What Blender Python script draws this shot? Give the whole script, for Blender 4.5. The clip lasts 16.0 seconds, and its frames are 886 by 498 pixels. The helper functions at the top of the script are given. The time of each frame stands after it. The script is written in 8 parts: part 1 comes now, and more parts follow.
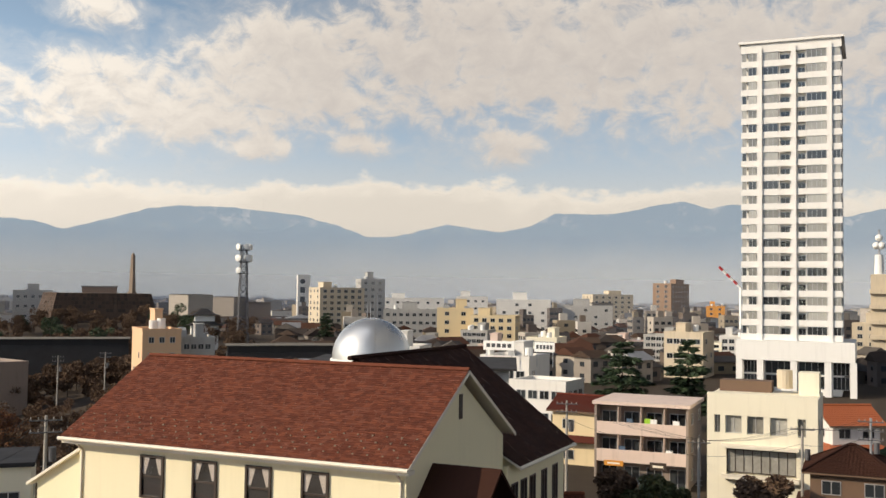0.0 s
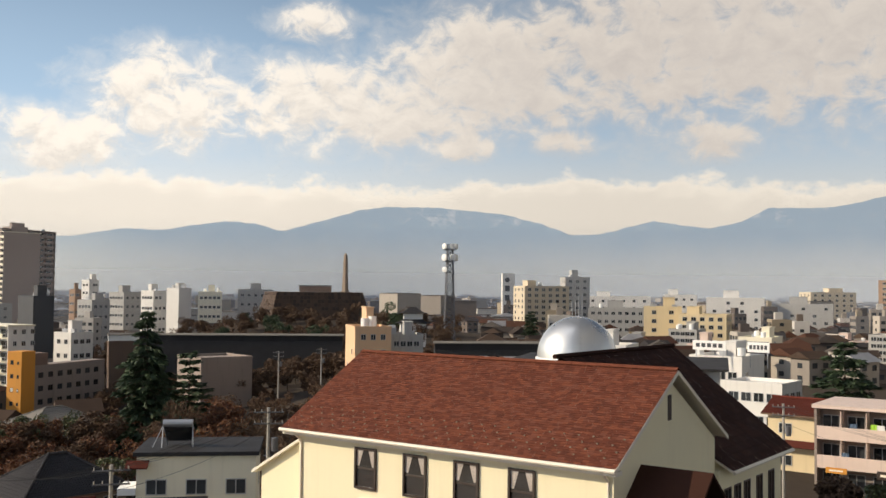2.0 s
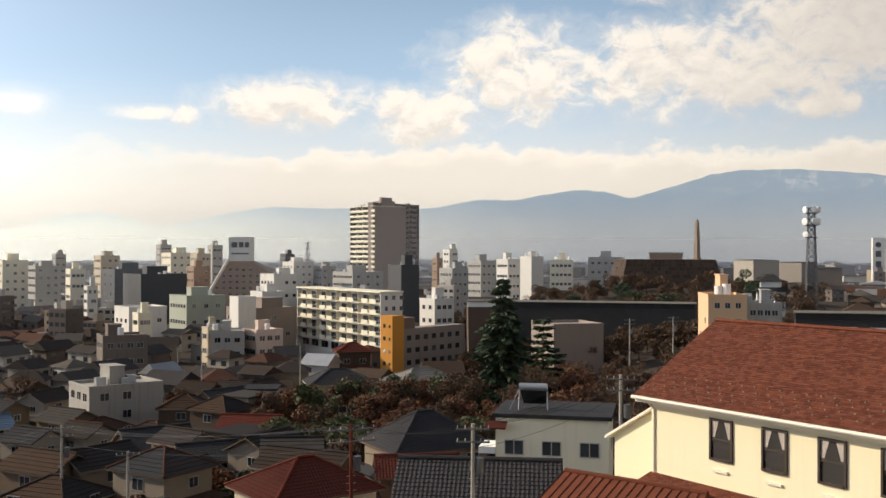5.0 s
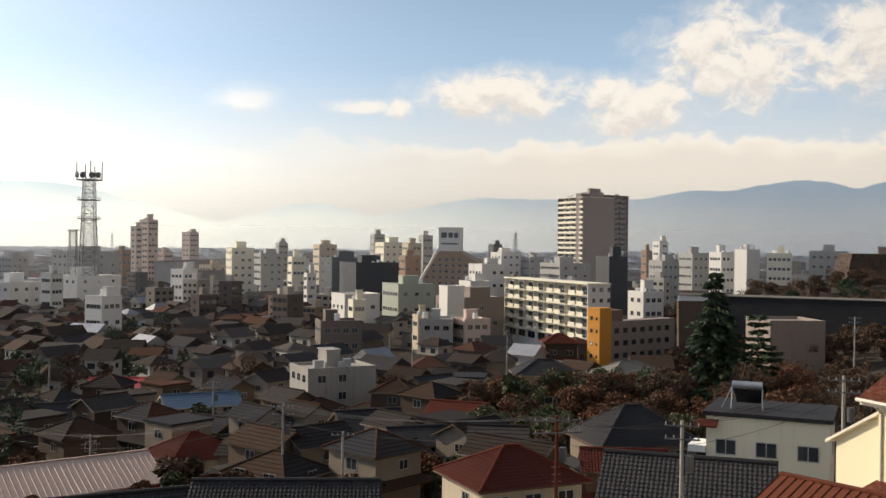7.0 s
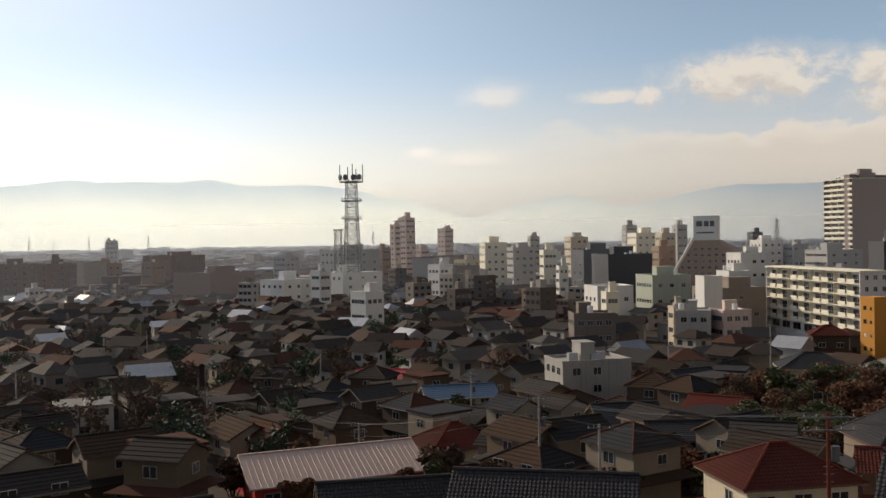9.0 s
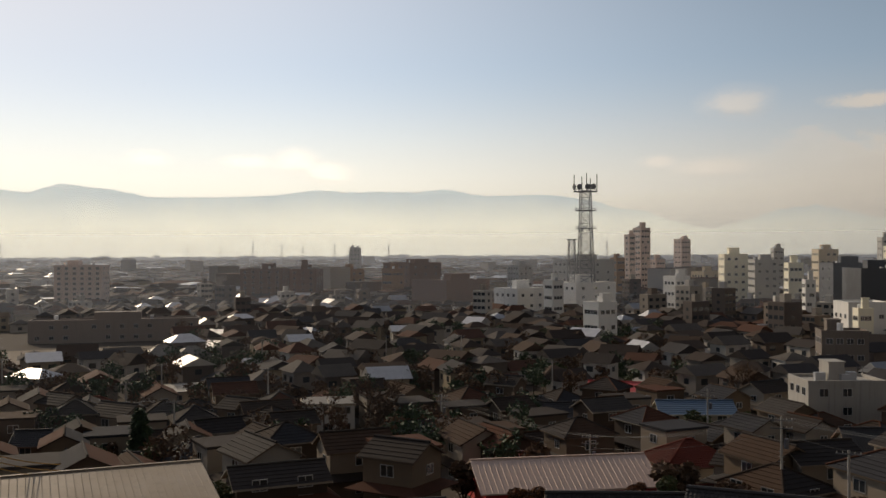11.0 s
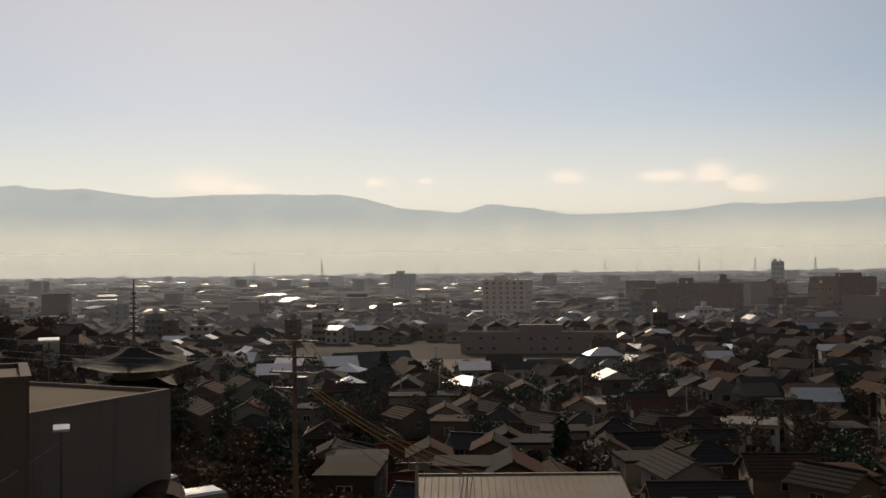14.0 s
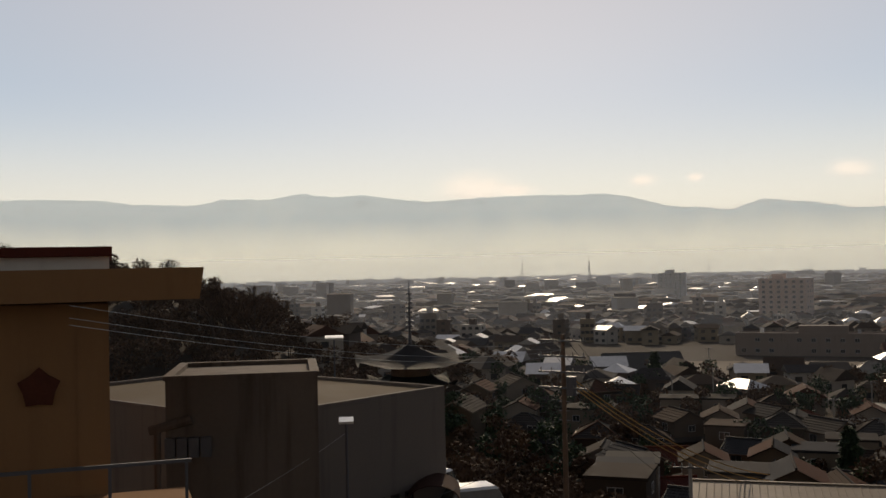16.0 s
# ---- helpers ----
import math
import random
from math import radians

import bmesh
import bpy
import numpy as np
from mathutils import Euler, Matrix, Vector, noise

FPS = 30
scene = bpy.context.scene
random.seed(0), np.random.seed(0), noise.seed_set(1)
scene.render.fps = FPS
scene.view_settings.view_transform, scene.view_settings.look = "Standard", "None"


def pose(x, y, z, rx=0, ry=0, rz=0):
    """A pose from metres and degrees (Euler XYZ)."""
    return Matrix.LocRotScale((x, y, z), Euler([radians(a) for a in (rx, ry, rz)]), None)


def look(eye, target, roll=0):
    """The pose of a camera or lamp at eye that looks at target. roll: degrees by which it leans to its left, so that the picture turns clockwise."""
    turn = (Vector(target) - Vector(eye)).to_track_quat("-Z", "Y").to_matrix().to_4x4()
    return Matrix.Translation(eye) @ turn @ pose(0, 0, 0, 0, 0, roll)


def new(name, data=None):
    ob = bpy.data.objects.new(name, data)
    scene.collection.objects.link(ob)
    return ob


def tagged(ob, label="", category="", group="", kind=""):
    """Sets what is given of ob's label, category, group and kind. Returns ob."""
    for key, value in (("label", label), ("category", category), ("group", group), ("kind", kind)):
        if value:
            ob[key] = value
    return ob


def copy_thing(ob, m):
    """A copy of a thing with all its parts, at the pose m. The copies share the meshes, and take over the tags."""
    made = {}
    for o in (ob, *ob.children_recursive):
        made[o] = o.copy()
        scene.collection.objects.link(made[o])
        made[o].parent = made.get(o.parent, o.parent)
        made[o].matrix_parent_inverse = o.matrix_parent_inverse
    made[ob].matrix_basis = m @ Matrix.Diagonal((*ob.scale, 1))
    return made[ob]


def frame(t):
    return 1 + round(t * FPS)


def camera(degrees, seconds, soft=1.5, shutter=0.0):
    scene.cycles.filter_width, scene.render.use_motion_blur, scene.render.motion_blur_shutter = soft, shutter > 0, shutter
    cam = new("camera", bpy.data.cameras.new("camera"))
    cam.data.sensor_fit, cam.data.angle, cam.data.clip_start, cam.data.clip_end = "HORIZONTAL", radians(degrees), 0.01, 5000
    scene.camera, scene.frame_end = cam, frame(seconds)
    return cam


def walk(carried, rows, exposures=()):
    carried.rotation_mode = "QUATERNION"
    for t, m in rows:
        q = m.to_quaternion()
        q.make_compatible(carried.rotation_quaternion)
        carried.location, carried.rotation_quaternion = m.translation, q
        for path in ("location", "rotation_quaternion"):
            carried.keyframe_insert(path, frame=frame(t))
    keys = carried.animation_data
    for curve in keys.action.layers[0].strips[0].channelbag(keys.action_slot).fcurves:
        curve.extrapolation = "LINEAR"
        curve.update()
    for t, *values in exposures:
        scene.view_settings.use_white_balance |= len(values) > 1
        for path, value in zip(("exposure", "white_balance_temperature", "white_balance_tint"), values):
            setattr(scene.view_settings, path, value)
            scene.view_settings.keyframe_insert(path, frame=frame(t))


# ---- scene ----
cam = camera(48.07, 16.0)

PATH = [
    (0.0, pose(0, 0, 30, 92.59, -0.75, -0.06)),
    (0.5, pose(0, 0, 30, 92.72, -0.49, 3.69)),
    (1.0, pose(0, 0, 30, 92.51, -0.46, 6.15)),
    (1.5, pose(0, 0, 30, 92.38, -0.52, 8.53)),
    (2.0, pose(0, 0, 30, 92.36, -0.61, 11.68)),
    (2.5, pose(0, 0, 30, 91.39, -0.96, 16.18)),
    (3.0, pose(0, 0, 30, 91.16, -0.56, 19.61)),
    (3.5, pose(0, 0, 30, 90.94, -0.50, 22.67)),
    (4.0, pose(0, 0, 30, 90.78, -0.64, 25.65)),
    (6.3, pose(0, 0, 30, 89.97, 0.04, 39.52)),
    (6.5, pose(0, 0, 30, 89.94, -0.20, 40.71)),
    (7.0, pose(0, 0, 30, 89.76, -0.70, 43.57)),
    (7.5, pose(0, 0, 30, 89.24, -0.66, 47.20)),
    (8.0, pose(0, 0, 30, 89.08, -0.25, 51.03)),
    (8.5, pose(0, 0, 30, 89.23, 0.55, 54.63)),
    (9.0, pose(0, 0, 30, 89.36, 0.90, 57.98)),
    (9.2, pose(0, 0, 30, 89.49, 1.01, 59.34)),
    (11.3, pose(0, 0, 30, 90.19, 0.24, 73.83)),
    (11.5, pose(0, 0, 30, 90.31, 0.30, 75.55)),
    (12.0, pose(0, 0, 30, 90.35, 0.19, 79.01)),
    (12.5, pose(0, 0, 30, 90.77, 0.21, 82.04)),
    (13.0, pose(0, 0, 30, 91.23, 0.23, 86.32)),
    (13.5, pose(0, 0, 30, 91.36, 0.32, 91.43)),
    (14.0, pose(0, 0, 30, 91.08, 0.68, 95.05)),
    (14.5, pose(0, 0, 30, 91.28, 0.85, 98.06)),
    (15.0, pose(0, 0, 30, 91.18, 0.89, 102.45)),
    (15.5, pose(0, 0, 30, 91.52, 1.11, 106.42)),
    (16.0, pose(0, 0, 30, 91.33, 1.26, 110.37)),
]
walk(cam, PATH, exposures=[(0.0, -0.15, 6800.0, 11.0), (4.0, -0.08, 6800.0, 11.0), (7.0, -0.22, 6700.0, 11.0), (9.0, -0.58, 6800.0, 12.0), (11.5, -0.98, 7150.0, 13.0), (12.5, -0.9, 7150.0, 13.0), (13.5, -1.28, 7150.0, 13.0), (14.5, -1.33, 7200.0, 13.5), (16.0, -1.3, 7200.0, 13.5)])

# ---- sky, sun ----
SUN_YAW, SUN_EL = 107.0, 25.0      # yaw counter-clockwise from the first view, degrees
world = bpy.data.worlds.new("sky")
scene.world = world
world.use_nodes = True
wt = world.node_tree
wt.nodes.clear()


class G:
    """A small helper to write node maths in one line."""

    def __init__(self, tree):
        self.t = tree

    def node(self, kind, **kw):
        n = self.t.nodes.new(kind)
        for k, v in kw.items():
            n.inputs[k].default_value = v
        return n

    def put(self, sock, v):
        if isinstance(v, (int, float, tuple)):
            sock.default_value = v
        else:
            self.t.links.new(v, sock)

    def m(self, op, a, b=0.0, c=0.0, clamp=False):
        n = self.t.nodes.new("ShaderNodeMath")
        n.operation, n.use_clamp = op, clamp
        for s, v in zip(n.inputs, (a, b, c)):
            self.put(s, v)
        return n.outputs[0]

    def mix(self, f, a, b, kind="MIX"):
        n = self.t.nodes.new("ShaderNodeMix")
        n.data_type, n.blend_type = "RGBA", kind
        self.put(n.inputs[0], f)
        self.put(n.inputs[6], a)
        self.put(n.inputs[7], b)
        return n.outputs[2]

    def ramp(self, f, *stops):
        n = self.t.nodes.new("ShaderNodeValToRGB")
        while len(n.color_ramp.elements) < len(stops):
            n.color_ramp.elements.new(0.5)
        for e, (p, c) in zip(n.color_ramp.elements, stops):
            e.position, e.color = p, (*c, 1)
        self.put(n.inputs[0], f)
        return n.outputs[0]

    def smooth(self, v, lo, hi, a=0.0, b=1.0):
        n = self.t.nodes.new("ShaderNodeMapRange")
        n.interpolation_type = "SMOOTHSTEP"
        for s, q in zip(n.inputs, (v, lo, hi, a, b)):
            self.put(s, q)
        return n.outputs[0]

    def noise(self, vec, scale, detail=4.0, rough=0.55, dist=0.0):
        n = self.node("ShaderNodeTexNoise", Scale=scale, Detail=detail, Roughness=rough, Distortion=dist)
        if vec is not None:
            self.t.links.new(vec, n.inputs["Vector"])
        return n.outputs[0]

    def xyz(self, x, y, z):
        n = self.t.nodes.new("ShaderNodeCombineXYZ")
        for s, v in zip(n.inputs, (x, y, z)):
            self.put(s, v)
        return n.outputs[0]


g = G(wt)
tc = g.node("ShaderNodeTexCoord")
sep = g.node("ShaderNodeSeparateXYZ")
wt.links.new(tc.outputs["Generated"], sep.inputs[0])
sx, sy, sz = sep.outputs
yaw = g.m("MULTIPLY", g.m("ARCTAN2", g.m("MULTIPLY", sx, -1.0), sy), 57.2958)
elev = g.m("MULTIPLY", g.m("ARCSINE", sz), 57.2958)
sky = g.node("ShaderNodeTexSky")
sky.sky_type, sky.sun_disc = "NISHITA", False
sky.sun_elevation, sky.sun_rotation = radians(SUN_EL), radians(-SUN_YAW)
sky.air_density, sky.dust_density, sky.ozone_density = 1.0, 0.6, 1.5
base = g.mix(1.0, sky.outputs[0], (0.075, 0.075, 0.075, 1), "MULTIPLY")
sunward = g.smooth(g.m("ABSOLUTE", g.m("SUBTRACT", yaw, SUN_YAW)), 75.0, 0.0)
# thin high milkiness, then the bright haze over the horizon
base = g.mix(g.smooth(elev, 26.0, 3.0, 0.0, 0.76), base, (0.46, 0.65, 0.87, 1))
haze_col = g.mix(sunward, (0.86, 0.78, 0.64, 1), (1.1, 1.07, 0.86, 1))
base = g.mix(g.smooth(elev, 11.0, 1.0, 0.0, 0.85), base, haze_col)
base = g.mix(g.m("MULTIPLY", sunward, g.smooth(elev, 3.0, 20.0, 0.2, 0.93)), base, (0.55, 0.58, 0.66, 1))
# cumulus: masses (yaw, elevation, half width, half height) with billowed edges
CLOUDS = [(16.5, 10.5, 8.5, 2.3), (27.0, 10.5, 4.3, 2.3), (40.6, 8.5, 4.0, 1.3), (32.6, 7.9, 3.2, 1.5), (8.5, 12.2, 7.5, 3.2), (-3.0, 13.6, 11.0, 4.0), (-16.0, 13.4, 12.0, 3.9), (-34.0, 12.5, 14.0, 5.0),
          (4.5, 8.5, 1.9, 0.7), (-3.6, 8.5, 2.2, 1.1), (10.4, 8.3, 1.6, 0.8), (-15.5, 9.9, 0.9, 0.6), (19.0, 15.0, 2.5, 0.9), (48.0, 7.8, 1.9, 0.35), (46.0, 7.7, 0.9, 0.55)]
WISPS = [(59.1, 4.9, 1.0, 0.35), (79.9, 5.0, 1.2, 0.65), (82.3, 5.0, 1.5, 0.35), (78.0, 4.4, 1.4, 0.55), (87.9, 5.05, 1.0, 0.45), (98.8, 4.95, 0.7, 0.3), (96.0, 5.0, 0.4, 0.22), (108.3, 4.8, 1.9, 0.85), (106.3, 4.6, 1.3, 0.4), (54.8, 8.1, 1.7, 0.8), (56.2, 4.5, 2.4, 0.5)]


def masses(el_, wob_, those):
    """How deep inside a cloud mass a direction lies."""
    top = None
    for cy, ce, ry, re in those:
        u = g.m("DIVIDE", g.m("SUBTRACT", wob_, float(cy)), float(ry))
        v = g.m("DIVIDE", g.m("SUBTRACT", el_, float(ce)), float(re))
        f = g.m("SUBTRACT", 1.0, g.m("MULTIPLY_ADD", u, u, g.m("MULTIPLY", v, v)))
        top = f if top is None else g.m("MAXIMUM", top, f)
    return g.m("MAXIMUM", top, -4.0)


def billow(vec, scale, detail):
    """Rounded heaps that pile up at several sizes."""
    n = g.node("ShaderNodeTexVoronoi", Scale=scale, Detail=detail, Roughness=0.52, Lacunarity=2.2)
    n.feature, n.normalize = "SMOOTH_F1", True
    n.inputs["Smoothness"].default_value = 0.35
    wt.links.new(vec, n.inputs["Vector"])
    return n.outputs["Distance"]


def density(el_):
    vec = g.xyz(yaw, g.m("MULTIPLY", el_, 1.35), 0.0)
    big = g.noise(vec, 0.16, 3.0, 0.5)
    heap = g.m("MULTIPLY", g.m("SUBTRACT", 0.36, billow(vec, 0.42, 3.0)), 2.3)
    fine = g.m("MULTIPLY", g.m("SUBTRACT", g.noise(vec, 0.62, 8.0, 0.62, 0.5), 0.5), 3.6)
    tex = g.m("ADD", g.m("ADD", heap, fine), g.m("MULTIPLY", g.m("SUBTRACT", big, 0.5), 2.2))
    wob_ = g.m("ADD", yaw, g.m("MULTIPLY", g.m("SUBTRACT", big, 0.5), 2.4))
    heavy = g.m("MULTIPLY_ADD", masses(el_, wob_, CLOUDS), 1.0, tex)
    light = g.m("SUBTRACT", g.m("MULTIPLY_ADD", tex, 0.55, masses(el_, yaw, WISPS)), 0.35)
    return g.m("MAXIMUM", heavy, light)


# the sky grows brighter towards the sun
gain = g.m("POWER", 2.0, g.m("ADD", g.smooth(yaw, 0.0, 30.0, 0.0, 0.38), g.smooth(yaw, 38.0, 85.0, 0.0, 0.85)))
gain = g.m("SUBTRACT", gain, g.m("MULTIPLY", g.smooth(yaw, 150.0, 178.0), 1.2))
base = g.mix(1.0, base, g.xyz(gain, gain, gain), "MULTIPLY")
# the long pale bank behind the mountains, its top uneven
bvec = g.xyz(yaw, g.m("MULTIPLY", elev, 1.6), 3.0)
rim = g.m("ADD", g.m("MULTIPLY", g.noise(bvec, 0.11, 2.0, 0.5), 3.4), g.m("MULTIPLY", g.noise(bvec, 0.5, 7.0, 0.6), 3.0))
depth_ = g.m("SUBTRACT", g.m("ADD", rim, 2.95), elev)
bank = g.m("MULTIPLY", g.smooth(depth_, -0.15, 0.6), g.smooth(yaw, 60.0, 36.0, 0.0, 0.92))
bank = g.m("MULTIPLY", bank, g.smooth(yaw, -175.0, -150.0))
bank_c = g.mix(g.smooth(depth_, 0.0, 1.6), (0.97, 0.90, 0.79, 1), (0.82, 0.76, 0.67, 1))
half = g.m("MULTIPLY_ADD", gain, g.smooth(yaw, 45.0, 70.0, 0.62, 1.1), g.smooth(yaw, 45.0, 70.0, 0.38, 0.0))
base = g.mix(bank, base, g.mix(1.0, bank_c, g.xyz(half, half, half), "MULTIPLY"))
# unseen warm cloud sheet added beyond the view, to brighten sides turned from the sun
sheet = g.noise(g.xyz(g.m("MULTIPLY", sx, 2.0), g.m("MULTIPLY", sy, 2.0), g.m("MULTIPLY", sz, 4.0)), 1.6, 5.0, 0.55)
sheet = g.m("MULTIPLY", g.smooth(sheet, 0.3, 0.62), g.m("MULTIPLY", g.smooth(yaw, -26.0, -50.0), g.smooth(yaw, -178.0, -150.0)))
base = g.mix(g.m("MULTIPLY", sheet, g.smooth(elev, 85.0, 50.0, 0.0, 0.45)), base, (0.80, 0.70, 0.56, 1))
dens = density(elev)
above = density(g.m("ADD", elev, 0.7))
cover = g.m("MULTIPLY_ADD", g.smooth(dens, -1.7, 0.3), 0.3, g.m("MULTIPLY", g.smooth(dens, -0.3, 0.9), 0.7))
# sunlit upper rims, greyer bellies
belly = g.smooth(yaw, 24.0, 2.0)
spread = g.m("MULTIPLY_ADD", belly, 2.2, 1.1)
lit_ = g.m("ADD", g.smooth(g.m("DIVIDE", g.m("SUBTRACT", dens, above), spread), -0.7, 0.8), g.m("MULTIPLY", g.smooth(dens, 1.7, 0.3), 0.35), clamp=True)
body = g.mix(lit_, g.mix(belly, (0.70, 0.66, 0.61, 1), (0.56, 0.52, 0.50, 1)), g.mix(belly, (0.95, 0.89, 0.80, 1), (0.80, 0.74, 0.67, 1)))
body = g.mix(1.0, body, g.xyz(half, half, half), "MULTIPLY")
base = g.mix(g.m("MULTIPLY", cover, g.m("ADD", g.smooth(yaw, 45.0, 52.0, 0.96, 0.55), g.smooth(yaw, 62.0, 76.0, 0.0, 0.35))), base, body)
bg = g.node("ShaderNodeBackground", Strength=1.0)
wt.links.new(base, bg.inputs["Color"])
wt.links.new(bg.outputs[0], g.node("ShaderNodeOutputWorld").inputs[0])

lamp = new("sun", bpy.data.lights.new("sun", "SUN"))
lamp.data.energy, lamp.data.angle, lamp.data.color = 4.7, radians(0.6), (1.0, 0.86, 0.66)
a, e = radians(SUN_YAW), radians(SUN_EL)
lamp.matrix_world = look((-math.sin(a) * math.cos(e) * 50, math.cos(a) * math.cos(e) * 50, 200 + math.sin(e) * 50), (0, 0, 200))


# ---- materials ----
def material(name, colour, rough=0.8, metal=0.0, vary=0.12, scale=0.6, fine_scale=9.0, bump=0.15, island=0.0, objvary=0.0, spec=0.5, stain=0.0):
    """Painted, mineral or metal surface: colour with patchy and fine variation, relief and, on request, a change from piece to piece."""
    m = bpy.data.materials.new(name)
    m.use_nodes = True
    t = m.node_tree
    h = G(t)
    bsdf = t.nodes["Principled BSDF"]
    pos = h.node("ShaderNodeNewGeometry")
    p = pos.outputs["Position"]
    n1, n2 = h.noise(p, scale, 4.0, 0.6), h.noise(p, fine_scale, 3.0, 0.6)
    k = h.m("ADD", h.m("MULTIPLY", h.m("SUBTRACT", n1, 0.5), 2 * vary), h.m("MULTIPLY", h.m("SUBTRACT", n2, 0.5), vary))
    if island:
        k = h.m("ADD", k, h.m("MULTIPLY", h.m("SUBTRACT", pos.outputs["Random Per Island"], 0.5), 2 * island))
    if objvary:
        info = h.node("ShaderNodeObjectInfo")
        k = h.m("ADD", k, h.m("MULTIPLY", h.m("SUBTRACT", info.outputs["Random"], 0.5), 2 * objvary))
    k = h.m("ADD", k, 1.0)
    if stain:      # rain streaks running down
        s = h.node("ShaderNodeMapping", Scale=(1.6, 1.6, 0.12))
        t.links.new(p, s.inputs[0])
        k = h.m("MULTIPLY", k, h.smooth(h.noise(s.outputs[0], 1.0, 5.0, 0.6), 0.50, 0.72, 1.0, 1.0 - stain))
    c = h.mix(1.0, (*colour, 1), h.xyz(k, k, k), "MULTIPLY")
    t.links.new(c, bsdf.inputs["Base Color"])
    bsdf.inputs["Metallic"].default_value = metal
    bsdf.inputs["Specular IOR Level"].default_value = spec
    t.links.new(h.smooth(n1, 0.2, 0.8, max(rough - 0.1, 0.02), min(rough + 0.1, 1.0)), bsdf.inputs["Roughness"])
    if bump:
        b = h.node("ShaderNodeBump", Strength=bump, Distance=0.03)
        t.links.new(n2, b.inputs["Height"])
        t.links.new(b.outputs[0], bsdf.inputs["Normal"])
    return m


def tinted(name, colours, rough=0.8, island=True, vary=0.15, bump=0.1, scale=0.5, spec=0.5, metal=0.0, shiny=0.0):
    """One surface whose pieces differ in colour, picked per loose piece or per thing."""
    m = material(name, (1, 1, 1), rough, metal, vary, scale, 8.0, bump, spec=spec)
    t = m.node_tree
    h = G(t)
    if island:
        r = h.node("ShaderNodeNewGeometry").outputs["Random Per Island"]
    else:
        r = h.node("ShaderNodeObjectInfo").outputs["Random"]
    n = t.nodes.new("ShaderNodeValToRGB")
    n.color_ramp.interpolation = "CONSTANT"
    while len(n.color_ramp.elements) < len(colours):
        n.color_ramp.elements.new(0.5)
    for i, (e_, c_) in enumerate(zip(n.color_ramp.elements, colours)):
        e_.position, e_.color = i / len(colours), (*c_, 1)
    t.links.new(r, n.inputs[0])
    mixnode = [q for q in t.nodes if q.type == "MIX"][0]
    t.links.new(n.outputs[0], mixnode.inputs[6])
    if shiny:      # a few pieces are bare sheet metal
        r2 = h.m("FRACT", h.m("MULTIPLY", r, 17.31))
        bare = h.m("LESS_THAN", r2, shiny)
        bsdf = t.nodes["Principled BSDF"]
        old = bsdf.inputs["Roughness"].links[0].from_socket
        t.links.new(h.m("MULTIPLY", old, h.m("SUBTRACT", 1.0, h.m("MULTIPLY", bare, 0.55))), bsdf.inputs["Roughness"])
        t.links.new(h.m("MULTIPLY", bare, 0.6), bsdf.inputs["Metallic"])
        lit = h.mix(bare, n.outputs[0], (0.40, 0.39, 0.38, 1))
        t.links.new(lit, mixnode.inputs[6])
    return m


def glass_dark(name, colour=(0.03, 0.035, 0.04), rough=0.08, spec=0.8):
    return material(name, colour, rough, 0.0, 0.5, 0.35, 3.0, 0.0, spec=spec, objvary=0.5)


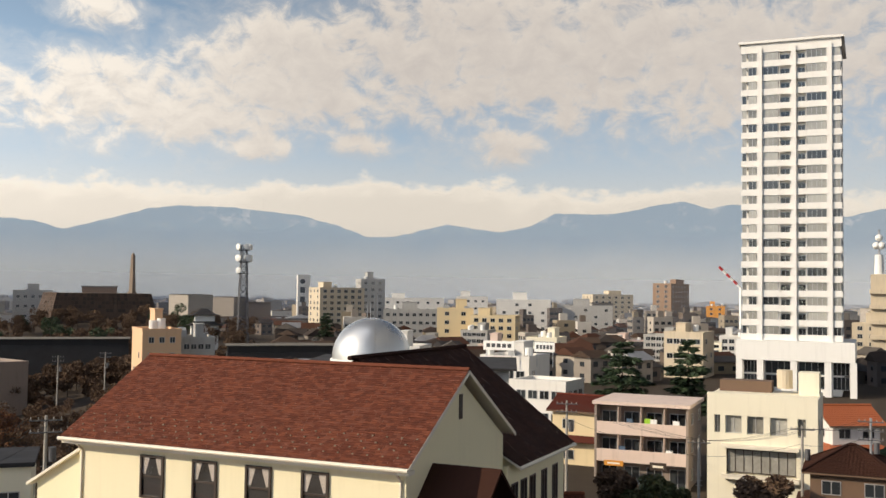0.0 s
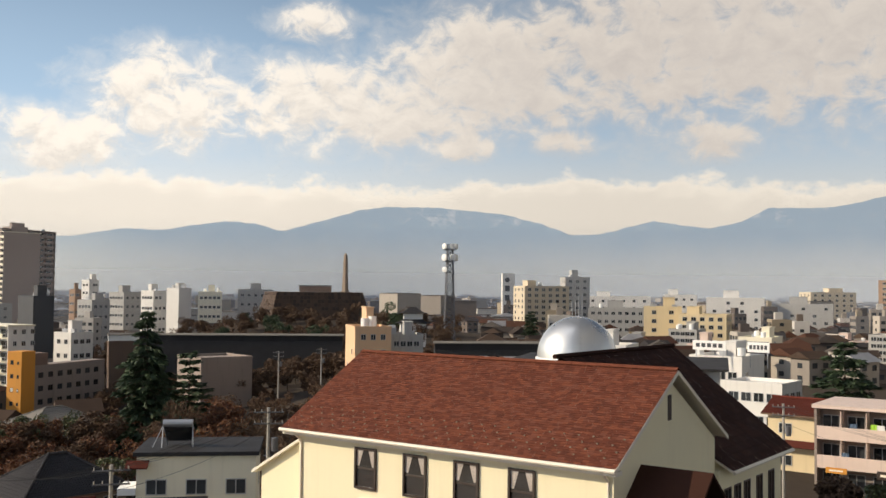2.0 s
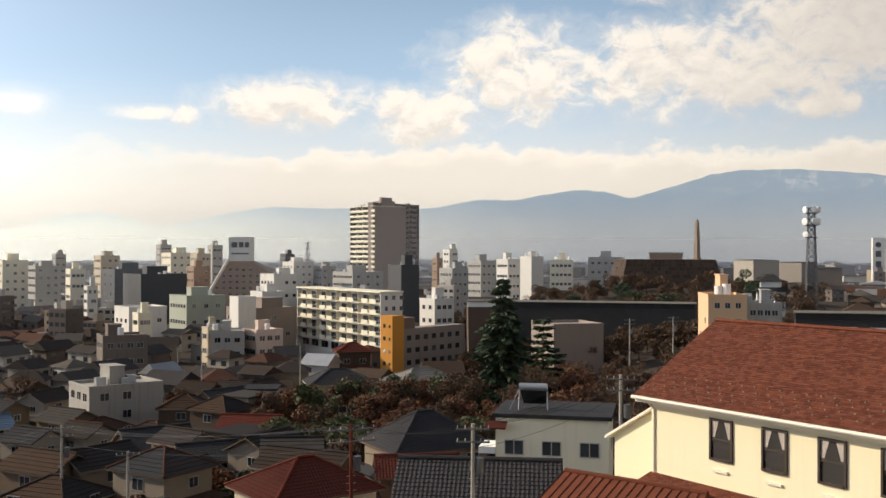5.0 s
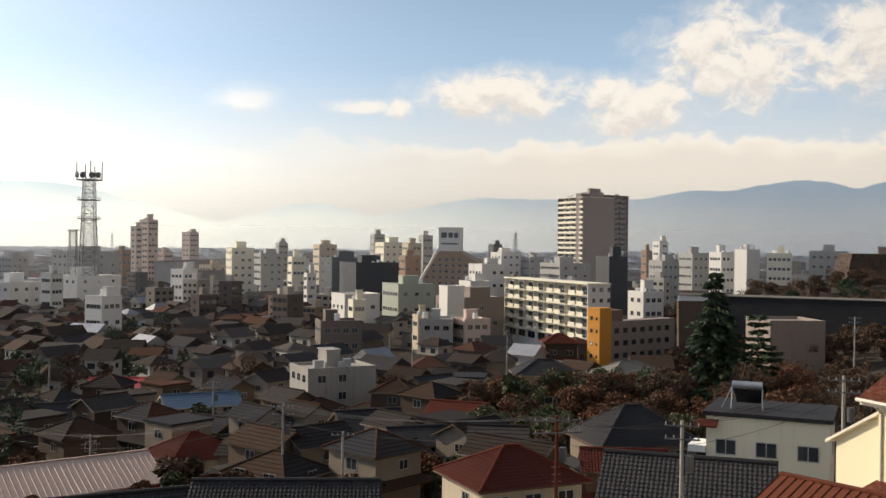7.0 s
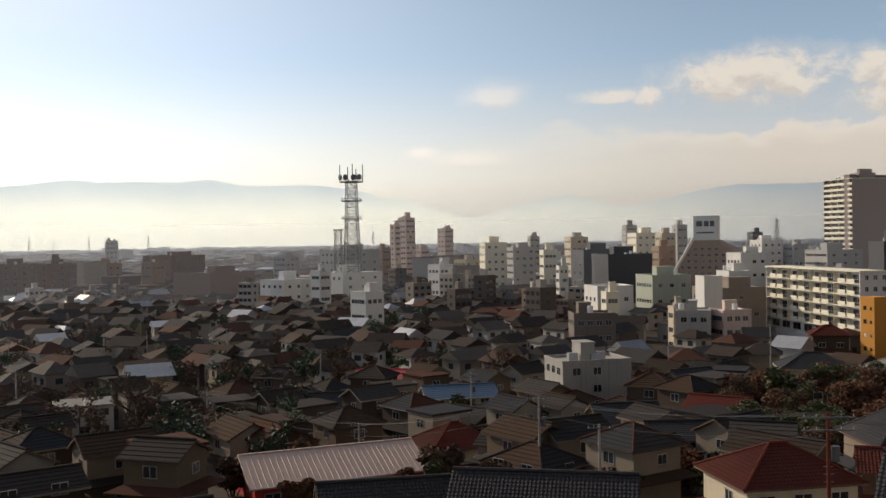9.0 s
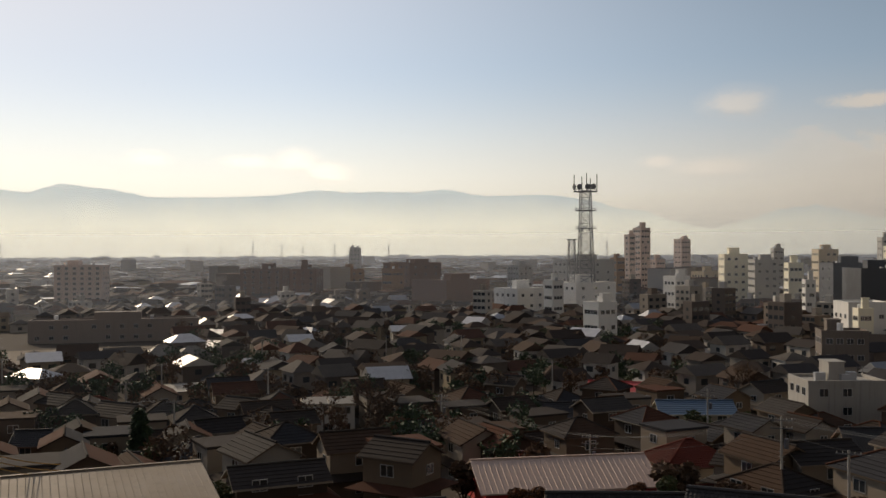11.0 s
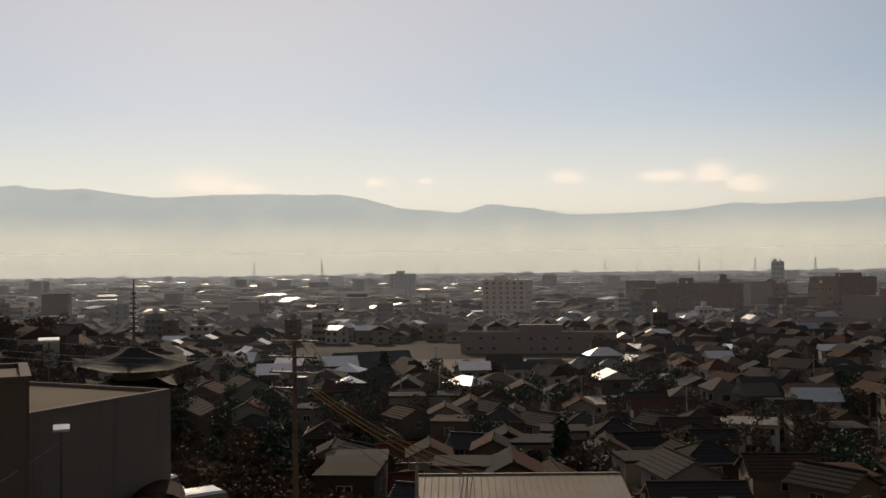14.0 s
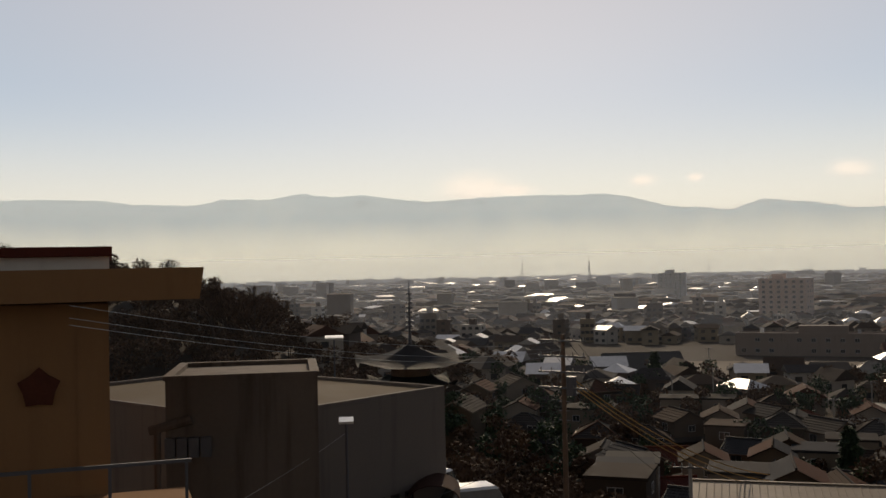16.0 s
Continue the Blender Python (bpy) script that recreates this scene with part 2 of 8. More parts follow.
M = {
    "cream": material("cream_render", (0.84, 0.77, 0.54), 0.85, vary=0.03, scale=0.4, bump=0.2, stain=0.04),
    "trim": material("white_trim", (0.78, 0.72, 0.60), 0.6, vary=0.05),
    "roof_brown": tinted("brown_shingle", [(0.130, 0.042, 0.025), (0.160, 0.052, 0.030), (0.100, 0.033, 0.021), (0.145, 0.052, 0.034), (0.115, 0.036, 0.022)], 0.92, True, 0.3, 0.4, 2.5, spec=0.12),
    "roof_red": tinted("red_tile", [(0.125, 0.032, 0.022), (0.09, 0.025, 0.018), (0.15, 0.04, 0.026)], 0.8, True, 0.2, 0.3, spec=0.1),
    "orange_tile": tinted("orange_tile", [(0.42, 0.13, 0.055), (0.36, 0.11, 0.05), (0.46, 0.15, 0.06)], 0.75, True, 0.2, 0.3, spec=0.15),
    "roof_grey": tinted("grey_tile", [(0.05, 0.048, 0.05), (0.038, 0.037, 0.039), (0.07, 0.066, 0.066)], 0.7, True, 0.25, 0.3, spec=0.15),
    # near-black shingle: carries painted shade on rear wing and porch, plain dark elsewhere
    "roof_dark": tinted("dark_shaded_shingle", [(0.035, 0.016, 0.012), (0.045, 0.02, 0.014), (0.03, 0.014, 0.011)], 0.9, True, 0.15, 0.3, spec=0.1),
    "dull_wall": material("dull_grey_wall", (0.19, 0.16, 0.14), 0.9, vary=0.1, scale=0.3, stain=0.2, spec=0.2),
    "tin_pink": material("pale_pink_metal_roof", (0.52, 0.38, 0.31), 0.6, 0.05, 0.12, 0.3, stain=0.15),
    "off_white": material("creamy_white_render", (0.80, 0.75, 0.60), 0.85, vary=0.05, scale=0.3, stain=0.07),
    "obelisk_stone": material("weathered_brown_stone", (0.24, 0.18, 0.13), 0.9, vary=0.15, scale=0.3, stain=0.2),
    "tin": material("brownish_metal_roof", (0.20, 0.155, 0.11), 0.7, 0.05, 0.12, 0.3, stain=0.15),
    "metal_roof": material("grey_metal_roof", (0.22, 0.20, 0.17), 0.65, 0.15, 0.12, 0.3, stain=0.15),
    "concrete": material("concrete", (0.36, 0.34, 0.31), 0.9, vary=0.12, scale=0.25, stain=0.25),
    "grey_wall": material("grey_wall", (0.40, 0.39, 0.37), 0.85, vary=0.10, scale=0.2, stain=0.18),
    "green_grey": material("green_grey_wall", (0.40, 0.43, 0.36), 0.85, vary=0.08, scale=0.2, stain=0.15),
    "brown_grey": material("brown_grey_wall", (0.27, 0.22, 0.19), 0.85, vary=0.1, scale=0.2, stain=0.15),
    "tower_tile": material("tower_brown_tile", (0.33, 0.275, 0.25), 0.8, vary=0.08, scale=0.2),
    "white_wall": material("white_wall", (0.72, 0.70, 0.66), 0.8, vary=0.06, scale=0.2, stain=0.12),
    "white_tower": material("white_tower_paint", (0.80, 0.79, 0.76), 0.7, vary=0.04, scale=0.1, stain=0.05),
    "beige_wall": material("beige_wall", (0.56, 0.48, 0.36), 0.85, vary=0.08, scale=0.2, stain=0.15),
    "peach": material("peach_wall", (0.70, 0.46, 0.28), 0.85, vary=0.05, scale=0.2, stain=0.08),
    "yellow_wall": material("pale_yellow_wall", (0.66, 0.54, 0.34), 0.85, vary=0.05, scale=0.2, stain=0.1),
    "pink_wall": material("pale_pink_wall", (0.66, 0.53, 0.46), 0.85, vary=0.06, scale=0.3, stain=0.15),
    "orange": material("orange_wall", (0.62, 0.27, 0.04), 0.8, vary=0.06, scale=0.3, stain=0.1),
    "brown_wall": material("brown_wall", (0.20, 0.13, 0.10), 0.85, vary=0.1, scale=0.2, stain=0.1),
    "brick_tile": material("brown_facade_tile", (0.30, 0.19, 0.12), 0.75, vary=0.12, scale=0.3),
    "dark_wall": material("dark_wall", (0.05, 0.055, 0.065), 0.55, vary=0.15, scale=0.2),
    "black": material("blackish_surface", (0.022, 0.020, 0.020), 0.75, vary=0.2, scale=0.5),
    "stone": tinted("castle_stone", [(0.085, 0.055, 0.040), (0.105, 0.070, 0.050), (0.065, 0.045, 0.035)], 0.95, True, 0.2, 0.5),
    "red": material("red_paint", (0.45, 0.03, 0.03), 0.55, vary=0.08),
    "red_metal": material("red_metal_roof", (0.50, 0.075, 0.07), 0.5, 0.0, 0.12, 0.3, stain=0.15),
    "blue_metal": material("blue_metal_roof", (0.08, 0.13, 0.20), 0.45, 0.0, 0.15, 0.4),
    "steel": material("galvanised_steel", (0.42, 0.43, 0.45), 0.45, 0.7, 0.1, 1.0),
    "steel_dark": material("dark_steel", (0.13, 0.13, 0.14), 0.55, 0.5, 0.15, 1.0),
    "white_paint": material("white_paint", (0.80, 0.80, 0.78), 0.5, vary=0.05),
    "silver": material("silver_dome", (0.62, 0.62, 0.60), 0.32, 0.75, 0.02, 0.15, bump=0.0),
    "wood": material("weathered_wood", (0.16, 0.10, 0.065), 0.85, vary=0.2, scale=1.5),
    "glass": glass_dark("dark_window_glass"),
    "glass_pale": glass_dark("curtained_window_glass", (0.30, 0.295, 0.27), 0.2),
    "frame_brown": material("brown_window_frame", (0.045, 0.030, 0.022), 0.5, vary=0.1),
    "frame_alu": material("aluminium_frame", (0.5, 0.5, 0.5), 0.4, 0.6, 0.08),
    "curtain": material("pale_curtain", (0.55, 0.50, 0.45), 0.9, vary=0.1),
    "wire": material("black_cable", (0.02, 0.02, 0.02), 0.6, vary=0.05, bump=0),
    "bark": material("bark", (0.085, 0.06, 0.045), 0.95, vary=0.25, scale=3.0, bump=0.5),
    "twig": tinted("bare_twigs", [(0.10, 0.058, 0.034), (0.075, 0.044, 0.028), (0.125, 0.075, 0.042)], 0.95, True, 0.2, 0),
    "needle": tinted("conifer_needles", [(0.030, 0.055, 0.022), (0.040, 0.068, 0.026), (0.022, 0.042, 0.020)], 0.75, True, 0.25, 0),
    "leaf": tinted("evergreen_leaves", [(0.055, 0.075, 0.022), (0.075, 0.085, 0.025), (0.04, 0.058, 0.022), (0.10, 0.085, 0.03)], 0.65, True, 0.25, 0),
    "autumn": tinted("russet_leaves", [(0.16, 0.06, 0.024), (0.11, 0.042, 0.02), (0.19, 0.08, 0.028), (0.08, 0.042, 0.024)], 0.8, True, 0.25, 0),
    "house_wall": tinted("house_walls", [(0.11, 0.08, 0.058), (0.25, 0.205, 0.16), (0.08, 0.055, 0.04), (0.16, 0.115, 0.078), (0.06, 0.043, 0.032), (0.30, 0.26, 0.215)], 0.9, False, 0.15, spec=0.2),
    "house_roof": tinted("house_roofs", [(0.045, 0.038, 0.034), (0.065, 0.042, 0.030), (0.036, 0.032, 0.031), (0.085, 0.040, 0.027), (0.050, 0.043, 0.040), (0.045, 0.034, 0.028), (0.062, 0.056, 0.052), (0.040, 0.040, 0.044)], 0.85, False, 0.3, 0.4, 1.2, spec=0.04),
    "far_wall": tinted("far_walls", [(0.26, 0.23, 0.20), (0.40, 0.36, 0.31), (0.15, 0.12, 0.10), (0.30, 0.25, 0.18), (0.12, 0.10, 0.09), (0.50, 0.47, 0.43)], 0.9, True, 0.15, 0, spec=0.15),
    "far_roof": tinted("far_roofs", [(0.05, 0.042, 0.038), (0.07, 0.048, 0.036), (0.085, 0.043, 0.03), (0.047, 0.044, 0.045), (0.10, 0.088, 0.078), (0.052, 0.040, 0.034)], 0.85, True, 0.3, 0, spec=0.06, shiny=0.10),
    "car_white": material("white_car_paint", (0.75, 0.75, 0.75), 0.2, vary=0.03, bump=0),
    "car_yellow": material("pale_yellow_car_paint", (0.70, 0.62, 0.30), 0.25, vary=0.03, bump=0),
    "rubber": material("tyre_rubber", (0.02, 0.02, 0.02), 0.8, vary=0.1),
    "green_cloth": material("green_cloth", (0.35, 0.62, 0.06), 0.9, vary=0.1),
    "sand": material("sandy_field", (0.115, 0.082, 0.05), 0.95, vary=0.15, scale=0.05),
    "sand_dark": material("dry_grass_lot", (0.15, 0.095, 0.055), 0.95, vary=0.3, scale=0.15, spec=0.1),
    "asphalt": material("asphalt", (0.06, 0.058, 0.055), 0.9, vary=0.2, scale=0.3, spec=0.2),
    "yellow_sleeve": material("ochre_cable_sleeve", (0.40, 0.22, 0.05), 0.7, vary=0.1),
}


# ---- building kit ----
def P(az, d):
    """Plan position at a yaw and distance from the vantage point."""
    return -math.sin(radians(az)) * d, math.cos(radians(az)) * d


def smoothstep(a_, b_, v):
    t = min(max((v - a_) / (b_ - a_), 0.0), 1.0)
    return t * t * (3 - 2 * t)


def ground(x, y):
    """Height of the land: the hillside under the viewpoint, a terrace to one side, a wooded knoll, then the plain."""
    d = math.hypot(x, y)
    az = math.degrees(math.atan2(-x, y))
    s = float(np.interp(d, (0, 22, 40, 60, 90, 130, 170), (23, 20, 16.5, 11.5, 5.5, 1.2, 0)))
    side = smoothstep(36, 12, az) * smoothstep(-75, -45, az)
    s = max(s, 10.2 * side * smoothstep(1100, 350, d))
    south = smoothstep(101, 109, az) * smoothstep(190, 160, az)
    s = max(s, south * float(np.interp(d, (0, 30, 48, 70, 110, 150), (23, 20.8, 19.4, 12, 5, 0))))
    kx, ky = P(133, 215)
    knoll = 30 * math.exp(-(((x - kx) / 70) ** 2 + ((y - ky) / 70) ** 2))
    s = max(s, knoll)
    cx, cy = P(21.0, 405)
    s += 11 * math.exp(-(((x - cx) / 62) ** 2 + ((y - cy) / 55) ** 2))
    cx, cy = P(34.0, 148)
    s += 6.0 * math.exp(-(((x - cx) / 27) ** 2 + ((y - cy) / 24) ** 2))
    return s


def box(bm, x0, x1, y0, y1, z0, z1):
    v = [bm.verts.new((x, y, z)) for z in (z0, z1) for x, y in ((x0, y0), (x1, y0), (x1, y1), (x0, y1))]
    for f in ((3, 2, 1, 0), (4, 5, 6, 7), (0, 1, 5, 4), (1, 2, 6, 5), (2, 3, 7, 6), (3, 0, 4, 7)):
        bm.faces.new([v[i] for i in f])
    return v


def poly(bm, pts):
    return bm.faces.new([bm.verts.new(p) for p in pts])


def slab(bm, pts, thick):
    """A flat piece from its upper outline, given depth downwards."""
    top = [bm.verts.new(p) for p in pts]
    low = [bm.verts.new((p[0], p[1], p[2] - thick)) for p in pts]
    bm.faces.new(top)
    bm.faces.new(low[::-1])
    for i in range(len(pts)):
        j = (i + 1) % len(pts)
        bm.faces.new((top[i], low[i], low[j], top[j]))


def tube(bm, a_, b_, r, r2=None, n=6):
    a_, b_ = Vector(a_), Vector(b_)
    q = (b_ - a_).to_track_quat("Z", "Y")
    r2 = r if r2 is None else r2
    rings = []
    for p, rr in ((a_, r), (b_, r2)):
        rings.append([bm.verts.new(p + q @ Vector((math.cos(i * math.tau / n) * rr, math.sin(i * math.tau / n) * rr, 0))) for i in range(n)])
    for i in range(n):
        bm.faces.new((rings[0][i], rings[0][(i + 1) % n], rings[1][(i + 1) % n], rings[1][i]))
    bm.faces.new(rings[0][::-1])
    bm.faces.new(rings[1])


def mesh(name, bm, *mats):
    me = bpy.data.meshes.new(name)
    bmesh.ops.recalc_face_normals(bm, faces=bm.faces)
    bm.to_mesh(me)
    bm.free()
    for q in mats:
        me.materials.append(M[q] if isinstance(q, str) else q)
    return me


def part(name, bm, mat, parent, label=""):
    ob = new(name, mesh(name, bm, mat))
    ob.parent = parent
    return tagged(ob, label)


def share(name, me, parent, m):
    """One more piece on a mesh that alike pieces share."""
    ob = new(name, me)
    ob.parent = parent
    ob.matrix_basis = m
    return ob


def thing(name, label, category, m, group="", kind=""):
    ob = new(name)
    ob.empty_display_size = 0.5
    ob.matrix_basis = m
    return tagged(ob, label, category, group, kind)


WINDOWS = {}


def window_mesh(w, h, glass="glass", frame_mat="frame_alu", bars=1, proud=0.05):
    """A sash window in its frame, back at y = 0, front towards -y, sill at z = 0."""
    key = (round(w, 2), round(h, 2), glass, frame_mat, bars)
    if key not in WINDOWS:
        bm = bmesh.new()
        f = min(0.07, w * 0.12)
        n = bars + 1
        xs = [-w / 2]
        for i in range(n):
            c0, c1 = -w / 2 + w * i / n, -w / 2 + w * (i + 1) / n
            xs += [c0 + (f if i == 0 else f / 2), c1 - (f if i == n - 1 else f / 2)]
        xs.append(w / 2)
        zs = [0, f, h - f, h]
        v = [[bm.verts.new((x, -proud, z)) for z in zs] for x in xs]
        for i in range(len(xs) - 1):
            for k in range(3):
                q = (v[i][k], v[i + 1][k], v[i + 1][k + 1], v[i][k + 1])
                if k == 1 and i % 2 == 1:      # a pane, set back in its frame
                    r = [bm.verts.new((p.co.x, -0.015, p.co.z)) for p in q]
                    bm.faces.new(r).material_index = 0
                    for e_ in range(4):
                        bm.faces.new((q[e_], q[(e_ + 1) % 4], r[(e_ + 1) % 4], r[e_])).material_index = 1
                else:
                    bm.faces.new(q).material_index = 1
        rim = [v[i][0] for i in range(len(xs))] + [v[-1][k] for k in (1, 2, 3)] + [v[i][3] for i in range(len(xs) - 2, -1, -1)] + [v[0][2], v[0][1]]
        back = [bm.verts.new((p.co.x, 0.0, p.co.z)) for p in rim]
        for i in range(len(rim)):
            j = (i + 1) % len(rim)
            bm.faces.new((rim[i], back[i], back[j], rim[j])).material_index = 1
        WINDOWS[key] = mesh("window", bm, glass, frame_mat)
    return WINDOWS[key]


def window_grid(parent, face, w, h, floors, bays, ww, wh, z0=0.0, depth=0.0, glass="glass", frame_mat="frame_alu", sill=0.9, bars=1, margin=0.6, skip=0.0, rng=random, joined=False):
    """Windows on one face of a block: 'front' is -y, 'left' -x, 'right' +x, 'back' +y."""
    me = window_mesh(ww, wh, glass, frame_mat, bars)
    span = (w if face in ("front", "back") else depth) - 2 * margin
    spots_ = []
    for i in range(floors):
        for k in range(bays):
            if skip and rng.random() < skip:
                continue
            u = -span / 2 + span * (k + 0.5) / bays
            z = z0 + h * i + sill
            if face == "front":
                m = pose(u, -0.005, z)
            elif face == "back":
                m = pose(u, depth + 0.005, z, 0, 0, 180)
            elif face == "left":
                m = pose(-w / 2 - 0.005, depth / 2 + u, z, 0, 0, -90)
            else:
                m = pose(w / 2 + 0.005, depth / 2 + u, z, 0, 0, 90)
            if joined:
                spots_.append(m)
            else:
                share("window", me, parent, m)
    if spots_:      # too far off to tell their parts: one mesh a face
        vs, fs, mi = [], [], []
        for m in spots_:
            o = len(vs)
            vs += [tuple(m @ v.co) for v in me.vertices]
            fs += [tuple(o + q for q in f.vertices) for f in me.polygons]
            mi += [f.material_index for f in me.polygons]
        rows_ = bpy.data.meshes.new("window_rows")
        rows_.from_pydata(vs, [], fs)
        for q in me.materials:
            rows_.materials.append(q)
        rows_.polygons.foreach_set("material_index", mi)
        tagged(share("window_rows", rows_, parent, Matrix()), kind="stuff")


def roof_clutter(parent, w, dep, z, rng, wall="grey_wall", big=True):
    """Stair head, water tank and machinery on a flat roof."""
    if big:
        bm = bmesh.new()
        a_ = w * rng.uniform(0.18, 0.32)
        x = rng.uniform(-w * 0.25, w * 0.25)
        hh = rng.uniform(2.4, 3.6)
        box(bm, x - a_ / 2, x + a_ / 2, dep * 0.35, dep * 0.8, z, z + hh)
        box(bm, x - a_ / 2 - 0.15, x + a_ / 2 + 0.15, dep * 0.35 - 0.15, dep * 0.8 + 0.15, z + hh, z + hh + 0.2)
        part("stair_head", bm, wall, parent)
    for i in range(rng.randint(1, 3)):
        bm = bmesh.new()
        x, y = rng.uniform(-w * 0.42, w * 0.42), dep * rng.uniform(0.15, 0.85)
        if rng.random() < 0.5:
            tube(bm, (x, y, z + 0.4), (x, y, z + rng.uniform(1.4, 2.2)), 0.7, n=10)
            part("water_tank", bm, "white_paint", parent)
        else:
            s_ = rng.uniform(0.5, 1.1)
            box(bm, x - s_, x + s_, y - s_ * 0.6, y + s_ * 0.6, z, z + rng.uniform(0.8, 1.5))
            part("plant_unit", bm, "steel", parent)


def block(label, azl, azr, d, ztop, dep=12, turn=0.0, wall="grey_wall", floors=5, bays=5, ww=1.5, wh=1.3, side_bays=3, glass="glass", zb=None, clutter=True,
          name="office_building", category="building", parapet=0.5, bands=False, skip=0.0, seed=1, group=""):
    """A flat-roofed building whose face spans two yaws at a distance."""
    rng = random.Random(seed)
    az = (azl + azr) / 2
    w = 2 * d * math.tan(radians(abs(azl - azr) / 2))
    x, y = P(az, d)
    if 25 < az < 76 and d > 260:       # this quarter keeps the town's street grid
        turn = -20 - az if az < 56 else -50
        cs, sn = math.cos(radians(turn)), abs(math.sin(radians(turn)))
        w = dep = w / (cs + sn)
        x, y = x + math.cos(radians(az)) * -dep * sn * 0.5, y + math.sin(radians(az)) * -dep * sn * 0.5
    zb = ground(x, y) if zb is None else zb
    ob = thing(name, label, category, pose(x, y, zb, 0, 0, az + turn), group)
    h = ztop - zb
    bm = bmesh.new()
    box(bm, -w / 2, w / 2, 0, dep, -3, h)
    part("wall", bm, wall, ob)
    bm = bmesh.new()
    t = 0.25
    for x0, x1, y0, y1 in ((-w / 2 - 0.05, w / 2 + 0.05, -0.05, t), (-w / 2 - 0.05, w / 2 + 0.05, dep - t, dep + 0.05), (-w / 2 - 0.05, -w / 2 + t, t, dep - t), (w / 2 - t, w / 2 + 0.05, t, dep - t)):
        box(bm, x0, x1, y0, y1, h, h + parapet)
    part("parapet", bm, wall, ob)
    fh = h / floors
    if bays:
        window_grid(ob, "front", w, fh, floors, bays, min(ww, w / bays * 0.8), min(wh, fh * 0.6), glass=glass, sill=fh * 0.3, depth=dep, skip=skip, rng=rng, joined=d > 420)
    if side_bays:
        for s_ in (("right",) if turn < 0 else ("left",)):
            window_grid(ob, s_, w, fh, floors, side_bays, min(ww, dep / side_bays * 0.7), min(wh, fh * 0.6), glass=glass, sill=fh * 0.3, depth=dep, skip=0.15, rng=rng, joined=d > 420)
    if bands:
        for i in range(1, floors):
            bm = bmesh.new()
            box(bm, -w / 2 - 0.12, w / 2 + 0.12, -0.12, 0.1, fh * i - 0.15, fh * i + 0.15)
            part("floor_band", bm, wall, ob)
    if clutter:
        roof_clutter(ob, w, dep, h, rng, wall)
    return ob, w, h


# ---- land, mountains, haze ----
def terrain():
    rad = [4 * 1.09 ** i for i in range(83)]
    rad = [r for r in rad if r < 4650]
    n = 240
    vs, fs = [(0, 0, ground(0.01, 0.01))], []
    for r in rad:
        for i in range(n):
            x, y = P(i * 360 / n, r)
            vs.append((x, y, ground(x, y) + (0.25 * noise.noise((x * 0.05, y * 0.05, 0)) if r < 600 else 0)))
    for i in range(n):
        fs.append((0, 1 + i, 1 + (i + 1) % n))
    for k in range(len(rad) - 1):
        a_, b_ = 1 + k * n, 1 + (k + 1) * n
        for i in range(n):
            j = (i + 1) % n
            fs.append((a_ + i, b_ + i, b_ + j, a_ + j))
    me = bpy.data.meshes.new("ground")
    me.from_pydata(vs, [], fs)
    for q in me.polygons:
        q.use_smooth = True
    m = material("town_ground", (0.060, 0.047, 0.036), 0.95, vary=0.35, scale=0.035, fine_scale=0.6, bump=0.4, spec=0.1)
    me.materials.append(m)
    return tagged(new("ground", me), "brown and grey town ground of gardens, lanes and lots", "ground", kind="structure")


terrain()

WEST_RIDGE = [(-46.0, 3.8), (-34.0, 4.3), (-27.0, 4.5), (-23.9, 4.79), (-22.2, 4.4), (-19.9, 4.8), (-16.1, 5.17), (-15.0, 4.9), (-13.8, 5.35), (-12.4, 5.2), (-10.2, 4.7), (-8.6, 4.62), (-6.5, 4.7), (-5.1, 3.95), (-3.3, 3.57), (-2.2, 3.72), (-0.3, 4.0), (1.2, 3.65), (2.6, 3.27), (4.3, 3.2),
              (6.1, 3.85), (8.2, 4.37), (11.2, 4.65), (12.6, 4.75), (14.9, 4.72), (16.4, 4.57), (18.2, 4.0), (20.9, 3.23), (22.6, 3.68), (24.1, 3.74), (26.0, 3.45), (27.4, 3.17), (29.7, 3.2), (32.3, 2.7), (37.8, 2.65), (41.5, 2.72), (43.4, 2.44), (45.3, 2.0), (47.6, 1.58), (49.0, 1.95), (50.7, 2.34), (52.7, 2.12), (54.4, 1.58)]
SOUTH_RIDGE = [(56.2, 1.1), (58.3, 1.55), (59.9, 2.15), (61.5, 2.35), (62.9, 2.8), (65.4, 3.13), (67.6, 3.1), (69.2, 3.1), (71.2, 3.5), (72.9, 3.3), (75.0, 3.35), (77.0, 3.3), (78.6, 3.45), (81.0, 3.12), (83.6, 3.02), (86.8, 2.97), (88.0, 3.0), (89.4, 3.3), (91.0, 3.5), (92.5, 3.67), (94.1, 3.1), (95.5, 3.31), (97.2, 3.4), (99.6, 4.03),
               (100.9, 4.28), (103.0, 4.23), (105.0, 4.3), (108.1, 4.24), (111.1, 4.05), (113.3, 4.29), (115.0, 4.54), (116.6, 4.4), (118.5, 4.65), (120.1, 4.32), (122.9, 4.34), (124.3, 4.0), (127.5, 4.07), (129.3, 4.28), (132.1, 4.33), (134.4, 4.26), (142.0, 4.5), (156.0, 3.9)]
RIDGE = WEST_RIDGE + SOUTH_RIDGE


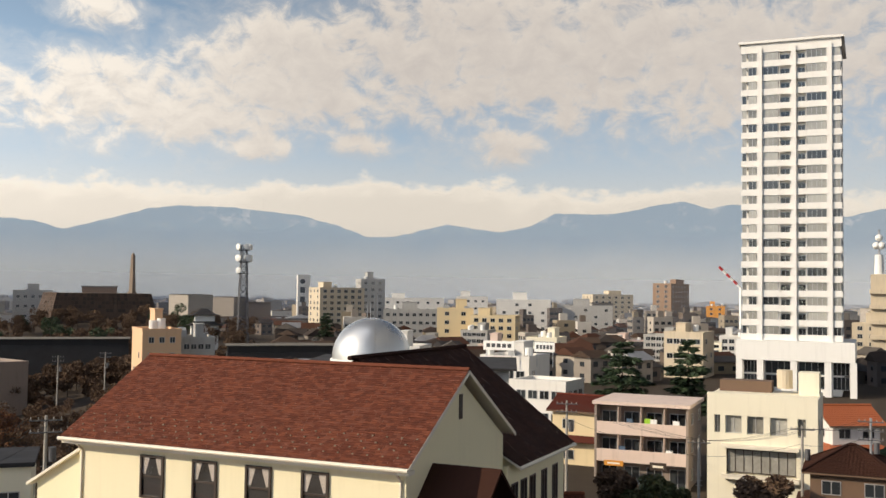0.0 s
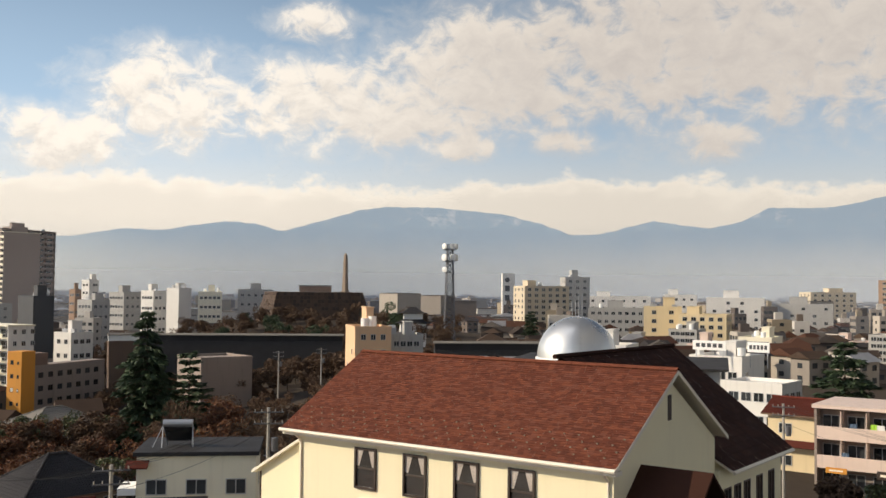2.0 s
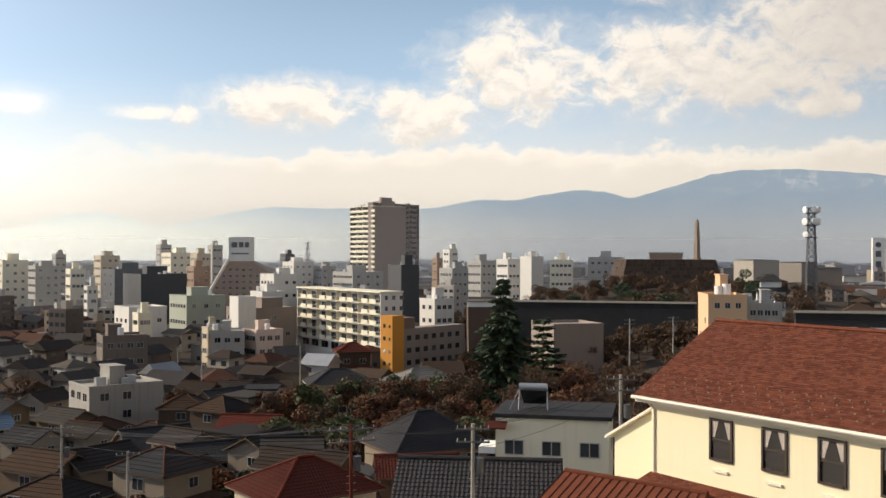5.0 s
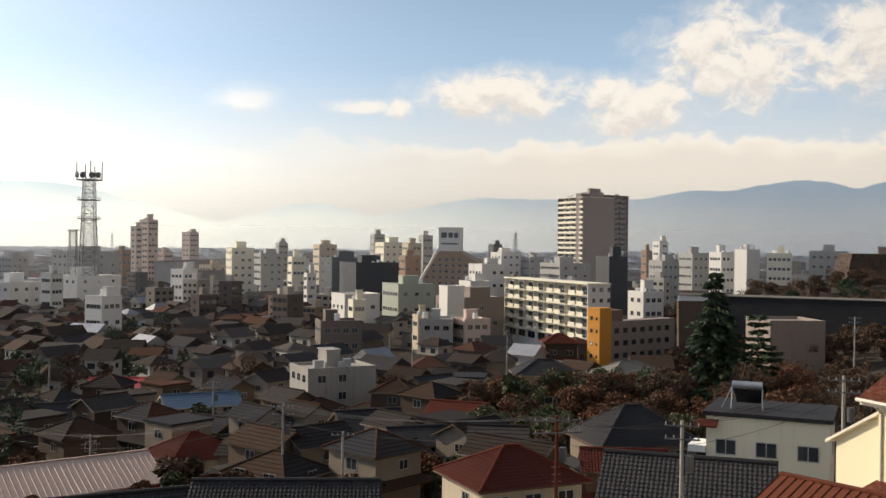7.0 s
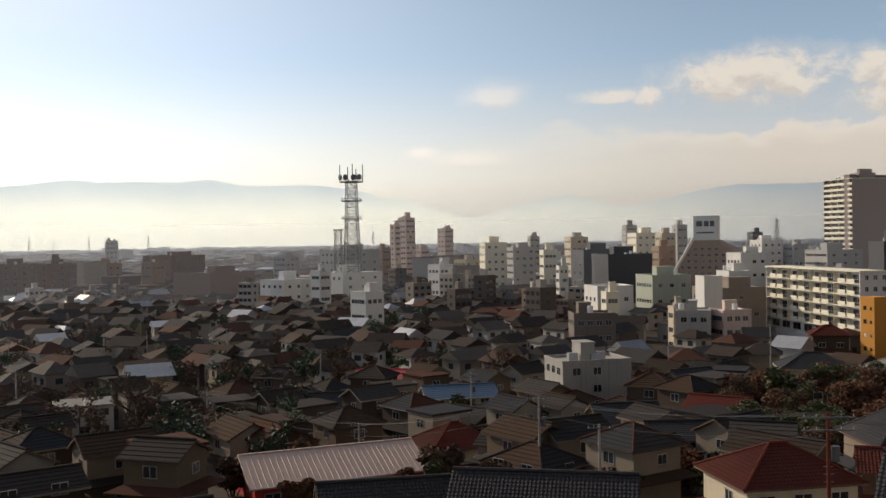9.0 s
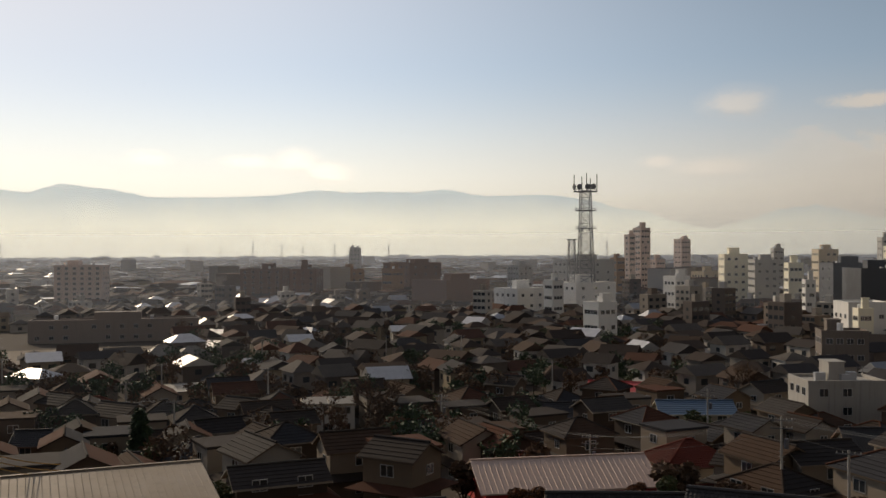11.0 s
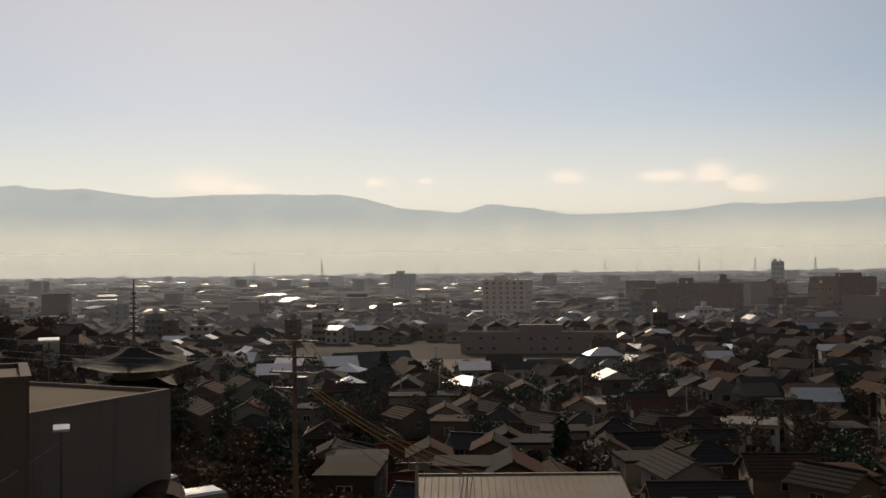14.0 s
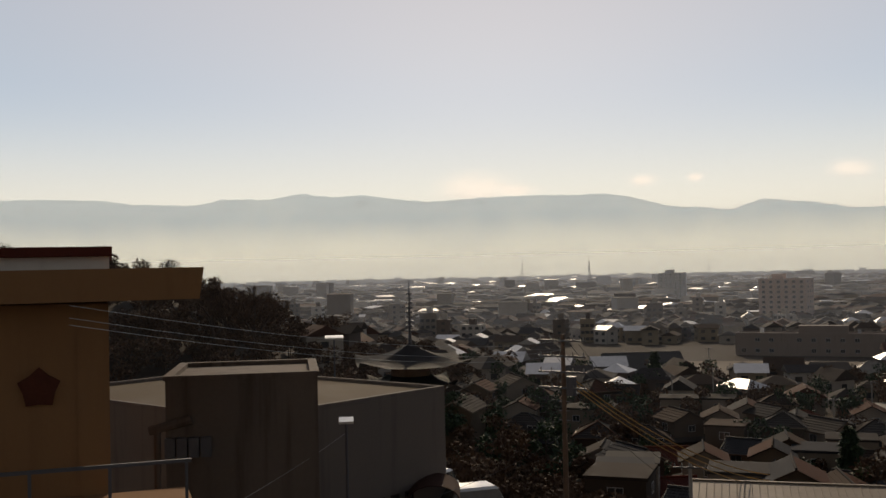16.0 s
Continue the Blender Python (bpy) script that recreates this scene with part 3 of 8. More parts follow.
def mountains(name, dist, scale, seed, mat, lift=0.0, rough=0.07):
    """A long mountain range: folded slopes rising from the plain to an uneven crest."""
    vs, fs, rows_ = [], [], 15
    az0, az1, n = -46.0, 156.0, 720
    xs, ys = zip(*RIDGE)
    for i in range(n + 1):
        az = az0 + (az1 - az0) * i / n
        top = float(np.interp(az, xs, ys)) * scale + lift
        top += rough * noise.noise((az * 1.9, seed, 5)) + rough * 0.6 * noise.noise((az * 6.1, seed, 9))
        crest = 30 + dist * math.tan(radians(max(top, 0.15)))
        for k in range(rows_):
            f = k / (rows_ - 1)
            fold = noise.fractal((az * 0.9, f * 1.5 + seed, 3), 0.8, 2.0, 4)
            dd = dist - 330 * (1 - f) + 60 * fold * f * (1 - f)
            zz = -6 + (crest + 6) * (f ** 1.15)
            x, y = P(az, dd)
            vs.append((x, y, zz))
    for i in range(n):
        for k in range(rows_ - 1):
            a_ = i * rows_ + k
            fs.append((a_, a_ + 1, a_ + rows_ + 1, a_ + rows_))
    me = bpy.data.meshes.new(name)
    me.from_pydata(vs, [], fs)
    me.materials.append(mat)
    for q in me.polygons:
        q.use_smooth = True
    return tagged(new(name, me), "hazy blue mountain range with faint snow streaks", "mountains", kind="structure")


def hazy_glow_material(name, low, high, snow=0.0):
    """Far mountains, self-glowing: haze painted in, dim and bluish, paler towards the plain."""
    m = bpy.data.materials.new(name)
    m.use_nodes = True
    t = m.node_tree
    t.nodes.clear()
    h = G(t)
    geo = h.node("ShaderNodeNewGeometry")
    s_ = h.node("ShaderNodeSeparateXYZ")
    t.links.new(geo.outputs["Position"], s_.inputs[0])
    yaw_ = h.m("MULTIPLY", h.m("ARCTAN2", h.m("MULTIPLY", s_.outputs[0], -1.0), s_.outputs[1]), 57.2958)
    # brighter, warmer haze colours painted in on the sun's side
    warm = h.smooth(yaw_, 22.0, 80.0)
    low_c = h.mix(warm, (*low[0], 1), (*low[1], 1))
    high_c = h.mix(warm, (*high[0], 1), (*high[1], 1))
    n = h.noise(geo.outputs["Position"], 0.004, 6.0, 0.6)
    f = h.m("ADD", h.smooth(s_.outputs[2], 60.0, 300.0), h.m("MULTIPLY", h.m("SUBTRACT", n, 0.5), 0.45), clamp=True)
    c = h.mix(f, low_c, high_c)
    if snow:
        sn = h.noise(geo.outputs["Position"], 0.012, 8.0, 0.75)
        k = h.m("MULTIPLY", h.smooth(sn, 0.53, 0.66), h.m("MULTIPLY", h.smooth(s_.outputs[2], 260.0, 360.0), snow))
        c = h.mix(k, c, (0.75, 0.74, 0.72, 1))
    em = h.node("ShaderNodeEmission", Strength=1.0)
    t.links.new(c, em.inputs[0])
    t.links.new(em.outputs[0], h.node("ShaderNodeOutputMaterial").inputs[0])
    return m


mountains("backdrop_mountains", 4600, 1.0, 2.0, hazy_glow_material("mountain_haze_glow", ((0.62, 0.63, 0.60), (2.5, 2.46, 1.98)), ((0.345, 0.43, 0.515), (1.12, 1.26, 1.27)), 0.4))


def haze_ring(dist, alpha, top, low=0.0):
    """Stand-in for haze over the plain: a thin scattering sheet, densest near the ground."""
    m = bpy.data.materials.new("haze_stand_in")
    m.use_nodes = True
    t = m.node_tree
    t.nodes.clear()
    h = G(t)
    geo = h.node("ShaderNodeNewGeometry")
    s_ = h.node("ShaderNodeSeparateXYZ")
    t.links.new(geo.outputs["Position"], s_.inputs[0])
    yaw_ = h.m("MULTIPLY", h.m("ARCTAN2", h.m("MULTIPLY", s_.outputs[0], -1.0), s_.outputs[1]), 57.2958)
    # made thicker on the sun's side, to lift the dark tones there
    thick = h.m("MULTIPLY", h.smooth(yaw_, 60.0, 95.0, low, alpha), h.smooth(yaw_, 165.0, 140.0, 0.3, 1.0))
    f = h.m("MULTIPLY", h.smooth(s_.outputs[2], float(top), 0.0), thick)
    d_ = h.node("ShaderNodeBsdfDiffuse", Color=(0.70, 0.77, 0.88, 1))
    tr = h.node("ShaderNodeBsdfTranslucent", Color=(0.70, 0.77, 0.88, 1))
    both = h.node("ShaderNodeMixShader", Fac=0.5)
    t.links.new(d_.outputs[0], both.inputs[1])
    t.links.new(tr.outputs[0], both.inputs[2])
    clear = h.node("ShaderNodeBsdfTransparent")
    mx = h.node("ShaderNodeMixShader")
    t.links.new(f, mx.inputs[0])
    t.links.new(clear.outputs[0], mx.inputs[1])
    t.links.new(both.outputs[0], mx.inputs[2])
    t.links.new(mx.outputs[0], h.node("ShaderNodeOutputMaterial").inputs[0])
    vs, fs, n = [], [], 180
    for i in range(n):
        x, y = P(i * 360 / n, dist)
        vs += [(x, y, -8), (x, y, top)]
    for i in range(n):
        j = (i + 1) % n
        fs.append((2 * i, 2 * j, 2 * j + 1, 2 * i + 1))
    me = bpy.data.meshes.new("haze")
    me.from_pydata(vs, [], fs)
    me.materials.append(m)
    return tagged(new("backdrop_haze", me), "pale sheet standing in for haze over the plain", "haze", kind="structure")


# the two nearest rings are invented veils that pale the darks towards the sun
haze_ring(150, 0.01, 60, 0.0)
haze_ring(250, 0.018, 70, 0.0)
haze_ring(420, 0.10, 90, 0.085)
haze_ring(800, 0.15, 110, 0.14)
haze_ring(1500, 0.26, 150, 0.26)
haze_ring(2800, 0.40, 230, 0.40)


# ---- the far city ----
def far_city():
    rng = random.Random(11)
    bw, br = [[], []], [[], []]

    def add(store, x0, y0, ca, sa, w, d_, z0, z1):
        o = len(store[0])
        for z in (z0, z1):
            for a_, b_ in ((-w, -d_), (w, -d_), (w, d_), (-w, d_)):
                store[0].append((x0 + a_ * ca - b_ * sa, y0 + a_ * sa + b_ * ca, z))
        store[1].extend([(o + 4, o + 5, o + 6, o + 7), (o, o + 1, o + 5, o + 4), (o + 1, o + 2, o + 6, o + 5), (o + 2, o + 3, o + 7, o + 6), (o + 3, o, o + 4, o + 7)])

    for i in range(9000):
        az = rng.uniform(-34, 142)
        d = 520 * (4300 / 520) ** (rng.random() ** 0.8)
        x, y = P(az, d)
        z = ground(x, y)
        tall = rng.random() < (0.10 if az < 60 else 0.03)
        hh = rng.uniform(8, 20) if tall else rng.uniform(3.5, 7.5)
        if d > 1800:
            hh *= 0.8
        k = 1 + d / 2600
        w, dd = rng.uniform(3.5, 9) * k, rng.uniform(3.5, 8) * k
        t = rng.choice((0.3, 0.35, 1.87, 0.9)) + rng.gauss(0, 0.06)
        ca, sa = math.cos(t), math.sin(t)
        add(bw, x, y, ca, sa, w, dd, z - 2, z + hh)
        # roof: a low wedge or a slab
        o = len(br[0])
        rise = 0.3 if tall or rng.random() < 0.25 else rng.uniform(0.8, 1.8)
        pts = [(-w - .4, -dd - .4, hh), (w + .4, -dd - .4, hh), (w + .4, dd + .4, hh), (-w - .4, dd + .4, hh), (-w * 0.7, 0, hh + rise), (w * 0.7, 0, hh + rise)]
        for a_, b_, c_ in pts:
            br[0].append((x + a_ * ca - b_ * sa, y + a_ * sa + b_ * ca, z + c_ + 0.01))
        br[1].extend([(o, o + 1, o + 5, o + 4), (o + 1, o + 2, o + 5), (o + 2, o + 3, o + 4, o + 5), (o + 3, o, o + 4)])
    hub = thing("far_city", "distant low houses and blocks with glinting roofs", "city", pose(0, 0, 0), kind="stuff")
    for nm, st, mt in (("wall", bw, "far_wall"), ("roof", br, "far_roof")):
        me = bpy.data.meshes.new(nm)
        me.from_pydata(st[0], [], st[1])
        me.materials.append(M[mt])
        ob = new(nm, me)
        ob.parent = hub
        tagged(ob, kind="stuff")


far_city()


# ---- the larger buildings of the town ----
BLOCKS = [
    # label, left yaw, right yaw, distance, roof height, options
    ("dark brown balconied apartment block in the middle distance", -11.95, -13.0, 500, 36.1, dict(wall="brick_tile", floors=11, bays=2, side_bays=6, dep=34, turn=-16, name="apartment_building")),
    ("yellow-cream office block with a taller stair tower", 0.27, -1.83, 335, 24.8, dict(wall="yellow_wall", floors=5, bays=2, dep=14)),
    ("yellow-cream low office block with ribbon windows", -1.63, -4.24, 325, 22.7, dict(wall="yellow_wall", floors=5, bays=5, dep=14, turn=-8)),
    ("long white department building with an outside stair", -3.14, -6.24, 450, 27.4, dict(wall="white_wall", floors=5, bays=4, dep=20, skip=0.3)),
    ("broad grey-white office building with small windows", -6.14, -9.75, 455, 25.0, dict(wall="grey_wall", floors=5, bays=6, dep=20, skip=0.5)),
    ("white office building with a flat roof", 3.47, -0.13, 520, 27.2, dict(wall="white_wall", floors=5, bays=6, dep=20)),
    ("grey glass-fronted office building", 3.37, 0.17, 400, 23.1, dict(wall="grey_wall", floors=4, bays=8, dep=16)),
    ("brownish grey stepped apartment building", 7.04, 4.38, 400, 31.5, dict(wall="beige_wall", floors=9, bays=6, dep=16, turn=18, name="apartment_building")),
    ("grey block with a white roof frame", 4.68, 3.27, 430, 35.6, dict(wall="grey_wall", floors=9, bays=3, dep=14, turn=10)),
    ("white and red flat-roofed office block", -0.83, -2.64, 560, 28.3, dict(wall="white_wall", floors=5, bays=4, dep=20)),
    ("tan apartment block with stepped roof", -8.55, -10.96, 620, 30.5, dict(wall="beige_wall", floors=8, bays=6, dep=20, turn=20, name="apartment_building")),
    ("red-brown narrow office block", -14.88, -15.89, 620, 24.3, dict(wall="orange", floors=6, bays=2, dep=12)),
    ("white low apartment block beside the tower", -15.59, -16.90, 300, 18.2, dict(wall="white_wall", floors=4, bays=3, dep=14, name="apartment_building")),
    ("pale beige office blocks behind the tower", -22.40, -25.50, 330, 22.2, dict(wall="beige_wall", floors=5, bays=5, dep=16)),
    ("black glass-fronted office block", 34.81, 33.02, 330, 26.4, dict(wall="dark_wall", floors=7, bays=0, side_bays=0, dep=14)),
    ("white telephone exchange building under the mast", 65.68, 61.49, 440, 15.0, dict(wall="white_wall", floors=4, bays=6, dep=22, skip=0.3)),
    ("dark grey block behind the mast", 65.08, 61.59, 520, 24.2, dict(wall="grey_wall", floors=6, bays=6, dep=18)),
    ("white office building with dark flat roof", 68.47, 65.48, 420, 13.2, dict(wall="white_wall", floors=3, bays=4, dep=20, turn=-14)),
    ("big dark brown hall with a flat roof", 73.25, 68.67, 470, 15.3, dict(wall="brown_wall", floors=4, bays=0, side_bays=0, dep=30)),
    ("brown block with a chimney tower", 74.85, 71.46, 620, 21.6, dict(wall="brown_wall", floors=5, bays=5, dep=18)),
    ("brown mid-rise apartment slab building", 83.00, 80.52, 540, 19.7, dict(wall="brown_wall", floors=7, bays=5, dep=14, turn=-18, name="apartment_building")),
    ("brown-red mid-rise apartment block", 80.22, 78.63, 560, 19.0, dict(wall="brown_wall", floors=6, bays=3, dep=14, turn=-18, name="apartment_building")),
    ("pinkish grey apartment block with a stair tower", 92.84, 90.26, 520, 22.6, dict(wall="pink_wall", floors=9, bays=6, dep=14, turn=-15, name="apartment_building")),
    ("grey distant apartment block with stair tower", 98.18, 96.79, 900, 24.4, dict(wall="grey_wall", floors=9, bays=5, dep=18, turn=-10, name="apartment_building")),
    ("long low school building with rows of windows", 94.12, 85.2, 345, 7.0, dict(wall="brown_grey", floors=2, bays=12, skip=0.3, side_bays=2, dep=10, turn=-4, name="school_building")),
    ("pale grey three-storey house block", 50.55, 48.16, 240, 11.0, dict(wall="dull_wall", floors=3, bays=4, dep=9, turn=10)),
    ("pale grey square apartment house with few windows", 51.34, 47.17, 165, 9.1, dict(wall="concrete", floors=3, bays=3, dep=9, turn=22, skip=0.4)),
    ("beige concrete block behind the big conifer", 25.4, 22.3, 205, 15.6, dict(wall="brown_grey", floors=3, bays=0, side_bays=0, dep=12, turn=25, clutter=False)),
    ("white flat-roofed service building with signboards", -2.13, -5.14, 165, 19.5, dict(wall="white_wall", floors=2, bays=4, dep=10, turn=-22)),
    ("white flat-roofed two-storey workshop", -3.94, -7.24, 150, 16.8, dict(wall="white_wall", floors=2, bays=4, dep=8, turn=-22, clutter=False)),
    ("small white house with a roof tank", 33.0, 31.0, 300, 16.5, dict(wall="white_wall", floors=4, bays=2)),
]
# the crowded middle of the town
MIDDLE = [
    ("pinkish lit flank of an office tower", 61.04, 60.42, 598, 38.1, dict(wall="pink_wall", floors=12, bays=1)),
    ("pinkish office tower with dark glass front", 60.57, 59.58, 606, 42.2, dict(wall="pink_wall", floors=13, bays=3)),
    ("slim grey-pink office tower", 58.3, 57.38, 750, 36.6, dict(wall="pink_wall", floors=10, bays=2)),
    ("brownish banded office block", 61.85, 61.0, 560, 24.7, dict(wall="brick_tile", floors=6, bays=3, bands=True)),
    ("white four-storey office block", 58.89, 57.42, 430, 18.1, dict(wall="white_wall", floors=4, bays=3)),
    ("pale brown office block", 59.68, 58.77, 640, 22.8, dict(wall="pink_wall", floors=6, bays=2)),
    ("pale low office block", 57.36, 55.88, 600, 16.2, dict(wall="beige_wall", floors=4, bays=4)),
    ("cream office block with ribbon balconies", 55.89, 54.32, 520, 26.8, dict(wall="off_white", floors=7, bays=3, bands=True)),
    ("dark office block with pale floor bands", 54.32, 52.68, 500, 24.3, dict(wall="grey_wall", floors=7, bays=6, bands=True)),
    ("grey office tower with a white roof box", 53.13, 52.43, 620, 29.7, dict(wall="grey_wall", floors=8, bays=2)),
    ("cream block with curved corner windows", 52.45, 51.43, 470, 23.2, dict(wall="off_white", floors=5, bays=3)),
    ("beige office block with roof rooms", 51.02, 49.67, 560, 29.0, dict(wall="beige_wall", floors=7, bays=4)),
    ("white narrow office block with balconies", 51.52, 50.81, 400, 17.7, dict(wall="white_wall", floors=5, bays=2)),
    ("grey slab with a dark windowless flank", 50.66, 47.98, 440, 23.5, dict(wall="dark_wall", floors=6, bays=2, side_bays=0)),
    ("dark blue-grey windowless office block", 49.53, 46.1, 415, 21.9, dict(wall="dark_wall", floors=5, bays=0, side_bays=0)),
    ("grey narrow office tower", 47.77, 46.93, 640, 35.8, dict(wall="grey_wall", floors=9, bays=2)),
    ("beige ornate block with stepped roof rooms", 47.48, 45.79, 600, 30.7, dict(wall="off_white", floors=7, bays=4)),
    ("cream and brown office block with a round roof tower", 45.92, 44.81, 540, 30.2, dict(wall="beige_wall", floors=7, bays=3)),
    ("orange-brown tiled office block", 46.13, 44.86, 500, 23.7, dict(wall="brick_tile", floors=6, bays=3)),
    ("grey narrow office tower with red lettering band", 44.98, 44.16, 560, 34.8, dict(wall="grey_wall", floors=8, bays=1)),
    ("dark-topped office tower over the roofs", 40.96, 40.15, 640, 30.2, dict(wall="dark_wall", floors=8, bays=2)),
    ("white office block with a plain flank", 40.83, 39.08, 560, 25.8, dict(wall="white_wall", floors=6, bays=3)),
    ("white office block with grey window bands", 42.09, 39.88, 420, 21.7, dict(wall="white_wall", floors=4, bays=4, bands=True)),
    ("white low commercial block", 42.63, 40.68, 380, 15.9, dict(wall="white_wall", floors=3, bays=4)),
    ("grey-white office block with flat roof", 39.07, 37.78, 560, 23.4, dict(wall="grey_wall", floors=6, bays=3)),
    ("long grey office slab", 38.0, 35.08, 470, 21.7, dict(wall="grey_wall", floors=6, bays=9)),
    ("pale green-grey office block with lit corner", 47.06, 44.0, 345, 16.0, dict(wall="green_grey", floors=3, bays=6)),
    ("low white-roofed shop hall", 49.96, 47.18, 330, 13.2, dict(wall="white_wall", floors=2, bays=3, clutter=False)),
    ("white stair tower block", 43.77, 42.3, 292, 17.6, dict(wall="white_wall", floors=4, bays=0, side_bays=0, clutter=False)),
    ("brown-grey low commercial block", 43.99, 40.02, 300, 14.0, dict(wall="brown_grey", floors=3, bays=5)),
    ("small cream shop block with flat roof", 48.99, 47.95, 300, 12.8, dict(wall="off_white", floors=3, bays=2)),
    ("small cream three-storey house", 45.28, 44.3, 262, 11.1, dict(wall="beige_wall", floors=3, bays=2)),
    ("pale grey three-storey house with roof room", 44.82, 42.93, 255, 10.4, dict(wall="grey_wall", floors=3, bays=3)),
    ("pinkish grey apartment block", 43.06, 40.78, 262, 10.3, dict(wall="pink_wall", floors=3, bays=4)),
    ("low white three-storey apartment house", 63.37, 61.44, 300, 13.8, dict(wall="white_wall", floors=3, bays=4)),
    ("white narrow office block with balconies", 65.6, 64.47, 400, 17.3, dict(wall="white_wall", floors=4, bays=3)),
    ("brown narrow office block", 32.28, 31.62, 560, 27.8, dict(wall="brick_tile", floors=6, bays=2)),
    ("pale office tower with roof antennas", 31.66, 30.79, 540, 32.8, dict(wall="white_wall", floors=8, bays=2)),
    ("white-blue office block with ladder windows", 31.86, 30.18, 430, 24.0, dict(wall="grey_wall", floors=5, bays=4)),
    ("grey office block with antennas on the roof", 30.25, 28.54, 500, 26.9, dict(wall="grey_wall", floors=6, bays=5)),
    ("white hotel with a small ornate roof tower", 28.57, 27.18, 470, 27.8, dict(wall="white_wall", floors=5, bays=4)),
    ("white plain office block with a red roof sign", 27.21, 25.87, 452, 29.2, dict(wall="white_wall", floors=5, bays=0, side_bays=0)),
    ("beige office block with open galleries", 25.51, 24.2, 500, 27.5, dict(wall="off_white", floors=5, bays=5)),
    ("low grey office block with white frames", 23.33, 21.35, 520, 28.8, dict(wall="grey_wall", floors=5, bays=5)),
    ("reddish brown apartment block", 74.9, 73.64, 560, 19.0, dict(wall="brick_tile", floors=4, bays=4)),
    ("reddish brown apartment block", 77.43, 75.91, 640, 17.3, dict(wall="brick_tile", floors=4, bays=4)),
    ("hazy grey distant office tower", 76.77, 76.09, 900, 31.8, dict(wall="grey_wall", floors=8, bays=3)),
    ("dark slim stair tower of a block", 79.48, 79.14, 560, 24.1, dict(wall="brown_wall", floors=6, bays=0, side_bays=0, clutter=False)),
    ("grey office block behind the exchange", 67.68, 66.22, 620, 19.9, dict(wall="grey_wall", floors=6, bays=4)),
]
BLOCKS += MIDDLE
west = random.Random(321)
for k in range(15):      # low blocks between the cedars and the department stores
    az0 = 2.5 - k * 1.35 + west.uniform(-0.3, 0.3)
    d0 = west.uniform(185, 400)
    if d0 < 240 and -17 < az0 < -7.5:
        d0 += 60
    if az0 < -16:
        d0 = west.uniform(280, 420)
    wall_ = west.choice(("white_wall", "off_white", "beige_wall", "grey_wall", "white_wall", "pink_wall"))
    top_ = 30 - d0 * math.tan(radians(west.uniform(1.9, 3.2)))
    BLOCKS.append((wall_.replace("_wall", "").replace("off_", "creamy ") + "-walled low town block with flat roof", az0 + west.uniform(0.7, 1.3), az0 - west.uniform(0.7, 1.3), round(d0), top_, dict(wall=wall_, floors=3 if d0 < 300 else 4, bays=5, side_bays=2, turn=-14)))
for i, (lab, l_, r_, d_, zt, kw) in enumerate(BLOCKS):
    block(lab, l_, r_, d_, zt, seed=i + 3, **kw)


# ---- the cream school house with its brown roof ----
def shingle_roof(name, parent, corners, course=0.15, tile=0.26, mat="roof_brown", seed=3, lift=0.012):
    """Overlapping shingle courses on a flat slope: eave left, eave right, ridge right, ridge left."""
    rng = random.Random(seed)
    el_, er_, rr_, rl_ = [Vector(c) for c in corners]
    slope = ((rl_ + rr_) / 2 - (el_ + er_) / 2).length
    nrm = (er_ - el_).cross(rl_ - el_).normalized()
    if nrm.z < 0:
        nrm = -nrm
    rows_ = max(2, int(slope / course))
    vs, fs = [], []
    for i in range(rows_):
        f0, f1 = i / rows_, min((i + 1.12) / rows_, 1.0)
        a0, b0 = el_.lerp(rl_, f0), er_.lerp(rr_, f0)
        a1, b1 = el_.lerp(rl_, f1), er_.lerp(rr_, f1)
        n = max(1, int((b0 - a0).length / tile))
        off = rng.random() * 0.5
        cuts = [0.0] + [min(max((k + off + rng.uniform(-0.12, 0.12)) / n, 0), 1) for k in range(1, n)] + [1.0]
        for k in range(len(cuts) - 1):
            u0, u1 = cuts[k], cuts[k + 1]
            up = nrm * (lift + rng.uniform(0, 0.012))
            o = len(vs)
            p = [a0.lerp(b0, u0) + up, a0.lerp(b0, u1) + up, a1.lerp(b1, u1) + nrm * 0.004, a1.lerp(b1, u0) + nrm * 0.004, a0.lerp(b0, u0), a0.lerp(b0, u1)]
            vs += [tuple(q) for q in p]
            fs += [(o, o + 1, o + 2, o + 3), (o + 4, o + 5, o + 1, o)]
    me = bpy.data.meshes.new(name)
    me.from_pydata(vs, [], fs)
    me.materials.append(M[mat])
    ob = new(name, me)
    ob.parent = parent
    return tagged(ob, kind="stuff")


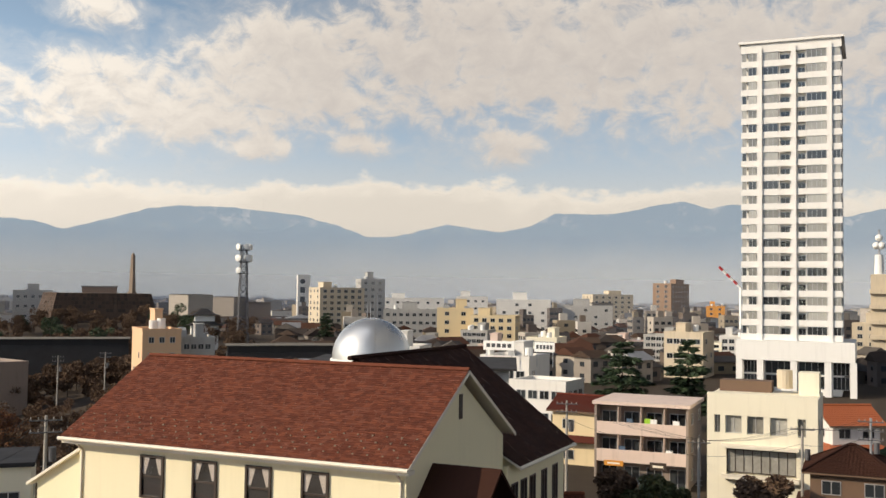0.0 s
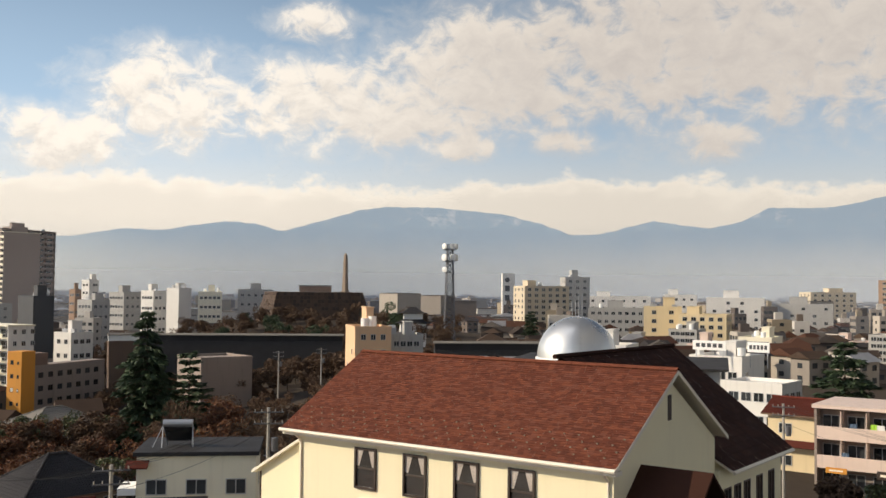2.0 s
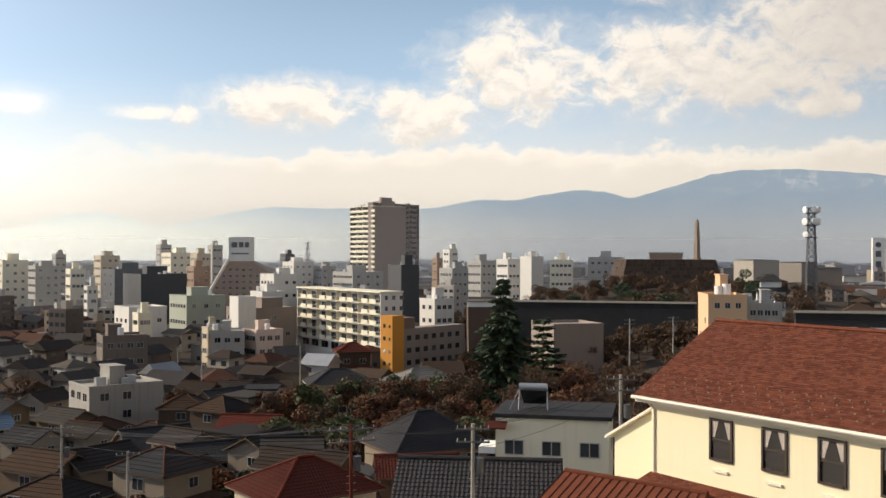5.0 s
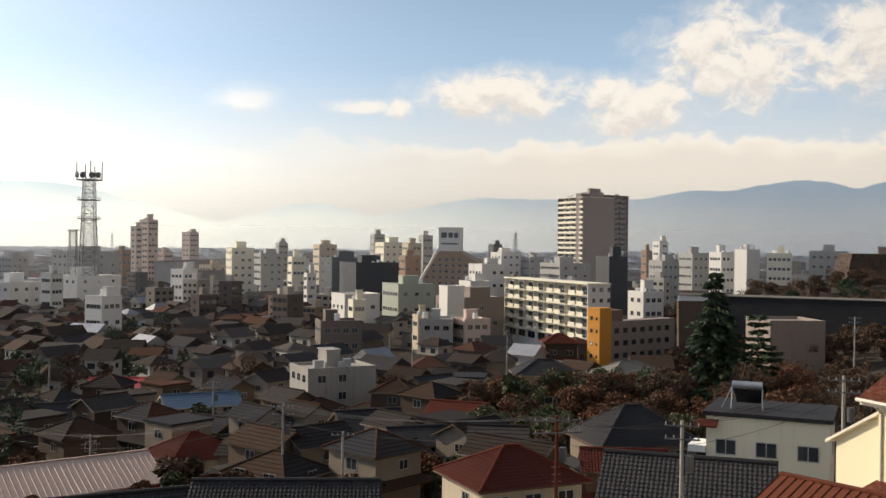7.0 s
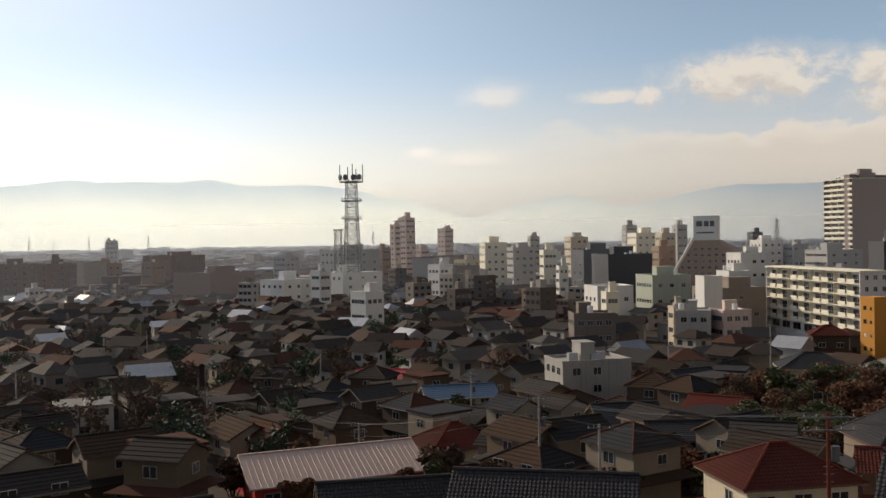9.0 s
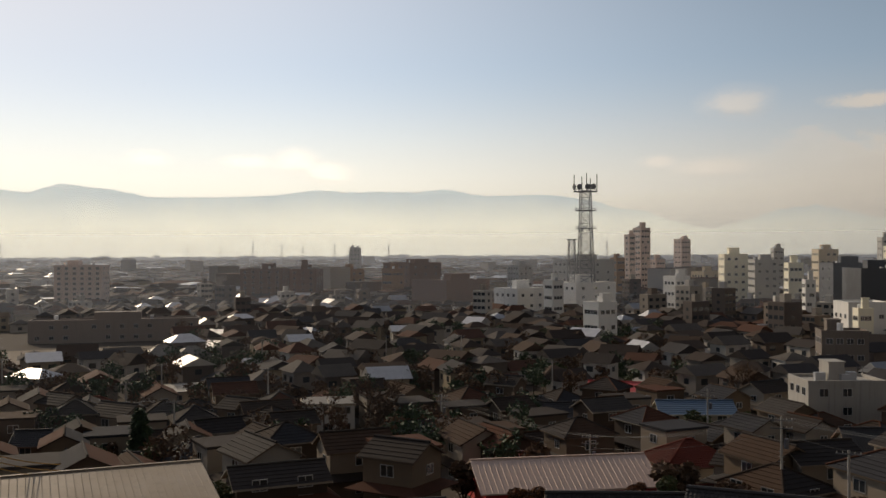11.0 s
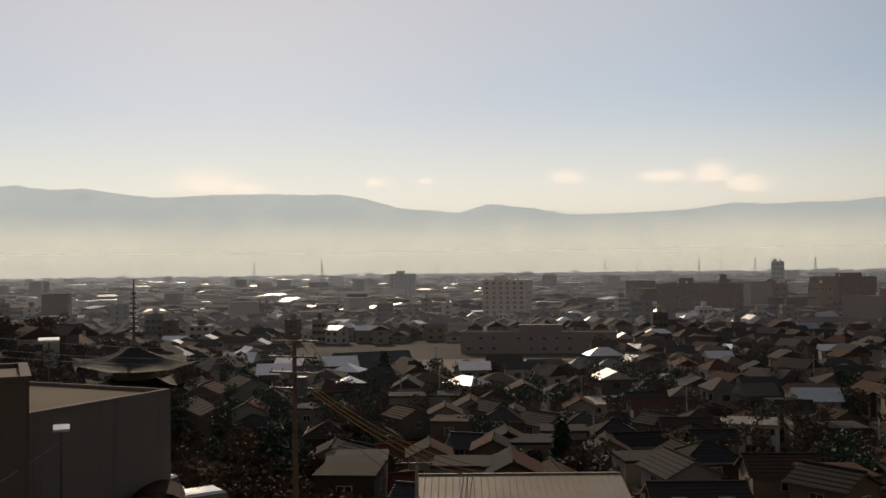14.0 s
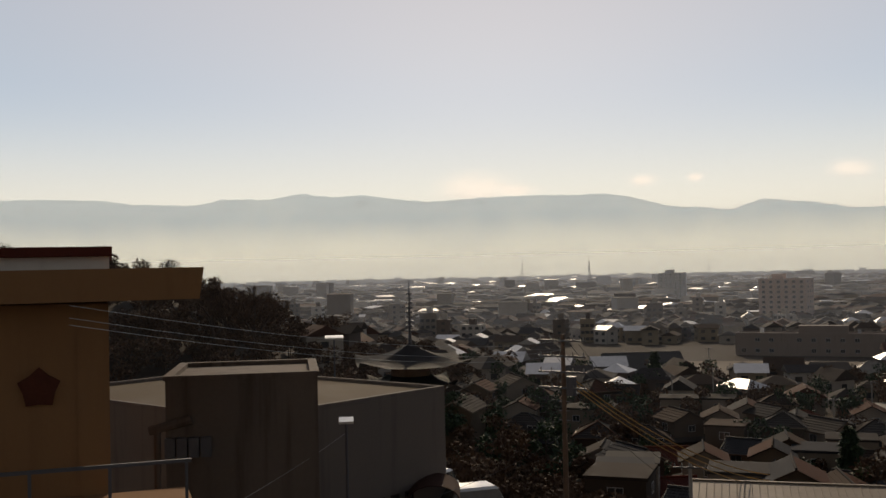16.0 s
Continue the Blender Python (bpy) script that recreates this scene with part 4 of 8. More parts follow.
def school_house():
    H = thing("school_house", "cream-rendered school house with a brown shingle gable roof", "house", pose(-16.78, 44.37, 14.0, 0, 0, -24.5))
    L, W, ze, zr, ov = 17.16, 11.28, 9.5, 12.8, 0.55
    bm = bmesh.new()
    x0, x1, y0, y1 = ov, L - 0.35, ov, W - ov
    box(bm, x0, x1, y0, y1, -3, ze - 0.1)
    part("wall", bm, "cream", H)
    for x in (x0, x1 - 0.25):
        bm = bmesh.new()
        v = [(x, y0, ze - 0.1), (x, y1, ze - 0.1), (x, W / 2, zr - 0.45)]
        a_, b_ = [bm.verts.new(p) for p in v], [bm.verts.new((p[0] + 0.25, p[1], p[2])) for p in v]
        bm.faces.new(a_)
        bm.faces.new(b_[::-1])
        for i in range(3):
            bm.faces.new((a_[i], a_[(i + 1) % 3], b_[(i + 1) % 3], b_[i]))
        part("gable", bm, "cream", H)
    # roof deck, shingles, ridge cap
    bm = bmesh.new()
    slab(bm, [(0, 0, ze), (L, 0, ze), (L, W / 2, zr), (0, W / 2, zr)], 0.09)
    slab(bm, [(0, W / 2, zr), (L, W / 2, zr), (L, W, ze), (0, W, ze)], 0.09)
    part("roof_deck", bm, "trim", H, "white-painted roof edge")
    shingle_roof("shingles", H, [(-0.04, -0.06, ze), (L + 0.04, -0.06, ze), (L + 0.04, W / 2, zr), (-0.04, W / 2, zr)])
    shingle_roof("shingles", H, [(-0.04, W + 0.06, ze), (L + 0.04, W + 0.06, ze), (L + 0.04, W / 2, zr), (-0.04, W / 2, zr)])
    for k in range(28):
        bm = bmesh.new()
        xa, xb = L * k / 28, L * (k + 1) / 28 + 0.04
        slab(bm, [(xa, W / 2 - 0.16, zr + 0.0), (xb, W / 2 - 0.16, zr + 0.0), (xb, W / 2, zr + 0.10), (xa, W / 2, zr + 0.10)], 0.02)
        slab(bm, [(xa, W / 2, zr + 0.10), (xb, W / 2, zr + 0.10), (xb, W / 2 + 0.16, zr), (xa, W / 2 + 0.16, zr)], 0.02)
        part("ridge_cap", bm, "roof_brown", H)
    # snow guards in staggered rows
    bm = bmesh.new()
    box(bm, -0.035, 0.035, -0.025, 0.025, 0, 0.05)
    guard = mesh("snow_guard", bm, "tin")
    for r in range(4):
        f = 0.07 + r * 0.06
        for k in range(26):
            share("snow_guard", guard, H, pose((k + 0.3 + 0.5 * (r % 2)) * L / 26.3, W / 2 * f, ze + (zr - ze) * f + 0.03))
    # eave gutter, fascia, downpipes
    for nm, a_, b_, mt in (("gutter", (-0.05, -0.14, ze - 0.08), (L + 0.05, -0.14, ze - 0.08), "trim"),):
        bm = bmesh.new()
        tube(bm, a_, b_, 0.085, n=8)
        part(nm, bm, mt, H)
    bm = bmesh.new()
    box(bm, 0, L, 0.02, ov, ze - 0.30, ze - 0.14)
    part("soffit", bm, "trim", H)
    for x in (0.75, L - 0.55):
        bm = bmesh.new()
        tube(bm, (x, -0.12, ze - 0.1), (x, ov - 0.06, ze - 0.6), 0.05)
        tube(bm, (x, ov - 0.06, ze - 0.6), (x, ov - 0.06, -2), 0.05)
        part("downpipe", bm, "trim", H)
    for x in (L - 0.02, ):
        bm = bmesh.new()
        slab(bm, [(x, -0.1, ze - 0.02), (x + 0.08, -0.1, ze - 0.02), (x + 0.08, W / 2, zr - 0.02), (x, W / 2, zr - 0.02)], 0.17)
        slab(bm, [(x, W / 2, zr - 0.02), (x + 0.08, W / 2, zr - 0.02), (x + 0.08, W + 0.1, ze - 0.02), (x, W + 0.1, ze - 0.02)], 0.17)
        part("bargeboard", bm, "trim", H)
    # sash windows with curtains
    for cx in WIN_X:
        sash_window(H, cx, ov, WIN_Z, 1.25, 1.82)
        bm = bmesh.new()
        box(bm, cx - 0.42, cx + 0.38, ov - 0.10, ov, WIN_Z - 0.50, WIN_Z - 0.40)
        part("ledge", bm, "trim", H)
    # gable end: louvre and windows
    bm = bmesh.new()
    box(bm, x1 - 0.02, x1 + 0.03, W / 2 - 0.17, W / 2 + 0.17, zr - 2.1, zr - 1.05)
    part("louvre", bm, "frame_brown", H)
    for y, z, w, h in ((8.1, 5.6, 0.75, 1.7), (9.6, 5.6, 0.75, 1.7), (5.6, 5.2, 0.7, 1.6)):
        share("window", window_mesh(w, h, "glass", "frame_brown", 1), H, pose(x1 + 0.005, y, z, 0, 0, 90))
    # low lean-to wing on the far side, and the lower brown roofs
    bm = bmesh.new()
    v0 = [(-2.6, 1.2, -3), (ov, 1.2, -3), (ov, 1.2, 8.9), (-2.6, 1.2, 7.2)]
    a_, b_ = [bm.verts.new(p) for p in v0], [bm.verts.new((p[0], 7.0, p[2])) for p in v0]
    bm.faces.new(a_)
    bm.faces.new(b_[::-1])
    for i in range(4):
        bm.faces.new((a_[i], b_[i], b_[(i + 1) % 4], a_[(i + 1) % 4]))
    part("lean_to_wall", bm, "cream", H)
    bm = bmesh.new()
    slab(bm, [(-3.0, 0.9, 7.05), (ov - 0.01, 0.9, 9.1), (ov - 0.01, 7.3, 9.1), (-3.0, 7.3, 7.05)], 0.14)
    part("lean_to_roof", bm, "trim", H)
    bm = bmesh.new()
    slab(bm, [(0.6, -2.6, 4.9), (L + 0.2, -2.6, 4.9), (L + 0.2, ov - 0.02, 5.95), (0.6, ov - 0.02, 5.95)], 0.16)
    part("verandah_roof", bm, "trim", H)
    shingle_roof("shingles", H, [(0.55, -2.66, 4.9), (L + 0.25, -2.66, 4.9), (L + 0.25, ov - 0.04, 5.95), (0.55, ov - 0.04, 5.95)], seed=8)
    bm = bmesh.new()
    box(bm, 0.9, L - 0.1, -2.2, ov - 0.01, -3, 4.75)
    part("verandah_wall", bm, "cream", H)
    # gabled porch against the gable end
    bm = bmesh.new()
    for s_ in (-1, 1):
        slab(bm, [(L - 0.36, 2.9, 9.25), (L + 2.6, 2.9, 9.25), (L + 2.6, 2.9 + s_ * 3.2, 6.6), (L - 0.36, 2.9 + s_ * 3.2, 6.6)], 0.16)
    # the porch's shade is put into this dark roof colour
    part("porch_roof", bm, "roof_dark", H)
    bm = bmesh.new()
    box(bm, L - 0.34, L + 2.7, 0.3, 5.5, -3, 6.7)
    part("porch_wall", bm, "cream", H)
    return H


def sash_window(H, cx, y, z, w, h):
    win = new("window")
    win.parent = H
    win.matrix_basis = pose(cx, y, z)
    bm = bmesh.new()
    f = 0.10
    box(bm, -w / 2, -w / 2 + f, -0.09, 0, 0, h)
    box(bm, w / 2 - f, w / 2, -0.09, 0, 0, h)
    box(bm, -w / 2 + f, w / 2 - f, -0.09, 0, h - f, h)
    box(bm, -w / 2 + f, w / 2 - f, -0.12, 0, 0, f)
    box(bm, -w / 2 + f, w / 2 - f, -0.06, -0.01, h * 0.5 - 0.04, h * 0.5 + 0.04)
    part("frame", bm, "frame_brown", win)
    bm = bmesh.new()
    box(bm, -w / 2 + f, w / 2 - f, -0.035, -0.028, f, h - f)
    part("pane", bm, "glass_clear", win)
    # black sheet put in for the darkness of the room behind
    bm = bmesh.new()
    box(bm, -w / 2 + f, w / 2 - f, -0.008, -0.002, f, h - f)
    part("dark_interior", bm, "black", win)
    for s in (-1, 1):     # tied-back curtain
        bm = bmesh.new()
        a_ = w / 2 - f
        n = 6
        for k in range(n):
            u0, u1 = k / n, (k + 1) / n
            top0, top1 = s * a_ * (1 - u0 * 0.72), s * a_ * (1 - u1 * 0.72)
            low0, low1 = s * a_ * (1 - u0 * 0.3), s * a_ * (1 - u1 * 0.3)
            yy = -0.012 - 0.008 * (k % 2)
            poly(bm, [(top0, yy, h - f), (top1, -0.032 - yy, h - f), (low1, -0.032 - yy, h * 0.55), (low0, yy, h * 0.55)])
        part("curtain", bm, "curtain", win)


def clear_glass():
    m = bpy.data.materials.new("clear_pane")
    m.use_nodes = True
    t = m.node_tree
    t.nodes.clear()
    h = G(t)
    gl, tr, mx = h.node("ShaderNodeBsdfGlossy", Roughness=0.03), h.node("ShaderNodeBsdfTransparent"), h.node("ShaderNodeMixShader", Fac=0.05)
    t.links.new(tr.outputs[0], mx.inputs[1])
    t.links.new(gl.outputs[0], mx.inputs[2])
    t.links.new(mx.outputs[0], h.node("ShaderNodeOutputMaterial").inputs[0])
    return m


M["glass_clear"] = clear_glass()
WIN_X, WIN_Z = (4.68, 7.45, 10.13, 12.81), 7.12
school_house()


def rear_wing():
    """Cross wing behind the school house; shade on the slope past the gable is put into its colour."""
    H = thing("school_rear_wing", "cream school wing with a dark brown shingle gable roof", "house", pose(-16.78, 44.37, 14.0, 0, 0, -24.5))
    x0, x1, y0, y1, ze, zr = 4.2, 17.5, 8.0, 20.0, 7.9, 12.95
    xm = (x0 + x1) / 2
    bm = bmesh.new()
    box(bm, x0 + 0.5, x1 - 0.5, 10.8, y1 - 0.4, -3, ze)
    part("wall", bm, "cream", H)
    bm = bmesh.new()
    slab(bm, [(x1, 11.2, ze), (x1, y1, ze), (xm, y1, zr), (xm, y0, zr)], 0.12)
    slab(bm, [(x0, 11.2, ze), (x0, y1, ze), (xm, y1, zr), (xm, y0, zr)], 0.12)
    part("roof_deck", bm, "trim", H)
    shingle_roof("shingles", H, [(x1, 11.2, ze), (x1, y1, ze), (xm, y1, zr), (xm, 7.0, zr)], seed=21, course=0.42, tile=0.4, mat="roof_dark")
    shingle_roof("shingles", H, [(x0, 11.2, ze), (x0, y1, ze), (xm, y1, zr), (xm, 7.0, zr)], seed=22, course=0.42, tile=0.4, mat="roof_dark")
    bm = bmesh.new()
    tube(bm, (xm, 6.5, zr + 0.05), (xm, y1, zr + 0.05), 0.12)
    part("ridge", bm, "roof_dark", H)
    for y in (11.8, 13.1, 14.4, 16.2, 18.0):
        share("window", window_mesh(0.85, 2.1, "glass", "frame_brown", 1), H, pose(x1 - 0.495, y, 4.9, 0, 0, 90))
    bm = bmesh.new()
    tube(bm, (x1 + 0.05, 11.2, ze - 0.1), (x1 + 0.05, y1, ze - 0.1), 0.08)
    part("gutter", bm, "trim", H)


rear_wing()


def dome():
    x, y = P(4.0, 75)
    H = thing("observatory_dome", "silver metal observatory dome on a dark flat roof", "dome", pose(x, y, 25.2, 0, 0, 4))
    R, n, rows_ = 2.95, 32, 10
    bm = bmesh.new()
    prev = None
    for i in range(rows_ + 1):
        a_ = radians(-4 + 94 * i / rows_)
        ring = [bm.verts.new((math.cos(q * math.tau / n) * R * math.cos(a_), math.sin(q * math.tau / n) * R * math.cos(a_), max(R * math.sin(a_), -0.2))) for q in range(n)] if i < rows_ else [bm.verts.new((0, 0, R))]
        if prev:
            for q in range(n):
                if len(ring) == 1:
                    bm.faces.new((prev[q], prev[(q + 1) % n], ring[0]))
                else:
                    bm.faces.new((prev[q], prev[(q + 1) % n], ring[(q + 1) % n], ring[q]))
        prev = ring
    for q in bm.faces:
        q.smooth = True
    part("shell", bm, "silver", H)
    bm = bmesh.new()
    tube(bm, (0, 0, -0.6), (0, 0, -0.1), R + 0.12, n=32)
    part("base_ring", bm, "white_paint", H)
    bm = bmesh.new()      # the closed shutter: a slightly proud band over the crown
    pts = [[Vector((s, -math.cos(radians(q * 9 - 8)) * R * 1.004, math.sin(radians(q * 9 - 8)) * R * 1.004)) for s in (0.2, 1.2)] for q in range(2, 12)]
    for (a_, b_), (c_, d_) in zip(pts, pts[1:]):
        k1, k2 = math.sqrt(max(0.0, 1 - (0.2 / R) ** 2)), math.sqrt(max(0.0, 1 - (1.2 / R) ** 2))
        poly(bm, [(a_.x, a_.y * k1, a_.z * k1), (b_.x, b_.y * k2, b_.z * k2), (d_.x, d_.y * k2, d_.z * k2), (c_.x, c_.y * k1, c_.z * k1)])
    part("shutter", bm, "silver", H)
    for s in (-0.35, -0.1, 0.15, 0.4):
        bm = bmesh.new()
        tube(bm, (s, 0.4, R - 0.1), (s, 0.4, R + (1.7 if s > 0 else 1.1)), 0.035, n=5)
        part("lightning_rod", bm, "steel", H)
    x, y = P(2.5, 72)
    B = thing("science_block", "dark flat-roofed school block carrying the dome", "building", pose(x, y, 14, 0, 0, -4))
    bm = bmesh.new()
    box(bm, -7, 8, 0, 12, -3, 10.6)
    part("wall", bm, "grey_wall", B)
    bm = bmesh.new()
    slab(bm, [(-7.6, -0.6, 10.75), (8.6, -0.6, 10.75), (8.6, 12.6, 10.75), (-7.6, 12.6, 10.75)], 0.15)
    part("roof", bm, "black", B)


dome()


# ---- the white tower ----
def white_tower():
    az, d, zb, fh, n = -19.35, 218, 11.0, 3.03, 20
    x, y = P(az, d)
    H = thing("apartment_tower", "tall white apartment tower with stacked balconies and piers", "tower", pose(x, y, zb, 0, 0, az - 4))
    z0 = 10.6
    w = 19.9
    bm = bmesh.new()
    box(bm, -w / 2 + 0.3, w / 2 - 0.3, 1.3, 20, -2, z0 + fh * n + 1.2)
    part("core", bm, "white_tower", H)
    X = lambda f: -w / 2 + w * f
    for a_, b_ in ((0.165, 0.215), (0.505, 0.555), (0.855, 0.905)):
        bm = bmesh.new()
        box(bm, X(a_), X(b_), -0.35, 1.4, -2, z0 + fh * n + 0.6)
        part("pier", bm, "white_tower", H)
    bays = ((0.0, 0.165, ((0.01, 0.055), (0.075, 0.155)), ()), (0.215, 0.505, ((0.22, 0.375),), (0.385, 0.5)), (0.555, 0.855, ((0.66, 0.85),), (0.56, 0.65)), (0.905, 1.0, ((0.91, 0.985),), ()))
    for i in range(n):
        z = z0 + fh * i
        for a_, b_, wins, bal in bays:
            bm = bmesh.new()
            box(bm, X(a_), X(b_), 0, 0.25, z - 0.35, z + 0.95)
            part("spandrel", bm, "white_tower", H)
            for u0, u1 in wins:
                ww = (u1 - u0) * w
                share("window", window_mesh(ww, 1.68, "glass_pale" if (i * 7 + int(u0 * 31)) % 4 else "glass", "frame_alu", max(0, round(ww / 0.9) - 1)), H, pose(X((u0 + u1) / 2), 0.2, z + 0.95))
            if bal:
                bm = bmesh.new()
                box(bm, X(bal[0]) if bal[0] < 0.5 and a_ < 0.5 and bal[0] > 0.38 else X(bal[1]), (X(bal[0]) if bal[0] < 0.5 and a_ < 0.5 and bal[0] > 0.38 else X(bal[1])) + 0.12, 0.02, 1.3, z + 0.95, z + fh - 0.35)
                part("balcony_screen", bm, "white_tower", H)
                cx = (bal[0] + bal[1]) / 2
                share("window", window_mesh((bal[1] - bal[0]) * w * 0.8, 2.0, "glass", "frame_alu", 1), H, pose(X(cx), 1.28, z + 0.2))
            bm = bmesh.new()
            box(bm, X(a_), X(b_), 0.25, 1.3, z - 0.15, z)
            part("balcony_floor", bm, "white_tower", H)
        # windows on the shaded flank
        for k in range(5):
            share("window", window_mesh(1.5, 1.6, "glass", "frame_alu", 1), H, pose(w / 2 - 0.295, 3.2 + k * 3.6, z + 0.9, 0, 0, 90))
    zt = z0 + fh * n
    bm = bmesh.new()
    box(bm, -w / 2, w / 2, 0, 1.3, zt - 0.35, zt + 1.6)
    part("parapet", bm, "white_tower", H)
    bm = bmesh.new()
    box(bm, -w / 2 - 0.5, w / 2 + 0.5, -0.6, 20.5, zt + 1.6, zt + 2.1)
    part("roof_slab", bm, "white_tower", H)
    # podium with tall piers and a glazed lobby
    bm = bmesh.new()
    box(bm, -w / 2 - 0.9, w / 2 + 2.3, -1.6, 21, 6.2, z0 - 0.4)
    part("podium", bm, "white_tower", H)
    for f in (-0.04, 0.17, 0.5, 0.83, 1.07):
        bm = bmesh.new()
        box(bm, X(f) - 0.1, X(f) + 1.2, -1.5, 0.2, -2, 6.2)
        part("podium_pier", bm, "white_tower", H)
    for a_, b_ in ((0.02, 0.16), (0.24, 0.49), (0.57, 0.82), (0.9, 1.06)):
        for zz in (0.5, 3.4):
            share("lobby_window", window_mesh((b_ - a_) * w, 2.6, "glass", "frame_alu", 3), H, pose(X((a_ + b_) / 2), 1.28, zz))
    return H


white_tower()


# ---- balconied blocks ----
def balcony_block(label, azl, azr, d, ztop, floors, bays, dep, turn, wall, rail, zb=None, panel=0.6, name="apartment_building", seed=1, side=3, ground_floor=True, clutter=True):
    rng = random.Random(seed)
    az = (azl + azr) / 2
    w = 2 * d * math.tan(radians(abs(azl - azr) / 2)) / max(0.5, math.cos(radians(turn)))
    x, y = P(az, d)
    zb = ground(x, y) if zb is None else zb
    H = thing(name, label, "building", pose(x, y, zb, 0, 0, az + turn))
    h = ztop - zb
    fh = h / floors
    bm = bmesh.new()
    box(bm, -w / 2, w / 2, 1.4, dep, -3, h)
    part("wall", bm, wall, H)
    for s in (-1, 1):
        bm = bmesh.new()
        box(bm, s * w / 2 - 0.12, s * w / 2 + 0.12, 0, 1.41, -3, h)
        part("end_wall", bm, wall, H)
    bm = bmesh.new()
    box(bm, -w / 2 - 0.3, w / 2 + 0.3, -0.25, dep + 0.2, h, h + 0.35)
    part("roof_slab", bm, rail, H)
    bw = w / bays
    door = window_mesh(bw * 0.7, fh * 0.68, "glass", "frame_alu", 1)
    for i in range(floors):
        z = fh * i
        if i or not ground_floor:
            bm = bmesh.new()
            box(bm, -w / 2 + 0.13, w / 2 - 0.13, 0.0, 1.4, z - 0.2, z)
            part("balcony_floor", bm, rail, H)
            for k in range(bays):
                u = -w / 2 + bw * k
                bm = bmesh.new()
                o = 0.0 if panel > 0.95 else bw * (0.05 if k % 2 else 0.35)
                a_, b_ = u + o, u + o + bw * panel
                box(bm, max(a_, -w / 2 + 0.13), min(b_, w / 2 - 0.13), 0.0, 0.1, z + 0.005, z + 1.1)
                part("balcony_panel", bm, rail, H)
                if panel < 0.95:
                    bm = bmesh.new()
                    box(bm, u, u + bw, 0.03, 0.07, z + 1.02, z + 1.1)
                    part("handrail", bm, "steel", H)
                if k:
                    bm = bmesh.new()
                    box(bm, u - 0.04, u + 0.04, 0.1, 1.39, z, z + fh - 0.2)
                    part("partition", bm, rail, H)
        for k in range(bays):
            share("window", door, H, pose(-w / 2 + bw * (k + 0.5), 1.395, z + fh * 0.06))
    if side:
        for f in ("left", "right"):
            window_grid(H, f, w, fh, floors, side, 1.1, fh * 0.42, depth=dep + 1.4, sill=fh * 0.32, rng=rng, skip=0.2)
    if clutter:
        roof_clutter(H, w, dep, h + 0.35, rng, wall)
    return H, w, h


balcony_block("long white balconied apartment slab of six floors", 40.3, 35.3, 288, 19.9, 6, 8, 7, -62, "white_wall", "off_white", 2.5, 0.55, seed=5, clutter=False)
# light put into the rail colours: off-white on the sunlit face, brown on the shaded
balcony_block("tall brown-grey apartment tower with banded balconies", 37.0, 35.6, 590, 58.5, 19, 4, 22, -58, "tower_tile", "off_white", 2, 1.0, "apartment_tower", 6, side=0)
balcony_block("dark face of the brown-grey apartment tower", 35.65, 33.0, 596, 60.5, 19, 6, 4, 48, "tower_tile", "tower_tile", 2, 0.8, "apartment_tower", 7, side=0)
# wall behind the pink rails is brown-grey, to paint in the balconies' recess shade
balcony_block("pale pink three-storey flats above shops with washing", -8.8, -13.85, 106, 18.6, 3, 4, 9, -12, "brown_grey", "pink_wall", 10.0, 1.0, seed=8, side=2, clutter=False)


def shop_front():
    """Sign boards, shutters and washing of the pink flats."""
    az = -11.3
    x, y = P(az, 105.6)
    m = pose(x, y, 10.0, 0, 0, az - 12)
    for nm, lab, xx, z, w, h, mt in (("shop_sign", "orange and red oval shop sign board", -2.7, 2.35, 2.0, 0.55, "orange"), ("shop_sign", "dark brown shop sign board with pale lettering", 1.9, 2.2, 1.7, 0.8, "frame_brown")):
        s = thing(nm, lab, "sign", m @ pose(xx, -0.16, z))
        bm = bmesh.new()
        box(bm, -w / 2, w / 2, -0.1, 0.0, 0, h)
        part("board", bm, mt, s)
        bm = bmesh.new()
        box(bm, -w * 0.32, w * 0.32, -0.11, -0.101, h * 0.35, h * 0.65)
        part("lettering", bm, "trim", s)
    for k, (xx, z, mt) in enumerate(((0.7, 6.6, "green_cloth"), (1.3, 6.55, "white_paint"), (-1.2, 6.5, "blue_metal"), (3.6, 6.5, "white_paint"), (2.9, 3.5, "white_paint"), (-2.0, 3.6, "blue_metal"))):
        c = bmesh.new()
        n = 5
        for i in range(n):
            a_, b_ = -0.35 + 0.7 * i / n, -0.35 + 0.7 * (i + 1) / n
            slab(c, [(a_, 0.05 * (i % 2), 0.75), (b_, 0.05 * ((i + 1) % 2), 0.75), (b_, 0.05 * ((i + 1) % 2) + 0.02, 0.75), (a_, 0.05 * (i % 2) + 0.02, 0.75)], 0.75)
        ob = new("hung_washing", mesh("hung_washing", c, mt))
        ob.matrix_basis = m @ pose(xx, 0.4, z)
        tagged(ob, "piece of washing hung on a balcony", "washing", "washing")


shop_front()


